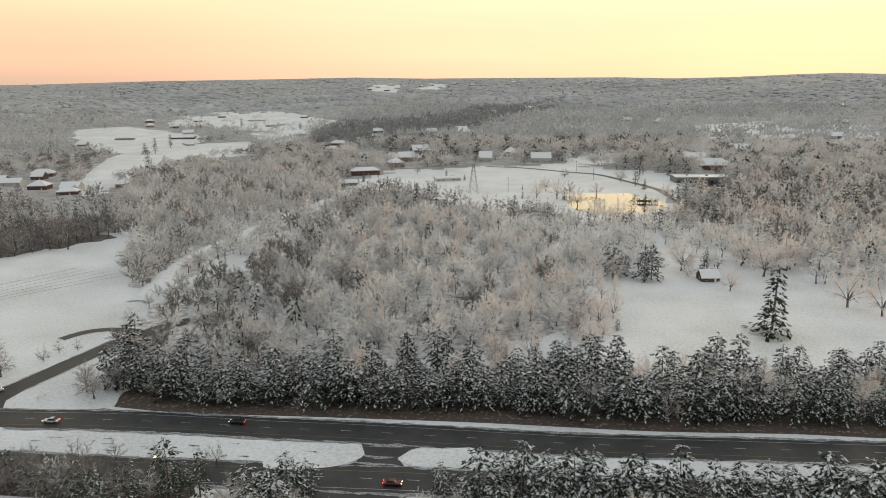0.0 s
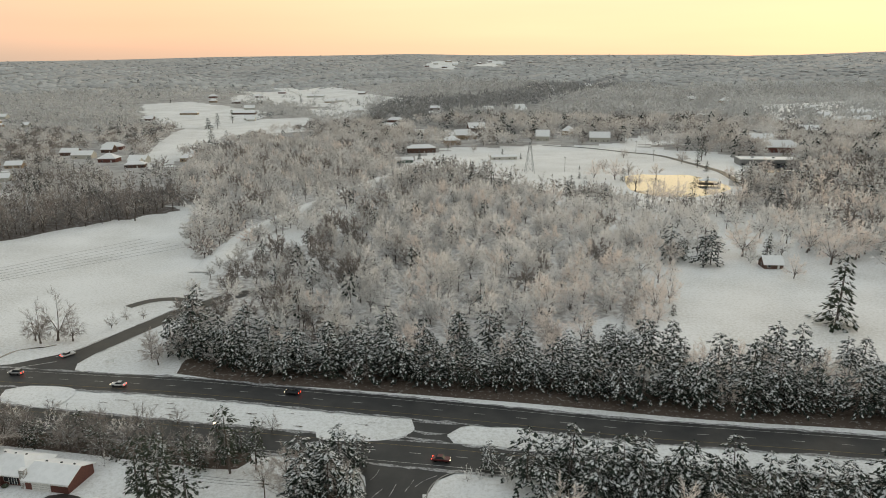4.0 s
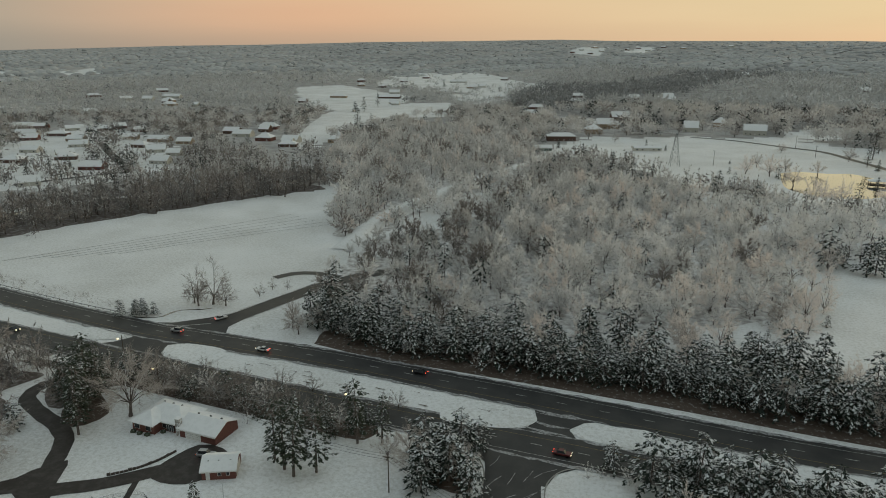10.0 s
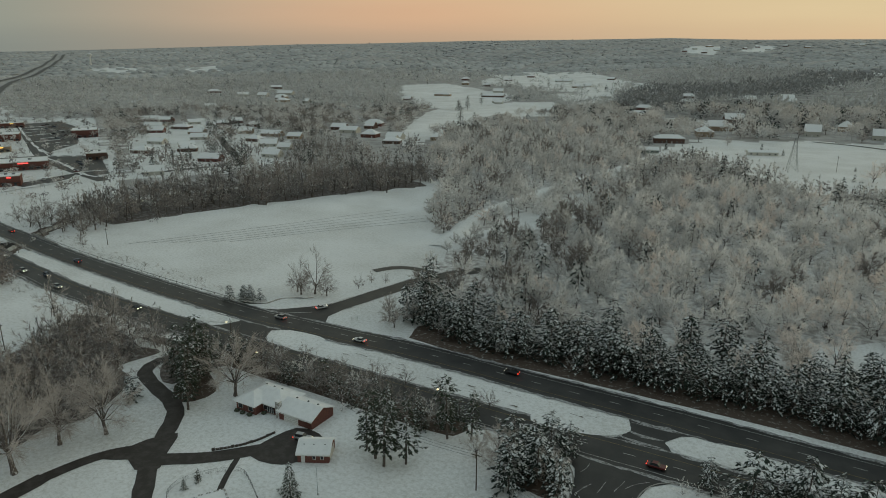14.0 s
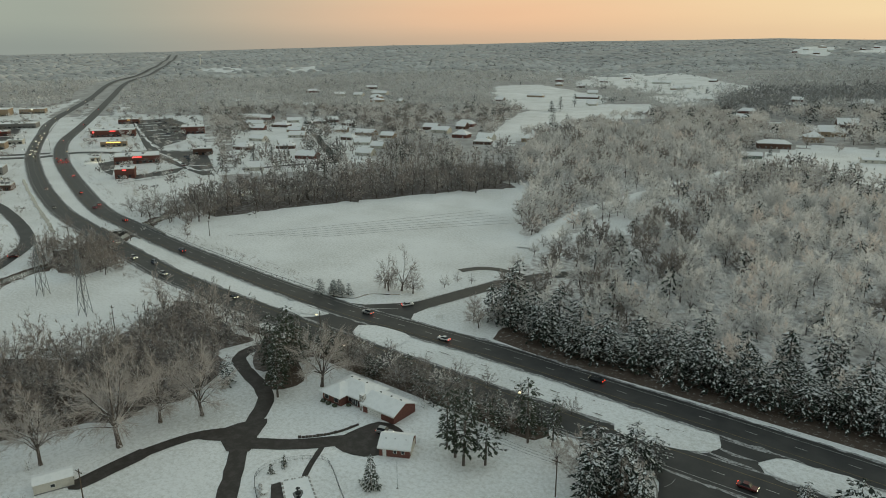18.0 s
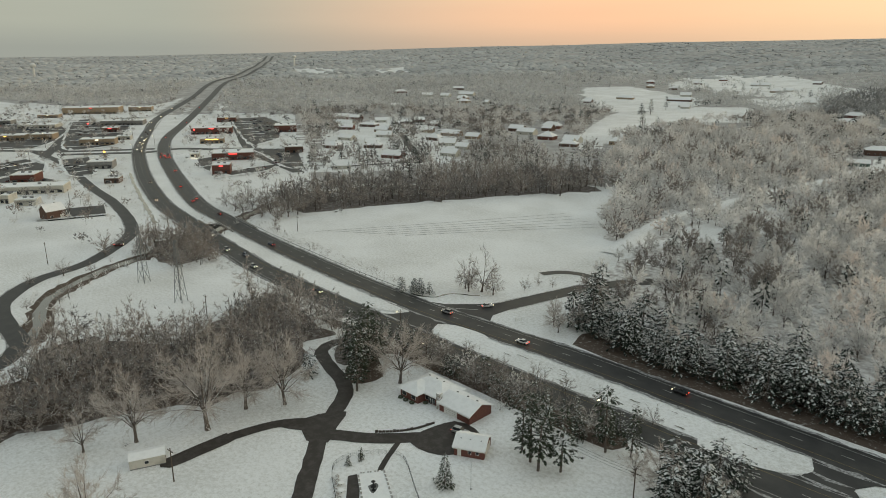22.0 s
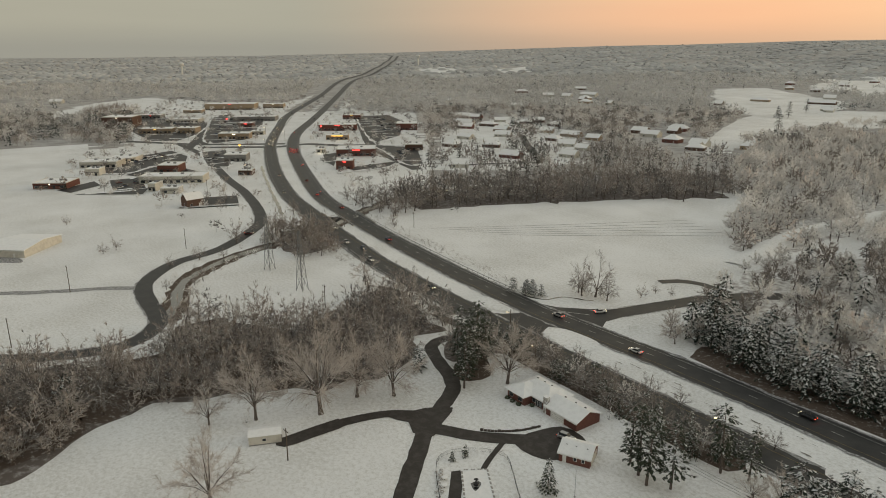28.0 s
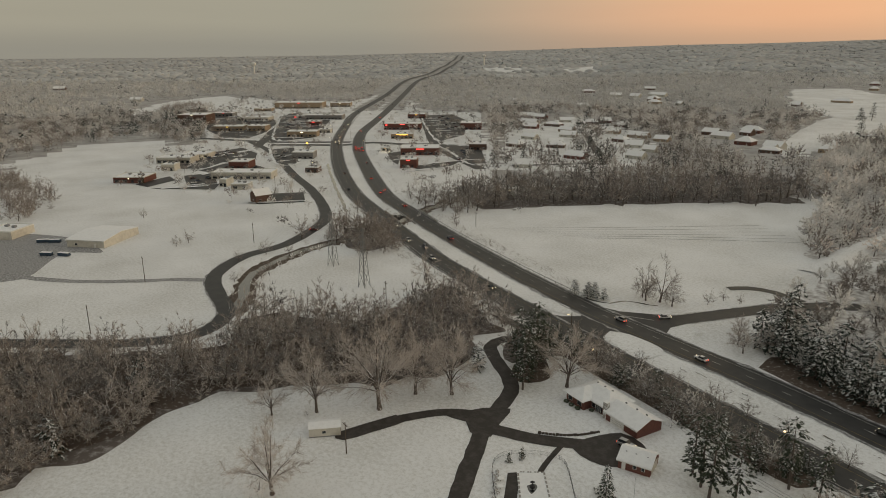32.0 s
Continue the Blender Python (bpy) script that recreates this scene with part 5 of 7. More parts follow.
# bare leaf litter under the conifers and in the thickets
for pts in ([(-104, 199), (-79, 194.3), (-41, 191.3), (11, 186.5), (57, 180.8), (96, 178.5), (140, 176), (140, 198), (96, 200), (57, 203), (11, 210), (-41, 214), (-79, 214), (-104, 212)], [(-232, 30), (-190, 38), (-192, 55), (-184, 70), (-172, 92), (-190, 100), (-215, 90), (-225, 60)], [(-180, 5), (-186, 35), (-215, 30), (-230, 0), (-200, -30)], [(-150, 150), (-152, 138), (-142, 131), (-138, 140)], [(-44, 134), (-33, 132), (-33, 142), (-42, 146)], [(-165, 170), (-139, 166), (-118, 163), (-100, 160.5), (-84, 158), (-64, 155.5), (-64, 147), (-84, 148), (-100, 150), (-118, 152), (-139, 154), (-158, 158)]):
    flat("leaf_litter", pts, 0.03, LITTER, "brown leaf litter with thin snow under the trees", "ground")
# tyre tracks that curve across the field
for o in range(6):
    strip("field_track", [(-292 + o * 9, 246 + o * 5), (-250 + o * 8, 305 + o * 2), (-205 + o * 7, 372 - o * 3)], 0.22, 0.22, 0.035, SLUSH, "faint tractor line across the snow field", step=12)
# water
strip("creek_bank", CREEK[1:], 5.0, 5.0, 0.018, LITTER, "brown weedy bank of the creek", wobble=0.9, step=3)["category"] = "bank"
strip("creek", CREEK[1:], 2.1, 2.1, 0.035, WATER, "dark narrow creek with snowy banks", wobble=0.4, step=4)["category"] = "creek"
flat("pond", [(110, 615), (126, 627), (148, 624), (167, 626), (181, 593), (184, 560), (164, 534), (142, 520), (118, 524), (104, 545), (105, 580)], 0.03, WATER, "still pond that mirrors the yellow sky", "pond")

# ---- guard rails and bridge ----


def guard_rail(line, off, label):
    l = spline(line, 4.0)
    nrm = sides(l)
    p = l + nrm * off
    thing = tagged(new("guard_rail"), label, "guard rail")
    v, f = [], []
    prof = [(0.05, 0.45), (0.0, 0.5), (0.05, 0.56), (0.0, 0.62), (0.05, 0.68), (0.09, 0.68), (0.09, 0.45)]
    n = len(prof)
    for i, (x, y) in enumerate(p):
        for d, z in prof:
            v.append((x + nrm[i, 0] * d, y + nrm[i, 1] * d, z + 0.1))
    for i in range(len(p) - 1):
        for k in range(n):
            f.append((i * n + k, i * n + (k + 1) % n, (i + 1) * n + (k + 1) % n, (i + 1) * n + k))
    part_np("rail", (v, f), STEEL, thing)
    bm = box(-0.08, 0.08, -0.08, 0.08, -0.2, 0.8)
    me = bpy.data.meshes.new("post")
    bm.to_mesh(me)
    bm.free()
    me.materials.append(WOODPOLE)
    for i in range(0, len(p), 1):
        o = new("post", me)
        o.location = (p[i][0] + nrm[i, 0] * 0.15, p[i][1] + nrm[i, 1] * 0.15, 0)
        o.parent = thing
    return thing


guard_rail([(-356, 231), (-304, 218), (-255, 208), (-220, 201.5), (-191, 197)], 7.4, "galvanised guard rail on wooden posts along the field")
guard_rail([(-374, 215), (-320, 200), (-288, 192), (-255, 184), (-230, 180)], -7.2, "galvanised guard rail on wooden posts above the creek")
bridge = tagged(new("bridge"), "concrete road bridge over the dark creek", "bridge")
for c, s in (((-341, 227), 1), ((-351, 208), -1)):
    for o in (6.7, -6.7):
        a = Vector((c[0] - 16, c[1] + 4.2 - 0.0, 0))
        bm = box(-17, 17, -0.25, 0.25, -0.3, 0.95, 0.04)
        ob = part("parapet", bm, CONCRETE, bridge)
        ob.matrix_basis = pose(c[0] + 0.27 * o, c[1] + 0.96 * o, 0, 0, 0, -15.5)
# thin near-black slab that paints the shade of the gap between the decks
ob = part("gap_shade", box(-9, 9, -3.2, 3.2, 0.0, 0.08), material("deep_shade_colour", (0.03, 0.027, 0.025), 0.9, noise_scale=1.0, amount=0.4), bridge, "dark slab standing for the shade between the two decks")
ob.matrix_basis = pose(-344.5, 217.0, 0, 0, 0, -15.5)

# ---- trees one by one ----


def tree_thing(name, arrays, mats, label, category="tree"):
    t = tagged(new(name), label, category)
    part_np("trunk", arrays[0], mats[0], t)
    part_np("crown", arrays[1], mats[1], t)
    if len(arrays) > 2:
        load = part_np("snow", arrays[2], mats[2], t)
        load["label"], load["kind"] = "snow lying on the boughs", "stuff"
    return t


stock = {}


def plant(kind, x, y, s=1.0, turn=None, group=""):
    """A tree of one of the kinds below, in a size of its own; kinds come in several shapes."""
    name, make, mats, label, shapes = KINDS[kind]
    k = random.randrange(shapes)
    m = pose(x, y, float(height(x, y)), random.uniform(-2, 2), random.uniform(-2, 2), random.uniform(0, 360) if turn is None else turn) @ Matrix.Diagonal((s * random.uniform(0.92, 1.1), s * random.uniform(0.92, 1.1), s, 1))
    if (kind, k) not in stock:
        t = tree_thing(name, make(k), mats, label)
        stock[kind, k] = t
        t.matrix_basis = m
    else:
        t = copy_thing(stock[kind, k], Matrix.Identity(4))
        t.matrix_basis = m
    if group:
        t["group"] = group
    return t


KINDS = {
    "row": ("snowy_pine", lambda k: pine(100 + k, 14, 4.5, 0.14, 13, 7, 1.1, 0.3, 0.4, 13, 0.72), (BARK, PINE, SNOW_LOAD), "bushy roadside pine with snow on hanging boughs", 6),
    "tall": ("tall_pine", lambda k: pine(120 + k, 20, 3.4, 0.22, 16, 6, 1.2, 0.12, 0.4, 9, 0.1), (BARK, CEDAR, SNOW_LOAD), "tall thin pine with dark needles and bare lower trunk", 4),
    "cedar": ("cedar", lambda k: pine(140 + k, 8, 2.0, 0.03, 12, 6, 0.9, 0.1, 0.6, 6, 0.25), (BARK, CEDAR, SNOW_LOAD), "dark cedar bush dusted with snow", 4),
    "spruce": ("spruce", lambda k: pine(160 + k, 12, 3.2, 0.02, 17, 8, 1.0, 0.3, 0.95, 7, 0.3), (BARK, CEDAR, SNOW_LOAD), "dense dark spruce with snow on its boughs", 2),
    "bare": ("bare_tree", lambda k: bare_tree(180 + k, 18, 1.0, 11, 11, 20, 0.034, 0.19, 0.016), (BARK, FROST_T), "wide leafless tree with frosted twigs", 5),
    "brown": ("bare_tree", lambda k: bare_tree(200 + k, 15, 0.75, 9, 8, 12, 0.036, 0.16), (BARK, FROST_D), "slender leafless brown tree", 4),
    "frosty": ("frosted_tree", lambda k: bare_tree(260 + k, 16, 1.0, 9, 10, 15, 0.06, 0.14, 0.017), (BARK, FROST_P), "large round leafless tree white with frost", 5),
    "grey": ("grey_tree", lambda k: bare_tree(280 + k, 16, 0.9, 8, 9, 12, 0.06, 0.14, 0.016), (BARK, FROST_G), "round leafless tree grey with thin frost", 3),
    "slim": ("slim_tree", lambda k: bare_tree(210 + k, 17, 0.62, 8, 9, 14, 0.03, 0.16), (BARK, FROST_D), "tall slim leafless tree beside the field", 3),
    "shrub": ("shrub", lambda k: bare_tree(220 + k, 4.5, 1.4, 9, 6, 9, 0.035, 0.04, 0.01), (BARK, FROST), "low leafless shrub white with frost", 4),
    "cone": ("clipped_conifer", lambda k: pine(240 + k, 3.2, 0.75, 0.02, 10, 7, 0.4, 0.05, 0.85, 7, 0.2), (BARK, CEDAR, SNOW_LOAD), "small clipped conical evergreen", 1),
}
# the snowy row along the highway
ROW = [(-113, 208), (-100, 202), (-79, 195.5), (-41, 192.5), (11, 188.5), (57, 182), (96, 180), (150, 177)]
row_l = spline(ROW, 1.0)
random.seed(3)
d = 0
while d < len(row_l) - 3:
    for k, off in enumerate((7, 13.5, 21, 29, 37)):
        i = min(len(row_l) - 1, max(0, int(d + random.uniform(-1.5, 1.5) + (k % 2) * 2.5)))
        if (k == 2 and random.random() < 0.3) or (k > 2 and (row_l[i][0] < -45 or random.random() < (0.25 if row_l[i][0] > 18 else 0.5))):
            continue
        kind = "row" if random.random() < (0.78 if k < 2 else 0.62) else random.choice(("shrub", "frosty", "cedar", "frosty") if row_l[i][0] > -50 else ("grey", "cedar", "grey"))
        s = {"row": random.uniform(0.72, 1.18) * (1.12 if row_l[i][0] < -80 else 1), "shrub": random.uniform(1.6, 2.4), "cedar": random.uniform(0.9, 1.3), "frosty": random.uniform(0.6, 0.85), "grey": random.uniform(0.6, 0.85)}[kind]
        plant(kind, row_l[i][0] + random.uniform(-1, 1), row_l[i][1] + off + random.uniform(-1.5, 1.5), s, group="trees along the highway")
    d += random.uniform(4.5, 5.6)
# the uneven south-east edge of the frosted wood
random.seed(14)
for x, y in spline([(-34, 216), (-28, 222), (10, 233), (50, 248), (68, 296), (78, 345), (74, 385)], 4.5):
    kind = random.choice(("frosty", "frosty", "bare", "shrub", "shrub", "cedar"))
    s = {"frosty": random.uniform(0.55, 1.0), "bare": random.uniform(0.5, 0.85), "shrub": random.uniform(0.7, 1.6), "cedar": random.uniform(0.5, 0.9)}[kind]
    plant(kind, x + random.uniform(-5, 9), y + random.uniform(-9, 5), s, group="trees at the wood's edge")
# the clump south of the highway
random.seed(4)
for x, y, s in [(0, 151.5, 0.5), (8, 146, 0.75), (14, 150, 0.6), (19, 144, 0.85), (25, 148, 0.75), (30, 142, 0.9), (35, 146, 0.8), (41, 140, 0.95), (45, 145, 0.8), (50, 139, 0.95), (55, 143, 0.8), (61, 138, 0.95), (66, 142, 0.75), (72, 137, 0.95), (77, 141, 0.8), (84, 136, 0.95), (90, 140, 0.8), (97, 136, 0.9), (104, 139, 0.8), (112, 135, 0.95), (22, 138, 0.8), (36, 135, 0.9), (52, 132, 0.9), (67, 131, 0.9), (82, 130, 0.9), (27, 144, 0.8), (33, 138, 0.9), (47, 137, 0.8), (58, 135, 0.9), (74, 133, 0.85), (92, 133, 0.9), (100, 131, 0.9), (16, 146, 0.7), (118, 138, 0.8)]:
    plant("row" if random.random() < 0.8 else "cedar", x + random.uniform(-1.5, 1.5), y + random.uniform(-1.5, 1), s * random.uniform(1.15, 1.5), group="pines south of the highway")
for k in range(30):
    x = random.uniform(6, 122)
    plant(random.choice(("row", "row", "row", "frosty", "cedar")), x, random.uniform(124, 145 - x * 0.05), random.uniform(0.75, 1.15), group="pines south of the highway")
for x, y in [(-6.5, 146), (-3.5, 147), (3, 146), (5, 143), (12, 141), (28, 137), (44, 135)]:
    plant("shrub", x, y, random.uniform(0.7, 1.3), group="pines south of the highway")
# round the brick house and along its drive
for x, y, s in [(-81.6, 132.2, 0.85), (-77.5, 129.5, 0.95), (-74, 127.5, 1.0), (-69.5, 130.5, 0.85), (-65, 145.1, 0.95), (-59, 147, 0.7)]:
    plant("tall", x, y, s, group="pines by the garage")
for x, y, s in [(-137.5, 128.5, 0.9), (-143, 136, 1.0), (-148, 142, 1.0), (-152, 139, 0.8), (-146, 146, 0.95), (-141, 132, 0.95), (-151, 147, 1.0), (-155, 143, 0.9), (-144, 140, 1.05), (-182.1, 9.7, 0.75), (-205.7, 36.2, 0.7), (-156, 126, 0.6)]:
    plant("tall" if s > 0.78 else "row", x, y, s, group="conifers along the drive")
for x, y, s in [(-42.5, 132.9, 0.8), (-38, 136, 0.85), (-31.7, 131, 0.75), (-38, 147.3, 0.8), (-43, 130.7, 0.7), (-45, 140, 0.9), (-40.5, 141.5, 0.8), (-34, 150, 0.6)]:
    plant("row", x, y, s * 1.2, group="cedars by the side street")
for x, y, s in [(-47, 138, 0.75), (-36, 139, 0.6), (-50, 143, 0.6), (-55, 140, 0.5)]:
    plant("bare", x, y, s)
for x, y, s in [(-162, 72.8, 1.0), (-152.8, 87.9, 1.25), (-154.3, 101.1, 0.95), (-147.8, 109.8, 1.0), (-131, 140.4, 0.95), (-133.9, 48, 0.9), (-168, 62, 0.6), (-164, 96, 0.8)]:
    plant("bare", x, y, s * 1.35, group="lawn trees")
plant("shrub", -162, 70, 0.8), plant("shrub", -97.5, 145.5, 1.0), plant("shrub", -131.5, 44.5, 1.7), plant("shrub", -137, 46, 1.5)
plant("spruce", -87.7, 108.5, 0.72), plant("cone", -111.5, 100.2, 0.85), plant("cone", -110.7, 103.9, 1.0)
# the hedge row between the house and the highway
random.seed(5)
hr = spline([(-160, 165), (-139, 161.5), (-118, 158), (-100, 156), (-84, 153.5), (-66, 152)], 1.0)
for i in range(0, len(hr) * 2, 3):
    i %= len(hr)
    kind = random.choice(("cedar", "brown", "shrub", "brown", "cedar", "cedar"))
    s = {"cedar": random.uniform(0.7, 1.25), "brown": random.uniform(0.6, 0.95), "shrub": random.uniform(1.0, 1.8)}[kind]
    plant(kind, hr[i][0] + random.uniform(-1, 1), hr[i][1] + random.uniform(-8, 4.5), s, group="hedge row by the highway")
for x, y in [(-128, 170.5), (-112, 168), (-100, 167), (-88, 165.5), (-76, 164), (-64, 163.5), (-61, 165)]:
    plant("brown", x, y, random.uniform(0.35, 0.55), group="hedge row by the highway")
# trees in and round the north field
for x, y, s in [(-164.8, 220.1, 1.15), (-160.2, 223.1, 1.35), (-154.3, 222.9, 0.85), (-168, 222, 0.9), (-146, 245, 0.4), (-140, 247, 0.35)]:
    plant("slim", x, y, s, group="field trees")
plant("brown", -147.2, 236.1, 0.5)
for x, y, s in [(-186.6, 201.8, 0.6), (-183, 206, 0.55), (-180.4, 203, 0.6), (-177.6, 205, 0.55), (-182, 208.6, 0.5), (-175, 206.5, 0.5)]:
    plant("row", x, y, s * 0.8, group="small pines by the field")
for x, y, s in [(-118, 210, 0.55), (-113, 205, 0.6), (-110, 213, 0.6), (-122, 218, 0.5)]:
    plant("bare", x, y, s)
# the open yard and the pond
for x, y, s in [(82, 605, 1.2), (99, 598, 1.4), (110, 560, 1.2), (38, 481, 1.3), (247, 795, 1.4), (200, 615, 0.8), (138, 618, 0.9), (109, 494, 1.3), (117, 503, 1.2), (127, 493, 1.3), (153, 492, 1.4), (166, 481, 1.4), (126, 355, 1.5), (63, 268, 1.15), (164, 342, 1.7), (162, 365, 1.5), (214, 383, 1.5), (178, 291, 1.5), (186, 279, 1.4), (137, 318, 0.9), (231, 435, 1.4), (238, 472, 1.4), (206, 454, 1.5), (262, 451, 1.4), (277, 433, 1.5), (217, 516, 1.4), (236, 630, 1.2), (181, 353, 1.5), (228, 363, 1.5), (165, 406, 1.4), (16, 270, 1.1), (21, 263, 1.2), (36, 276, 1.0), (30, 270, 1.05), (46, 269, 0.85), (-5, 262, 0.9), (-18, 245, 0.8), (200, 540, 1.1)]:
    plant("frosty", x, y, s, group="open-grown trees")
for x, y, s in [(131, 476, 1.1), (302, 501, 1.4), (317, 512, 1.4), (307, 524, 1.3), (316, 500, 1.4), (204, 719, 1.4), (244, 472, 1.5), (187, 670, 1.0), (-450, 1048, 1.4), (-436, 1049, 1.4), (-448, 1141, 1.3), (-352, 825, 1.5), (-334, 827, 1.1), (-466, 880, 1.4), (-455, 881, 1.4), (-460, 846, 1.3), (-550, 949, 1.2), (-393, 713, 0.9), (-414, 666, 0.75), (-724, 1497, 0.7), (-453, 1572, 1.0), (-308, 1508, 1.2), (-726, 1009, 0.9), (-733, 1306, 1.1)]:
    plant("tall" if (x + y) % 2 else "row", x, y, s * 0.9, group="lone pines in gardens")
for x, y, s in [(94, 347, 1.4), (137, 352, 1.4), (195, 506, 1.8), (439, 919, 1.9), (289, 896, 1.4), (195, 584, 1.2), (104, 589, 1.4), (69, 600, 0.75)]:
    plant("cedar", x, y, s, group="garden cedars")
for x, y, s in [(210, 300, 1.0), (215, 296, 1.2), (222, 292, 1.1), (206, 304, 0.9), (228, 300, 1.2), (216, 308, 1.3), (90, 214, 1.0), (150, 210, 1.3)]:
    plant("shrub", x, y, s * 1.2, group="yard shrubs")
for x, y, s in [(87, 345, 1.2), (101, 337, 1.1), (105, 338, 1.2)]:
    plant("row", x, y, s * 1.1, group="yard pines")
plant("cedar", 95.4, 352, 0.95), plant("spruce", 145.8, 372.1, 0.75), plant("spruce", 129, 258, 2.35)
for x, y, s in [(3, 725, 0.9), (22, 728, 0.5), (-84, 720, 0.8), (-45, 705, 0.6), (75, 655, 0.35), (190, 650, 0.8), (150, 460, 0.9), (165, 560, 0.8), (-560, 120, 0.5)]:
    plant("spruce", x, y, s)
for x, y, s in [(-320, 122, 0.7), (-350, 165, 0.8), (-362, 90, 0.55), (-365, 97, 0.6), (-440, 92, 0.5), (-318, 107, 0.5), (-335, 148, 0.8), (-440, 188, 0.7), (-452, 182, 0.7), (-376, 205, 0.8), (-385, 210, 0.7), (-345, 250, 0.9), (-352, 262, 0.9), (-335, 256, 0.8), (-330, 248, 0.7), (-366, 268, 1.0), (-372, 285, 1.0), (-318, 238, 0.5), (-308, 232, 0.5)]:
    plant("brown", x, y, s, group="trees by the creek and lane")
# the west edge of the north field
for x, y, s in [(-371, 248, 1.1), (-358, 245, 1.2), (-365, 257, 1.35), (-344, 248, 0.9), (-348, 258, 1.3), (-330, 250, 1.0), (-332, 259, 1.25), (-333, 267, 1.4), (-386, 268, 1.2), (-369, 272, 1.4), (-356, 274, 1.3), (-387, 253, 1.0)]:
    plant("brown", x, y, s, group="trees by the creek and lane")
# gardens beyond the meadow
random.seed(8)
for x, y, s in [(-60, 800, 0.9), (-50, 830, 0.8), (-110, 770, 0.8), (-20, 850, 0.9), (10, 860, 0.8), (40, 880, 0.9), (70, 930, 0.9), (110, 910, 0.8), (150, 905, 1.0), (-30, 780, 0.7), (100, 860, 0.7), (180, 700, 0.9), (220, 760, 1.0), (200, 800, 0.9), (250, 820, 1.0), (280, 860, 0.9), (230, 900, 1.0), (190, 870, 0.8), (300, 760, 0.9), (-90, 830, 1.0), (-70, 880, 0.9), (-40, 920, 1.0), (130, 740, 0.7), (95, 640, 0.9), (115, 625, 0.8)]:
    plant("bare", x, y, s, group="garden trees by the meadow")
# brush on the creek banks
random.seed(9)
bank = spline(CREEK[2:-1], 1.0)
bn = sides(bank)
for i in range(0, len(bank), 7):
    for o in (-6, 5.5):
        if random.random() < 0.75:
            kind = random.choice(("shrub", "shrub", "brown"))
            plant(kind, bank[i][0] + bn[i][0] * o + random.uniform(-2, 2), bank[i][1] + bn[i][1] * o + random.uniform(-2, 2), random.uniform(0.5, 1.1) if kind == "shrub" else random.uniform(0.35, 0.6), group="brush on the creek bank")

# low brown brush and weeds along the highway's verges
rv = np.random.default_rng(19)
brush = []
for line, lo, hi, x0, x1, n in ((LINE_A, 8.5, 17, -345, -188, 300), (LINE_B, -16, -8, -330, -232, 160), (LINE_B, -15, -8, -130, -66, 90), (LINE_A, 9, 16, -640, -345, 200), (LINE_B, -18, -9, -640, -380, 160)):
    l = spline(line, 1.5)
    nr = sides(l)
    ids = np.where((l[:, 0] > x0) & (l[:, 0] < x1))[0]
    k = rv.choice(ids, n)
    brush.append(l[k] + nr[k] * rv.uniform(lo, hi, n)[:, None])
brush = np.vstack(brush)
scatter("verge_brush", brush, BRUSH, [BARK, THICKET, FROST_D, FROST_T], "low brown brush and weeds on the verges", "brush", rv, 0.07, 0.24, tint=rv.choice(3, len(brush), p=[0.5, 0.3, 0.2]))
# ---- houses ----


def window(parent, x, y, z, w, h, face="y-"):
    """A window on a wall: frame, sill and pane."""
    f = part("window", box(-w / 2 - 0.08, w / 2 + 0.08, -0.06, 0.05, -h / 2 - 0.08, h / 2 + 0.08), WHITE, parent)
    turn = {"y-": 0, "x+": 90, "y+": 180, "x-": -90}[face]
    f.matrix_basis = pose(x, y, z, 0, 0, turn)
    part("pane", box(-w / 2, w / 2, -0.075, -0.03, -h / 2, h / 2), GLASS, f)
    return f


def door(parent, x, y, w, h, mat=None, face="y-"):
    d_ = part("door", box(-w / 2, w / 2, -0.08, 0.04, 0, h, 0.015), mat or WHITE, parent)
    d_.matrix_basis = pose(x, y, 0.05, 0, 0, {"y-": 0, "x+": 90, "y+": 180, "x-": -90}[face])
    return d_


def chimney(parent, x, y, z, w=0.9):
    c = part("chimney", box(x - w / 2, x + w / 2, y - w / 2, y + w / 2, 0, z, 0.03), STONE, parent)
    part("chimney_cap", box(x - w / 2 - 0.08, x + w / 2 + 0.08, y - w / 2 - 0.08, y + w / 2 + 0.08, z, z + 0.12), SNOW, c)


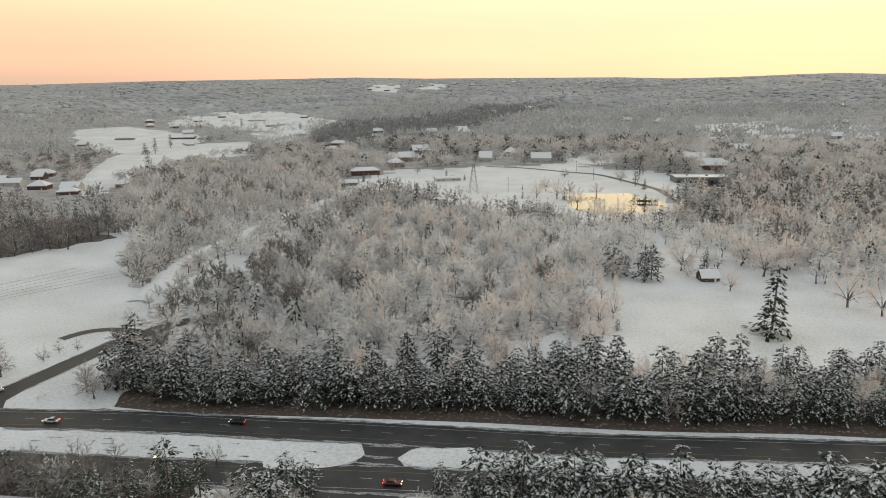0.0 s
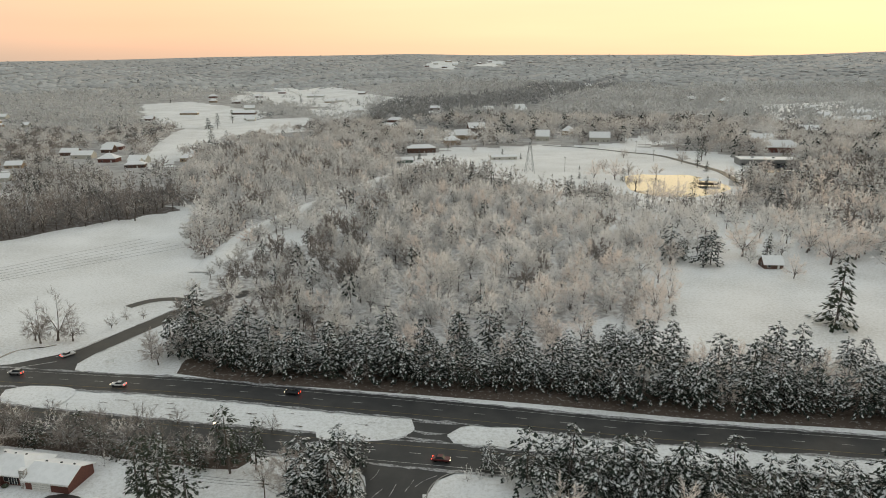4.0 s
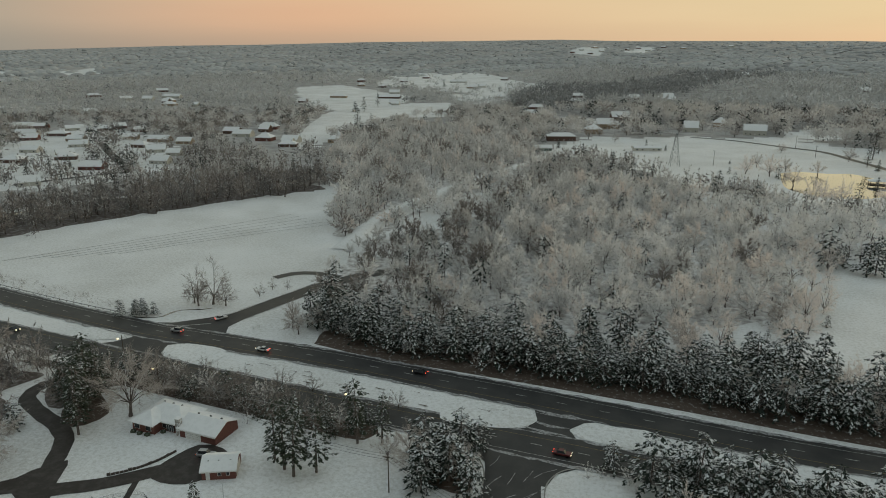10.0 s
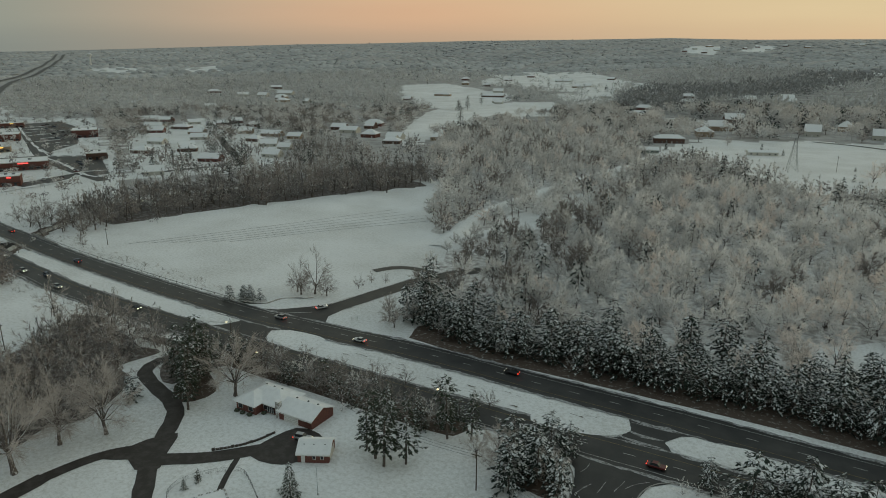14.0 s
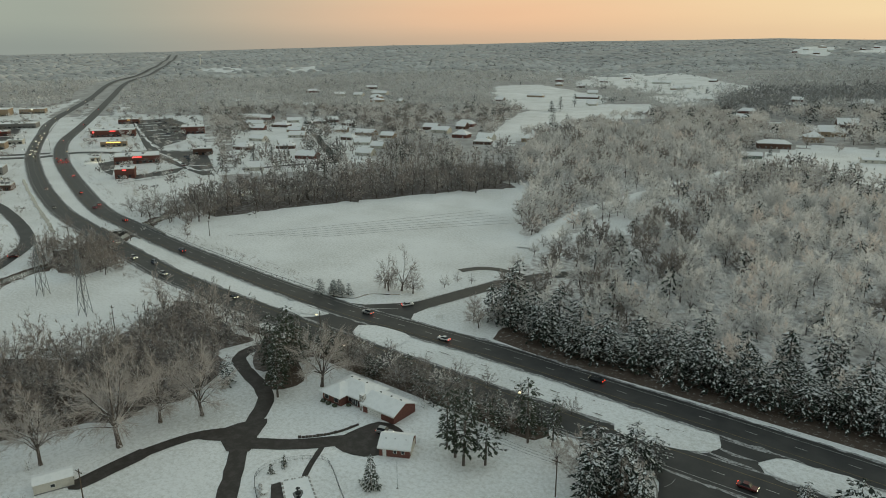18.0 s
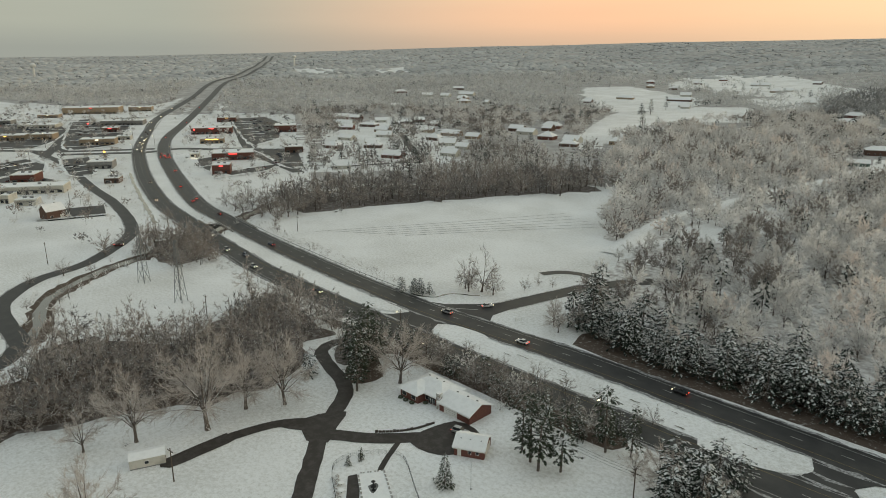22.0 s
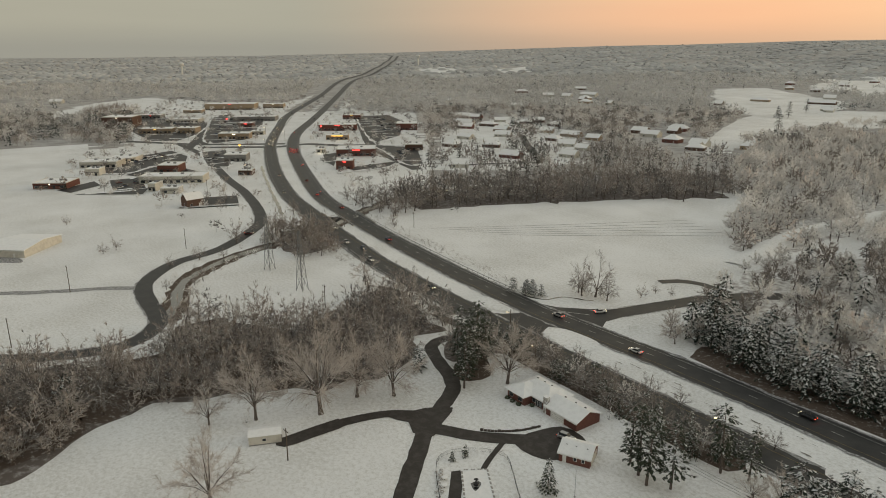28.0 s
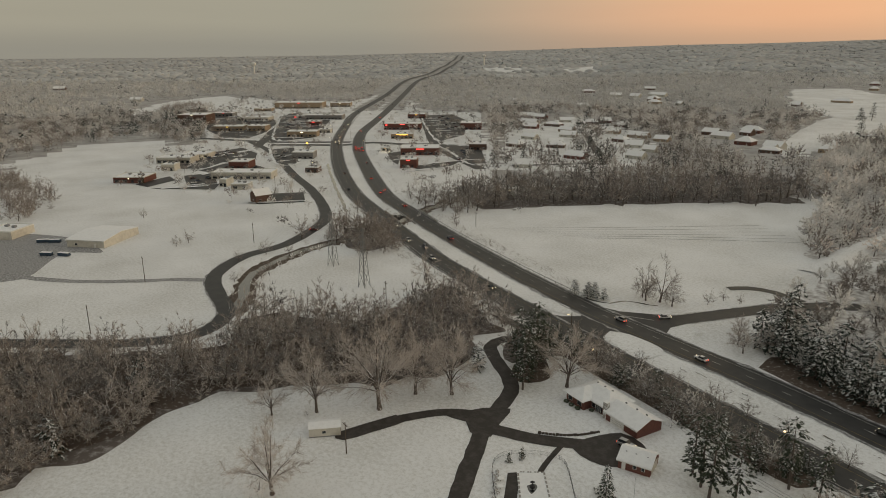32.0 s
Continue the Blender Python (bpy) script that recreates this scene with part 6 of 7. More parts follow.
def small_house(p, q, depth, wall=None, eave=2.8, rise=2.4, label="", roof="gable", plain=False):
    """A dwelling whose front runs from p to q."""
    w = math.hypot(q[0] - p[0], q[1] - p[1])
    t = tagged(new("house"), label or "single-storey brick house with a snow-covered roof", "house")
    t.matrix_basis = between(p, q)
    wall = wall or BRICK_D
    if roof == "gable":
        part("wall", walls_gable(-w / 2, w / 2, 0, depth, eave, rise), wall, t)
        part("roof", gable(-w / 2, w / 2, 0, depth, eave + 0.05, rise), SNOW, t, "snow-covered gable roof")
    else:
        part("wall", box(-w / 2, w / 2, 0, depth, -0.3, eave), wall, t)
        part("roof", hip(-w / 2, w / 2, 0, depth, eave, rise), SNOW, t, "snow-covered hipped roof")
    part("eave_board", box(-w / 2 - 0.5, w / 2 + 0.5, -0.52, -0.44, eave - 0.42, eave - 0.2), WHITE, t)
    n = max(2, int(w / (8 if plain else 4.5)))
    for i in range(n):
        x = -w / 2 + (i + 0.5) * w / n
        if i == n // 2:
            door(t, x, 0, 1.0, 2.05)
        else:
            window(t, x, 0, 1.5, 1.5, 1.1)
    if plain:
        return t
    window(t, w / 2, depth * 0.5, 1.5, 1.2, 1.1, "x+")
    window(t, -w / 2, depth * 0.5, 1.5, 1.2, 1.1, "x-")
    chimney(t, w * 0.2, depth * 0.55, eave + rise + 0.7)
    return t


def brick_home():
    """The long red brick house above the drive."""
    t = tagged(new("ranch_house"), "long red brick ranch house with snow on its roof", "house")
    t.matrix_basis = between((-125.3, 136.3), (-99.7, 133.7))
    part("wall", box(-12.9, 1.0, 1.2, 10.2, -0.3, 2.8), BRICK, t)
    part("wall", box(-12.9, -5.6, -1.6, 1.2, -0.3, 2.8), BRICK, t)
    part("wall", walls_gable(1.0, 12.9, 0.3, 9.3, 2.6, 1.9), BRICK, t)
    part("roof", hip(-12.9, 1.4, 1.2, 10.2, 2.8, 2.6), SNOW, t, "snow-covered hipped roof")
    r = part("roof", hip(-4.2, 4.2, -3.65, 3.65, 2.82, 2.3), SNOW, t, "snow-covered hipped roof")
    r.matrix_basis = pose(-9.25, 2.3, 0, 0, 0, 90)
    part("roof", gable(1.2, 12.9, 0.3, 9.3, 2.65, 1.9), SNOW, t, "snow-covered gable roof")
    part("gutter", box(-5.4, 1.0, 0.5, 0.6, 2.62, 2.8), WHITE, t)
    part("gutter", box(-13.5, -5.0, -2.3, -2.2, 2.62, 2.8), WHITE, t)
    part("gutter", box(1.0, 13.4, -0.3, -0.2, 2.25, 2.42), WHITE, t)
    chimney(t, 0.7, 0.9, 4.9, 1.3)
    for x, y, f in ((-11.3, -1.6, "y-"), (-7.4, -1.6, "y-"), (-4.4, 1.2, "y-"), (-12.9, 3.5, "x-"), (-12.9, 7.5, "x-"), (-9, 10.2, "y+"), (-3, 10.2, "y+"), (6, 9.3, "y+")):
        window(t, x, y, 1.5, 1.6, 1.3, f)
    part("bay_window", box(-3.4, -1.2, 0.75, 1.2, 0.5, 2.2, 0.04), GLASS, t)
    for k in range(4):
        part("mullion", box(-3.4 + k * 0.72, -3.34 + k * 0.72, 0.7, 0.75, 0.5, 2.2), WHITE, t)
    door(t, -0.3, 1.2, 1.0, 2.1)
    g = part("garage_door", box(3.2, 8.2, 0.2, 0.3, 0, 2.2), WHITE, t, "white sectional garage door")
    for k in range(3):
        part("panel_groove", box(3.2, 8.2, 0.185, 0.2, 0.5 + k * 0.55, 0.54 + k * 0.55), GREY, g)
    for x in (-9, -6, -3, 3.5, 7.5, 11):
        part("roof_vent", box(x - 0.2, x + 0.2, 6.4 if x < 1 else 5.3, 6.8 if x < 1 else 5.7, 4.5 if x < 1 else 3.9, 5.2 if x < 1 else 4.75), DARKMETAL, t)
    for x, y in ((-11.8, -2.6), (-9.5, -2.7), (-7.0, -2.6), (-4.2, 0.1)):
        bm = bmesh.new()
        bmesh.ops.create_icosphere(bm, subdivisions=2, radius=0.8)
        for v in bm.verts:
            v.co *= 1 + 0.25 * noise.noise(v.co * 2 + Vector((x, y, 0)))
            v.co.z *= 0.6
        b = new("clipped_bush", bpy.data.meshes.new("clipped_bush"))
        bm.to_mesh(b.data)
        bm.free()
        b.data.materials.append(CEDAR)
        tagged(b, "low clipped evergreen bush under snow", "bush", "foundation planting")
        b.matrix_basis = t.matrix_basis @ pose(x, y, 0.35)
    return t


brick_home()
garage = tagged(new("garage"), "small detached red brick garage with snowy roof", "garage")
garage.matrix_basis = between((-94.2, 120.0), (-86.7, 123.0))
part("wall", walls_gable(-3.9, 3.9, 0, 7.2, 2.5, 1.7), BRICK, garage)
part("roof", gable(-3.9, 3.9, 0, 7.2, 2.55, 1.7, 0.4), SNOW, garage, "snow-covered gable roof")
part("fascia", box(-4.3, 4.3, -0.44, -0.36, 2.15, 2.35), WHITE, garage)
door(garage, -2.5, 0, 0.95, 2.05)
window(garage, 0.2, 0, 1.5, 0.7, 0.9), window(garage, 2.2, 0, 1.5, 0.7, 0.9)
door(garage, 3.9, 3.6, 4.8, 2.1, CREAM, "x+")
for x in (-2.6, -0.2, 2.6):
    part("roof_vent", box(x - 0.18, x + 0.18, 2.1, 2.5, 3.4, 3.85), DARKMETAL, garage)
shed = tagged(new("shed"), "white metal shed at the end of the drive", "shed")
shed.matrix_basis = between((-150.9, 65.2), (-147.0, 72.6))
part("wall", walls_gable(-4.1, 4.1, 0, 4.6, 2.5, 0.7), CREAM, shed)
part("roof", gable(-4.1, 4.1, 0, 4.6, 2.52, 0.7, 0.15, 0.15), SNOW, shed)
window(shed, -0.2, 0, 1.4, 0.9, 0.7)
door(shed, 4.1, 2.3, 2.4, 2.1, GREY, "x+")
part("skirting", box(-4.1, 4.1, -0.05, 0.0, 0, 0.25), GREY, shed)

# ---- walls, garden and pool ----
wall = tagged(new("retaining_wall"), "low dark stone retaining wall beside the drive", "wall")
wl_ = spline([(-117, 115.2), (-112.8, 119), (-109.6, 123.5), (-107.6, 128.8)], 0.9)
for i in range(len(wl_) - 1):
    a, b = wl_[i], wl_[i + 1]
    o = part("stone", box(-0.43, 0.43, -0.22, 0.22, -0.1, 0.5 + 0.15 * (i % 5 == 0) + random.uniform(-0.05, 0.05), 0.05), DARK_STONE, wall)
    o.matrix_basis = between(a, b)
fence = tagged(new("garden_fence"), "thin dark metal fence round the garden pool", "fence")
fl = spline([(-98, 85), (-111, 94.5), (-114.2, 99), (-113.6, 103), (-110.6, 107.2), (-107.5, 109.6), (-102.8, 110.8), (-92, 103), (-84, 97)], 1.6)
for i in range(len(fl)):
    o = part("post", stick((0, 0, -0.1), (0, 0, 1.25), 0.035, 0.03, 5), DARKMETAL, fence)
    o.location = (*fl[i], 0)
    if i:
        for z in (0.25, 1.15):
            part("rail", stick((*fl[i - 1], z), (*fl[i], z), 0.022, 0.022, 4), DARKMETAL, fence)
        for k in range(1, 8):
            c = fl[i - 1] + (fl[i] - fl[i - 1]) * k / 8
            part("picket", stick((*c, 0.2), (*c, 1.15), 0.012, 0.012, 3), DARKMETAL, fence)
path_ = strip("garden_path", [(-109, 116), (-105.3, 106.5), (-102.6, 101.5)], 0.7, 0.7, 0.05, ASPHALT_D, "dark garden path to the pool", wobble=0.05, step=1.5)
path_["category"] = "path"
patio = flat("patio", [(-108.2, 97), (-106.6, 99.8), (-98, 90.6), (-96, 88), (-98.5, 87)], 0.04, ASPHALT_D, "dark wet patio beside the pool", "patio", round_=False)
pool = tagged(new("garden_pool"), "snow-covered rectangular garden pool with stone coping", "pool")
PC = [(-107, 99.2), (-103, 104), (-93.5, 97), (-97.5, 91.5)]
for i in range(4):
    a, b = np.array(PC[i]), np.array(PC[(i + 1) % 4])
    n = int(np.linalg.norm(b - a) / 0.55)
    for k in range(n):
        c, d2 = a + (b - a) * k / n, a + (b - a) * (k + 0.8) / n
        o = part("coping_stone", box(-0.22, 0.22, -0.24, 0.24, 0, 0.24, 0.04), STONE if (k + i) % 3 else SNOW, pool)
        o.matrix_basis = between(c, d2)
pm = bmesh.new()
pm.faces.new([pm.verts.new((x, y, 0.12)) for x, y in PC[::-1]])
part("snow_cover", pm, SNOW, pool)
fountain = tagged(new("fountain"), "small dark fountain in the middle of the pool", "fountain")
fountain.location = (-100.6, 98, 0.1)
for nm, z0, z1, r0, r1 in (("base", 0, 0.3, 0.7, 0.6), ("stem", 0.3, 1.0, 0.14, 0.12), ("bowl", 1.0, 1.2, 0.2, 0.55), ("finial", 1.2, 1.6, 0.1, 0.04)):
    part(nm, stick((0, 0, z0), (0, 0, z1), r0, r1, 12), DARKMETAL, fountain)
flat("melt_water", [(-101.6, 97.2), (-100, 96.2), (-98.6, 96), (-99.6, 98.6), (-101, 99.2)], 0.13, WATER, "melted dark patch round the fountain", "water")
for x, y in ((-106.8, 93.6), (-104.6, 91.6)):
    tb = tagged(new("garden_table"), "round garden table under a cap of snow", "table", "garden furniture")
    tb.location = (x, y, 0)
    part("tabletop", stick((0, 0, 0.68), (0, 0, 0.74), 0.75, 0.75, 16), WHITE, tb)
    part("snow_cap", stick((0, 0, 0.742), (0, 0, 0.86), 0.74, 0.6, 16), SNOW, tb)
    part("pedestal", stick((0, 0, 0), (0, 0, 0.68), 0.09, 0.06, 8), DARKMETAL, tb)
random.seed(12)
for i in range(26):
    a = i / 26
    x, y = -110 + 9 * a + random.uniform(-0.9, 0.9), 96.3 - 8.5 * a + random.uniform(-0.9, 0.9) - 1.2
    bm = bmesh.new()
    bmesh.ops.create_icosphere(bm, subdivisions=1, radius=random.uniform(0.3, 0.65))
    for v in bm.verts:
        v.co *= 1 + 0.3 * noise.noise(v.co * 3 + Vector((i, 0, 0)))
        v.co.z *= 0.65
    b = new("garden_rock", bpy.data.meshes.new("garden_rock"))
    bm.to_mesh(b.data)
    bm.free()
    b.data.materials.append(STONE)
    b.location = (x, y, 0.15)
    tagged(b, "rounded garden rock capped with snow", "rock", "garden rocks")

# ---- other dwellings ----
random.seed(21)
walls_ = [BRICK, BRICK_D, SIDING, TAN, BRICK_D, SIDING]
words = ["red brick", "brown brick", "pale sided", "tan", "brown brick", "pale sided"]


def dwellings(rows, eave, rise, d0, d1, plain):
    for i, (a, b, c, d2) in enumerate(rows):
        k = (i * 5 + len(rows)) % 6
        small_house((a, b), (c, d2), random.uniform(d0, d1), walls_[k], eave, random.uniform(*rise), f"{words[k]} suburban house with a snow-covered {'hipped' if i % 3 == 0 else 'gable'} roof", "hip" if i % 3 == 0 else "gable", plain)


dwellings(HOUSES_W, 3.3, (3.0, 4.2), 10, 13, False)
dwellings(HOUSES_N, 4.0, (3.6, 5.0), 11, 15, True)
dwellings(HOUSES_MID, 4.0, (3.6, 5.0), 11, 15, True)
dwellings(HOUSES_E, 5.8, (5.5, 7.5), 15, 20, False)
dwellings(HOUSES_FAR, 6.0, (4.0, 6.0), 14, 20, True)
small_house((-102, 768), (-72, 776), 13, BRICK_D, 5.4, 3.6, "large brown brick house with a snowy hipped roof", "hip")
small_house((-438, 163), (-438.6, 174), 9, BRICK_D, 5.2, 3.4, "two-storey dark brick house with a steep snowy roof")
t = small_house((-104, 687), (-87, 692), 8, GREENISH, 3.2, 2.6, "green shed beside the snowy meadow")
t = small_house((-8, 715), (18, 722), 9, CREAM, 3.2, 1.6, "long cream farm shed in the snow")
t = small_house((129, 333), (138, 333), 8, BRICK_D, 2.4, 3.2, "small cabin with a steep snow-covered roof")
gz = tagged(new("pond_hut"), "dark open hut on posts beside the pond", "hut")
gz.matrix_basis = between((165, 577), (181, 576))
part("roof", hip(-8, 8, 0, 8, 3.0, 1.6, 0.5), SNOW, gz)
part("deck", box(-8, 8, 0, 8, 0, 0.4), WOODPOLE, gz)
for x in (-7.6, -2.5, 2.5, 7.6):
    for y in (0.4, 7.6):
        part("post", box(x - 0.15, x + 0.15, y - 0.15, y + 0.15, 0.4, 3.0), WOODPOLE, gz)

# ---- shops and sheds ----


def shop(p, q, depth, h, wall, label, sign=None, signw=0.25, canopy=False, windows=True):
    """A flat-roofed building: walls, parapet, snowy roof, shop windows, doors and sign."""
    w = math.hypot(q[0] - p[0], q[1] - p[1])
    t = tagged(new("shop"), label, "shop")
    t.matrix_basis = between(p, q)
    part("wall", box(-w / 2, w / 2, 0, depth, -0.3, h), wall, t)
    part("roof", box(-w / 2 + 0.35, w / 2 - 0.35, 0.35, depth - 0.35, h, h + 0.12), SNOW, t, "snow on the flat roof")
    for a in ((-w / 2 - 0.05, w / 2 + 0.05, -0.05, 0.3), (-w / 2 - 0.05, w / 2 + 0.05, depth - 0.3, depth + 0.05), (-w / 2 - 0.05, -w / 2 + 0.3, 0.3, depth - 0.3), (w / 2 - 0.3, w / 2 + 0.05, 0.3, depth - 0.3)):
        part("parapet", box(*a, h - 0.1, h + 0.5), WHITE, t)
    part("rooftop_unit", box(w * 0.1, w * 0.1 + 2, depth * 0.5, depth * 0.5 + 2, h + 0.12, h + 1.3, 0.05), STEEL, t)
    part("rooftop_unit", box(-w * 0.25, -w * 0.25 + 2, depth * 0.6, depth * 0.6 + 2, h + 0.12, h + 1.2, 0.05), STEEL, t)
    if windows:
        n = max(2, int(w / 5))
        for i in range(n):
            x = -w / 2 + (i + 0.5) * w / n
            if i == n // 2:
                door(t, x, 0, 1.8, 2.3, GLASS)
            else:
                window(t, x, 0, 1.5, min(3.2, w / n * 0.7), 1.7)
        part("awning", box(-w * 0.46, w * 0.46, -1.0, 0, 2.75, 2.95), DARKMETAL, t)
    if sign:
        part("sign", box(-w * signw * 0.33, w * signw * 0.33, -0.25, -0.06, h - 1.2, h - 0.45), sign, t, "lit sign board")
    if canopy:
        c = part("canopy", box(-w / 2, w / 2, -9, -3, 4.3, 5.0), WHITE, t, "white canopy with lights under it")
        part("canopy_snow", box(-w / 2 + 0.2, w / 2 - 0.2, -8.8, -3.2, 5.0, 5.12), SNOW, c)
        part("canopy_light", box(-w / 2 + 1, w / 2 - 1, -8.2, -3.8, 4.22, 4.3), SIGN_W, c)
        for x in (-w * 0.35, w * 0.35):
            part("column", box(x - 0.2, x + 0.2, -6.2, -5.8, 0, 4.3), WHITE, t)
    return t


SHOPS = [
    ((-1153, 476), (-1103, 541), 28, 9.5, TAN, "long tan supermarket with a lit sign", SIGN_R, 0.08, False),
    ((-1123, 567), (-1102, 595), 20, 6.8, TAN, "low tan row of shops", SIGN_W, 0.1, False),
    ((-986, 266), (-962, 297), 26, 12.5, BRICK_D, "tall dark brick store", SIGN_W, 0.1, False),
    ((-997, 353), (-968, 388), 22, 4.0, SIDING, "low store with a wide snowy roof", None, 0, False),
    ((-860, 316), (-845, 334), 16, 5.6, TAN, "tan restaurant beside the lot", None, 0, False),
    ((-888, 280), (-864, 312), 16, 5.0, TAN, "low tan diner with lit windows", SIGN_Y, 0.1, False),
    ((-950, 438), (-916, 480), 20, 5.6, GREY, "grey row of shops", None, 0, False),
    ((-869, 402), (-858, 416), 12, 5.1, BRICK, "brick shop with a glowing red sign", SIGN_R, 0.3, False),
    ((-767, 329), (-746, 357), 14, 5.8, TAN, "tan restaurant with a lit front", SIGN_W, 0.15, False),
    ((-781, 376), (-772, 388), 10, 4.0, SIDING, "small pale office with a snowy roof", None, 0, False),
    ((-675, 184), (-660, 203), 14, 3.7, CREAM, "fuel station with a lit canopy", SIGN_Y, 0.3, True),
    ((-655, 154), (-636, 179), 16, 4.6, SIDING, "pale garage workshop beside the lot", None, 0, False),
    ((-611, 147), (-604, 156), 9, 4.8, CREAM, "plain white block building", None, 0, False),
    ((-585, 196), (-574, 209), 14, 5.7, BRICK, "red brick restaurant with snowy roof", None, 0, False),
    ((-545, 168), (-516, 206), 14, 4.8, SIDING, "long pale warehouse beside the street", None, 0, False),
    ((-511, 163), (-507, 167), 9, 4.9, CREAM, "small white block building", None, 0, False),
    ((-605, 263), (-593, 279), 14, 5.6, GREY, "grey store by the crossing", None, 0, False),
    ((-529, 241), (-522, 249), 9, 3.6, BRICK_D, "small dark brick shop", None, 0, False),
    ((-575, 102), (-560, 121), 16, 4.0, BRICK, "low brick store with a snowy roof", SIGN_W, 0.05, False),
    ((-763, 459), (-734, 496), 18, 6.8, BRICK, "long brick store with a red sign", SIGN_R, 0.2, False),
    ((-678, 417), (-663, 437), 12, 4.9, TAN, "restaurant under warm yellow lights", SIGN_Y, 0.8, False),
    ((-870, 565), (-854, 585), 14, 5.6, BRICK, "brick restaurant with a lit sign", SIGN_Y, 0.2, False),
    ((-563, 357), (-541, 387), 20, 6.1, BRICK, "red brick store with a glowing red sign", SIGN_R, 0.3, False),
    ((-500, 316), (-491, 327), 12, 6.8, BRICK, "two-storey red brick store", SIGN_R, 0.3, False),
    ((-703, 536), (-686, 556), 22, 7.5, BRICK, "brick drive-through shop with snowy roof", None, 0, False),
    ((-551, 431), (-540, 445), 18, 5.4, BRICK_D, "dark brick bank building", None, 0, False),
    ((-598, 356), (-593, 363), 8, 3.6, CREAM, "fuel kiosk with a lit canopy", SIGN_Y, 0.3, True),
    ((-495, 166), (-487, 176), 8, 3.6, SIDING, "low pale garden store", None, 0, False),
    ((-1125, 428), (-1108, 450), 18, 4.6, TAN, "low tan shop in the shopping street", SIGN_W, 0.1, False),
    ((-1089, 350), (-1071, 372), 16, 4.4, GREY, "low grey shop in the shopping street", SIGN_R, 0.1, False),
]
for p, q_, dep, hh_, wl_m, lab, sg_, sw, can in SHOPS:
    shop(p, q_, dep * 1.35, hh_ * 1.1, wl_m, lab, sg_, sw, can)
shop((232, 687), (286, 683), 24, 6, GREY, "long grey commercial building with lit windows", None)
shop((303, 930), (345, 944), 20, 5, SIDING, "pale building beyond the lane")
small_house((-396, 44), (-380.5, 59), 30, CREAM, 3.8, 1.6, "cream metal warehouse with a low snowy gable roof", plain=True)
shop((-440, 10), (-428.8, 22), 18, 4.2, CREAM, "cream metal storage shed", windows=False)
SKIP_BLUE = material("blue_skip_paint", (0.05, 0.08, 0.12), 0.6, noise_scale=1.0, amount=0.4)
for x, y, s in ((-378, 40, 0), (-384, 33, 8), (-409, 40, 20), (-413, 35, 25)):
    sk = tagged(new("skip"), "blue steel waste skip in the slushy yard", "skip", "waste skips")
    sk.matrix_basis = pose(x, y, 0, 0, 0, 40 + s)
    part("body", box(-3, 3, -1.1, 1.1, 0.15, 1.7, 0.08), SKIP_BLUE, sk)
    part("snow", box(-2.9, 2.9, -1.0, 1.0, 1.7, 1.82), SNOW, sk)

# ---- poles, pylons, towers ----


def utility_pole(x, y, h=11, lamp=False, label="weathered wooden utility pole"):
    t = tagged(new("utility_pole"), label, "pole", "utility poles")
    t.location = (x, y, float(height(x, y)))
    part("post", stick((0, 0, -0.3), (0, 0, h), 0.17, 0.11, 8), WOODPOLE, t)
    if lamp:
        part("arm", stick((0, 0, h - 1), (0, -1.6, h - 0.6), 0.05, 0.04, 6), STEEL, t)
        part("lamp", box(-0.2, 0.2, -2.0, -1.5, h - 0.72, h - 0.55), LAMP, t, "glowing street lamp")
    else:
        part("crossarm", box(-1.2, 1.2, -0.06, 0.06, h - 0.9, h - 0.75), WOODPOLE, t)
        for k in (-1.1, 0.4, 1.1):
            part("insulator", stick((k, 0, h - 0.75), (k, 0, h - 0.5), 0.05, 0.03, 6), STEEL, t)
    return t


for x, y, h in [(-310.6, 62.3, 12), (-138.6, 69.7, 9), (-217, 84, 10), (-262, 32, 11), (-223, 133, 10), (-344, 125, 11), (60, 640, 14), (151, 785, 13), (155, 713, 12), (-50, 128, 10), (-470, 190, 11), (-560, 232, 11), (-640, 330, 11), (-300, 240, 9)]:
    utility_pole(x, y, h)
for x, y, h in [(-131, 153, 10), (-72, 156, 9), (-156, 168, 10), (-655, 330, 11), (-705, 380, 11), (-610, 345, 11), (-520, 245, 10), (-780, 300, 10), (-770, 390, 10), (-620, 215, 9), (-690, 250, 9), (-640, 440, 9), (-830, 320, 10), (-950, 420, 10)]:
    utility_pole(x, y, h, True, "street lamp on a pole, glowing")


flag = tagged(new("flag_pole"), "thin bare steel flag pole on the lawn", "pole")
flag.location = (-82.3, 111.5, 0)
part("post", stick((0, 0, 0), (0, 0, 7.0), 0.06, 0.03, 6), STEEL, flag)
part("foot", stick((0, 0, 0), (0, 0, 0.2), 0.25, 0.2, 8), CONCRETE, flag)


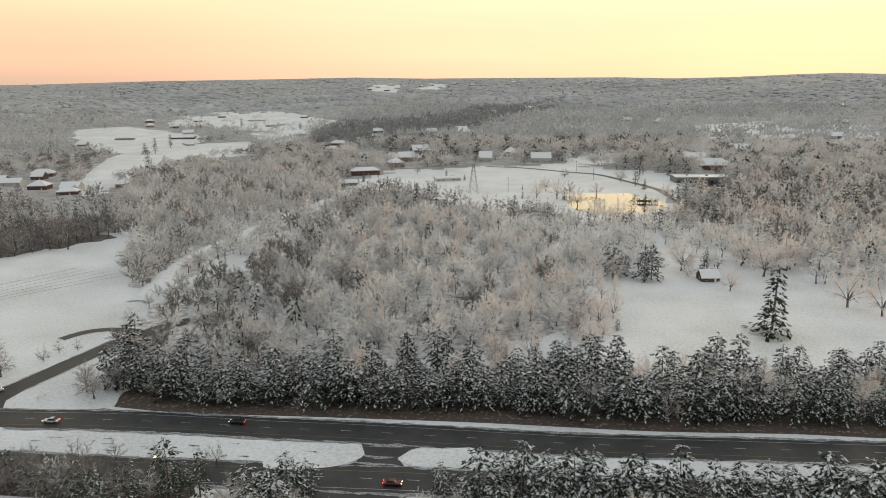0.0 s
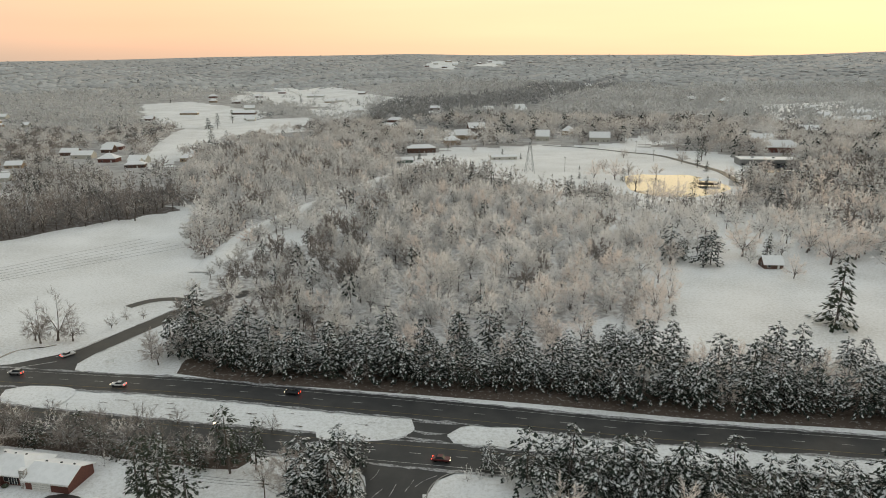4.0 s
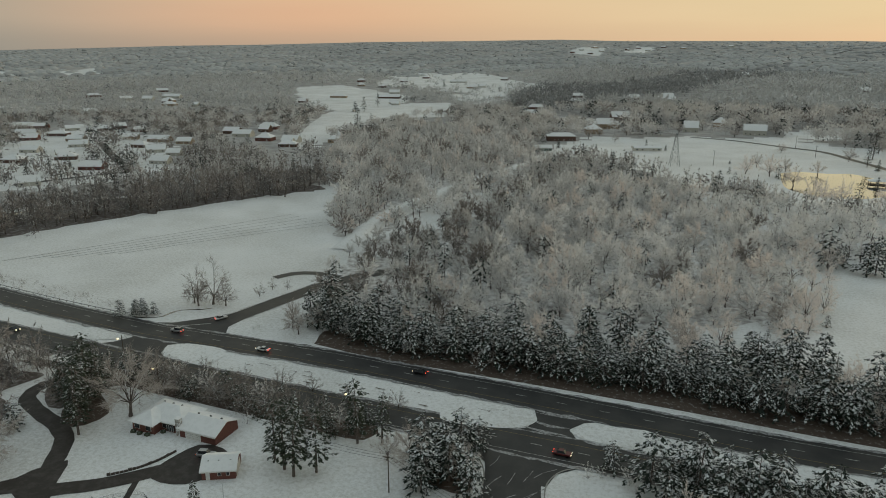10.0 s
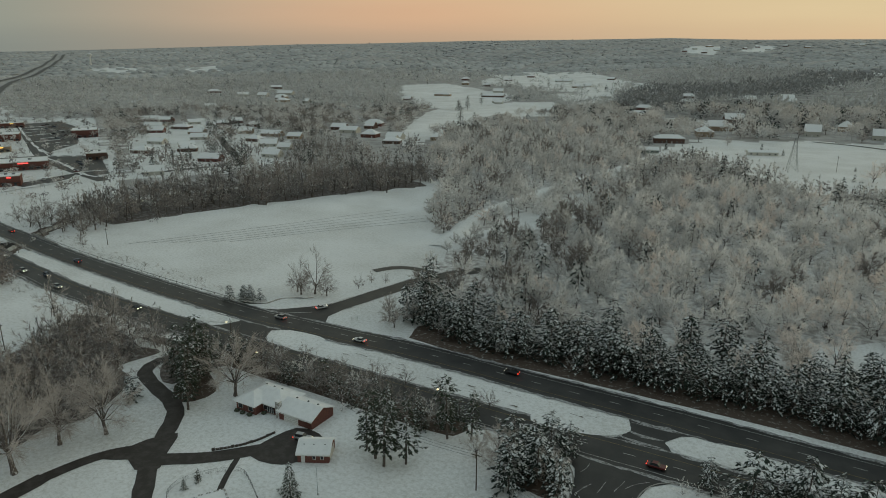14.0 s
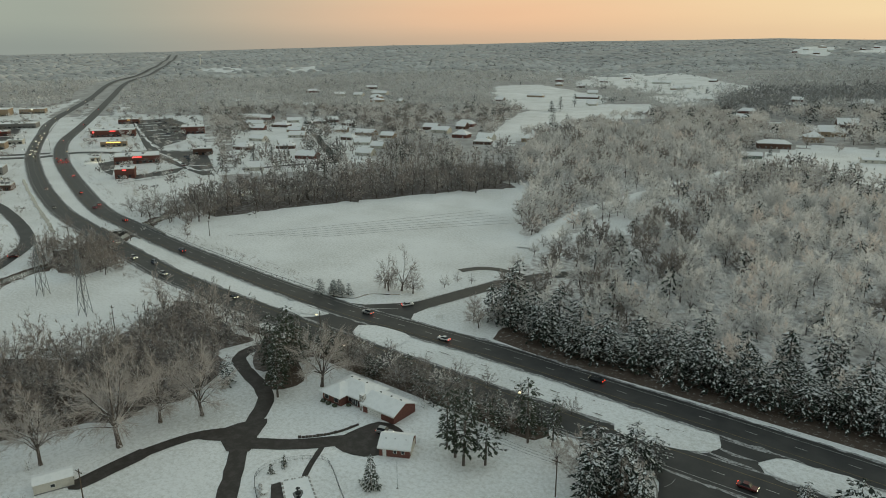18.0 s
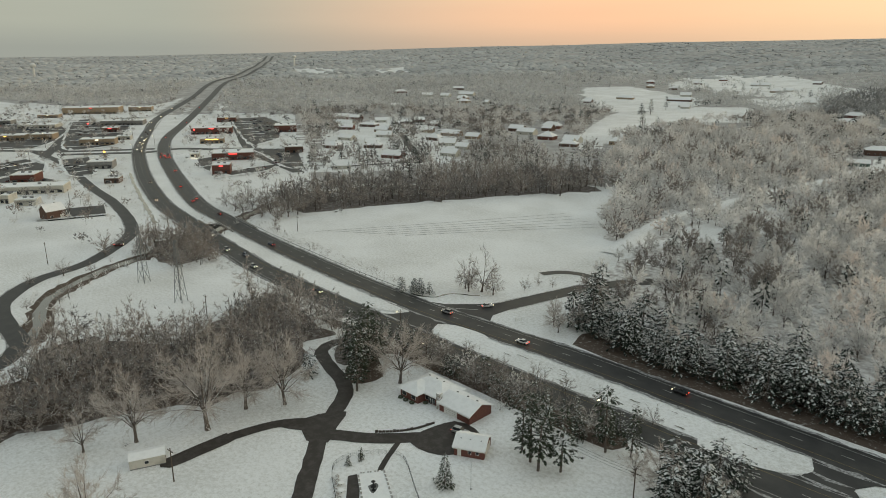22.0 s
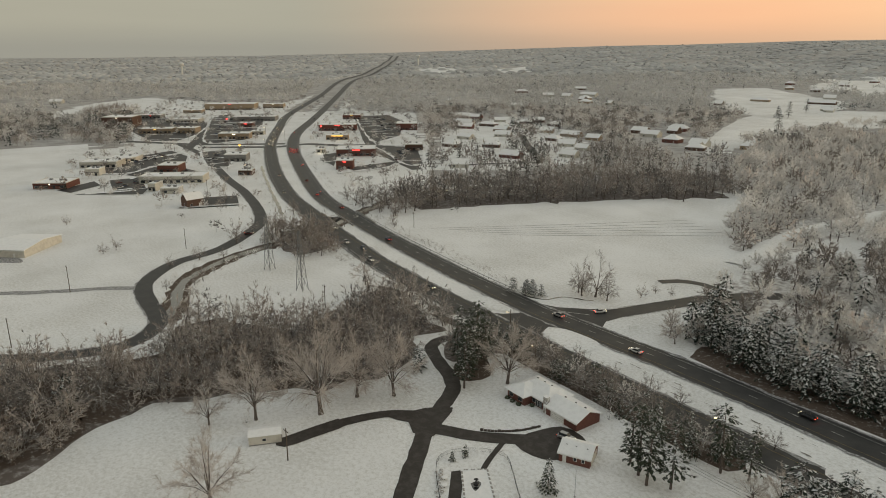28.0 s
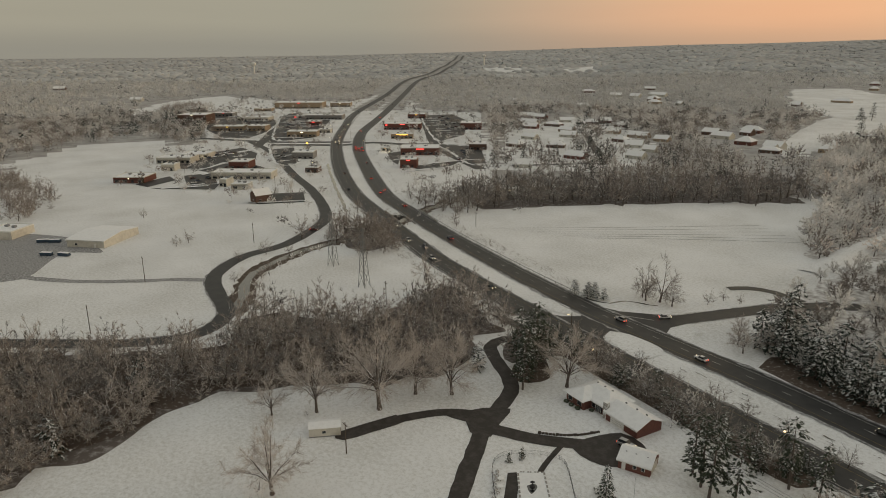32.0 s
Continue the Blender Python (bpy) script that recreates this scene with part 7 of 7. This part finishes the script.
def pylon(x, y, h, w, turn):
    """A lattice tower: four legs, cross braces and arms."""
    t = tagged(new("pylon"), "galvanised lattice power pylon", "pylon", "pylons")
    t.matrix_basis = pose(x, y, 0, 0, 0, turn)
    levels = [0, 0.28, 0.5, 0.68, 0.82, 0.92, 1.0]
    wid = [w * (1 - f * 0.86) / 2 for f in levels]
    cs = [(-1, -1), (1, -1), (1, 1), (-1, 1)]
    for c in cs:
        bm = bmesh.new()
        for i in range(6):
            stick((c[0] * wid[i], c[1] * wid[i], h * levels[i]), (c[0] * wid[i + 1], c[1] * wid[i + 1], h * levels[i + 1]), 0.13, 0.12, 4, bm)
        part("leg", bm, STEEL, t)
    for i in range(6):
        for k in range(4):
            bm = bmesh.new()
            a, b = cs[k], cs[(k + 1) % 4]
            stick((a[0] * wid[i], a[1] * wid[i], h * levels[i]), (b[0] * wid[i + 1], b[1] * wid[i + 1], h * levels[i + 1]), 0.07, 0.07, 3, bm)
            stick((b[0] * wid[i], b[1] * wid[i], h * levels[i]), (a[0] * wid[i + 1], a[1] * wid[i + 1], h * levels[i + 1]), 0.07, 0.07, 3, bm)
            stick((a[0] * wid[i + 1], a[1] * wid[i + 1], h * levels[i + 1]), (b[0] * wid[i + 1], b[1] * wid[i + 1], h * levels[i + 1]), 0.07, 0.07, 3, bm)
            part("brace", bm, STEEL, t)
    for z, ln in ((0.74, 3.2), (0.84, 2.6), (0.94, 2.0)):
        bm = stick((-ln, 0, h * z), (0, 0, h * (z + 0.03)), 0.06, 0.09, 4)
        stick((ln, 0, h * z), (0, 0, h * (z + 0.03)), 0.06, 0.09, 4, bm)
        part("arm", bm, STEEL, t)
    return t


PYL = [(-283.2, 140.4, 26, 3.6, 20), (-247.5, 136.9, 26, 3.6, 20), (27.3, 631.5, 28, 8, 10)]
for p in PYL:
    pylon(*p)


def wire(name, a, b, sag, label, r=0.03):
    cu = bpy.data.curves.new(name, "CURVE")
    cu.dimensions, cu.bevel_depth, cu.bevel_resolution = "3D", r, 0
    sp = cu.splines.new("POLY")
    sp.points.add(16)
    for i in range(17):
        f = i / 16
        p = Vector(a).lerp(Vector(b), f)
        sp.points[i].co = (p.x, p.y, p.z - sag * 4 * f * (1 - f), 1)
    cu.materials.append(DARKMETAL)
    ob = new(name, cu)
    me = bpy.data.meshes.new_from_object(ob)
    bpy.data.objects.remove(ob)
    return tagged(new(name, me), label, "cable", "overhead cables")


for k in (-1.0, 0, 1.0):
    wire("overhead_cable", (-156, 168 + k, 9.6), (-131, 153 + k, 9.4), 0.5, "thin overhead cable between poles")
    wire("overhead_cable", (-131, 153 + k, 9.4), (-75, 117 + k + 14, 9.0), 1.0, "thin overhead cable between poles")
    wire("overhead_cable", (-75, 131 + k, 9.0), (-50, 128 + k, 9.3), 0.5, "thin overhead cable between poles")
    wire("overhead_cable", (-50, 128 + k, 9.3), (0, 100 + k, 9.3), 1.0, "thin overhead cable between poles")
for k in (-2.5, 0, 2.5):
    wire("power_line", (-283 + k, 140.4, 18), (-247.5 + k, 136.9, 18), 1.2, "thin sagging power line between pylons", 0.04)
for x, y, s in [(-2274, 875, 0.95), (-2211, 1802, 0.9)]:
    wt = tagged(new("water_tower"), "pale water tower above the far woods", "water tower", "water towers")
    wt.location = (x, y, float(height(x, y)))
    part("shaft", stick((0, 0, 0), (0, 0, 38 * s), 4, 3, 12), WHITE, wt)
    bm = bmesh.new()
    bmesh.ops.create_uvsphere(bm, u_segments=16, v_segments=10, radius=9 * s)
    for v in bm.verts:
        v.co.z *= 0.75
        v.co.z += 41 * s
    part("tank", bm, WHITE, wt)
for x, y, h, m in [(-650, 300, 8, SIGN_Y), (-900, 400, 10, SIGN_R), (-750, 455, 8, SIGN_R)]:
    sg = tagged(new("sign_mast"), "lit shop sign on a tall mast", "sign", "shop signs")
    sg.matrix_basis = pose(x, y, 0, 0, 0, 55)
    part("mast", stick((0, 0, 0), (0, 0, h), 0.2, 0.18, 8), STEEL, sg)
    part("board", box(-1.0, 1.0, -0.2, 0.2, h - 1.5, h, 0.05), m, sg)
board = tagged(new("notice_board"), "low white notice board on the snowy corner", "sign")
board.matrix_basis = pose(-130, 205, 0, 0, 0, 40)
for x in (-1.2, 1.2):
    part("post", box(x - 0.06, x + 0.06, -0.06, 0.06, 0, 1.5), WHITE, board)
for z in (0.5, 0.9, 1.3):
    part("slat", box(-1.25, 1.25, -0.05, 0.05, z, z + 0.14), WHITE, board)

# ---- cars ----
PAINTS = [material("white_car", (0.62, 0.62, 0.62), 0.3, spec=0.5), material("silver_car", (0.4, 0.4, 0.41), 0.3, 0.5), material("black_car", (0.02, 0.02, 0.022), 0.25, spec=0.5), material("blue_car", (0.05, 0.07, 0.12), 0.3, spec=0.5), material("red_car", (0.11, 0.02, 0.02), 0.3, spec=0.5)]
CAR_WORDS = ["white", "silver", "black", "dark blue", "dark red"]


def car(k, tail):
    """A saloon or utility car: body, glass, wheels, lamps."""
    big = k % 2
    t = tagged(new("car"), f"{CAR_WORDS[k]} {'sport utility car' if big else 'saloon car'} {'with lamps lit' if tail else 'parked on the wet lot'}", "car", "cars on the roads")
    hh = 1.05 if big else 0.85
    top = 1.75 if big else 1.42
    part("body", box(-2.3, 2.3, -0.9, 0.9, 0.3, hh, 0.1), PAINTS[k], t)
    bm = bmesh.new()
    prof = [(-2.0 if big else -1.7, hh - 0.05), (1.0, hh - 0.05), (0.35, top), (-1.7 if big else -1.0, top)]
    a = [bm.verts.new((x, -0.8 if z < top else -0.66, z)) for x, z in prof]
    b = [bm.verts.new((x, 0.8 if z < top else 0.66, z)) for x, z in prof]
    bm.faces.new(a)
    bm.faces.new(b[::-1])
    for i in range(4):
        j = (i + 1) % 4
        bm.faces.new((a[j], a[i], b[i], b[j]))
    part("glasshouse", bm, GLASS, t, "dark windows")
    part("roof", box(-1.65 if big else -0.95, 0.3, -0.64, 0.64, top, top + 0.05), PAINTS[k], t)
    for x in (-1.4, 1.4):
        for y in (-0.82, 0.82):
            w = part("wheel", stick((x, y - 0.1, 0.33), (x, y + 0.1, 0.33), 0.33, 0.33, 12), RUBBER, t)
    for y in (-0.65, 0.65):
        part("headlight", box(2.28, 2.34, y - 0.17, y + 0.17, 0.6, 0.78), HEAD if tail else WHITE, t)
        part("tail_light", box(-2.34, -2.28, y - 0.17, y + 0.17, 0.65, 0.85), TAIL if tail else TAIL_OFF, t)
    return t


car_stock = {}


def park(x, y, heading, k, tail=True):
    if (k, tail) not in car_stock:
        car_stock[k, tail] = car(k, tail)
        c = car_stock[k, tail]
    else:
        c = copy_thing(car_stock[k, tail], Matrix.Identity(4))
    c.matrix_basis = pose(x, y, float(height(x, y)) + 0.12, 0, 0, heading)
    return c


def on_road(line, xs, off, way):
    """Cars set along a road at given x, in a lane off its middle."""
    l = spline(line, 2.0)
    nrm = sides(l)
    for n, x in enumerate(xs):
        i = int(np.argmin(np.abs(l[:, 0] - x)))
        dx, dy = nrm[i, 1], -nrm[i, 0]
        o = off if isinstance(off, (int, float)) else off[n % len(off)]
        park(l[i, 0] + nrm[i, 0] * o, l[i, 1] + nrm[i, 1] * o, math.degrees(math.atan2(dy, dx)) + (0 if way > 0 else 180), (n * 2 + int(abs(x))) % 5)


on_road(LINE_A, [-62, -118, -157, -287, -371, -418, -424, -470, -540], [2.0, -1.8], -1)
on_road(LINE_A, [-612, -612, -618, -618, -624, -624, -631, -631, -638], [3.6, 0.2, -3.2], -1)
on_road(LINE_B, [-14, -215, -262, -282, -298, -330, -440, -505], [-2.0, 1.8], 1)
on_road(LINE_B, [-672, -679, -686, -694, -702, -711, -720, -730, -741, -752, -764, -778, -792, -808, -826, -845], [1.9, 2.1, -1.7], 1)
on_road(LINE_B, [-930, -1010, -1120, -1250], [-2.0, 1.8], 1)
on_road(LINE_A, [-760, -900, -1100], [-2.0, 1.8], -1)
park(-148, 210, 58, 0), park(-349, 162, 50, 4), park(-99, 129, 10, 1)
random.seed(31)
for pts, n in (([(-1060, 400), (-860, 320)], 26), ([(-1000, 450), (-800, 350)], 24), ([(-640, 190), (-690, 235)], 14), ([(-590, 190), (-570, 215)], 5), ([(-860, 625), (-700, 520)], 16), ([(-660, 270), (-610, 255)], 7), ([(-560, 160), (-535, 160)], 5), ([(-560, 425), (-500, 385)], 9), ([(-495, 345), (-490, 365)], 3), ([(245, 660), (290, 680)], 6), ([(-1250, 430), (-1150, 460)], 8)):
    a, b = np.array(pts[0], float), np.array(pts[1], float)
    d2 = (b - a) / np.linalg.norm(b - a)
    for i in range(n):
        f = a + (b - a) * (i + 0.5) / n + np.array([-d2[1], d2[0]]) * random.choice((-8, -3, 3, 8))
        c = park(f[0], f[1], math.degrees(math.atan2(d2[1], d2[0])) + 90, random.randrange(5), False)
        c["group"] = "parked cars"
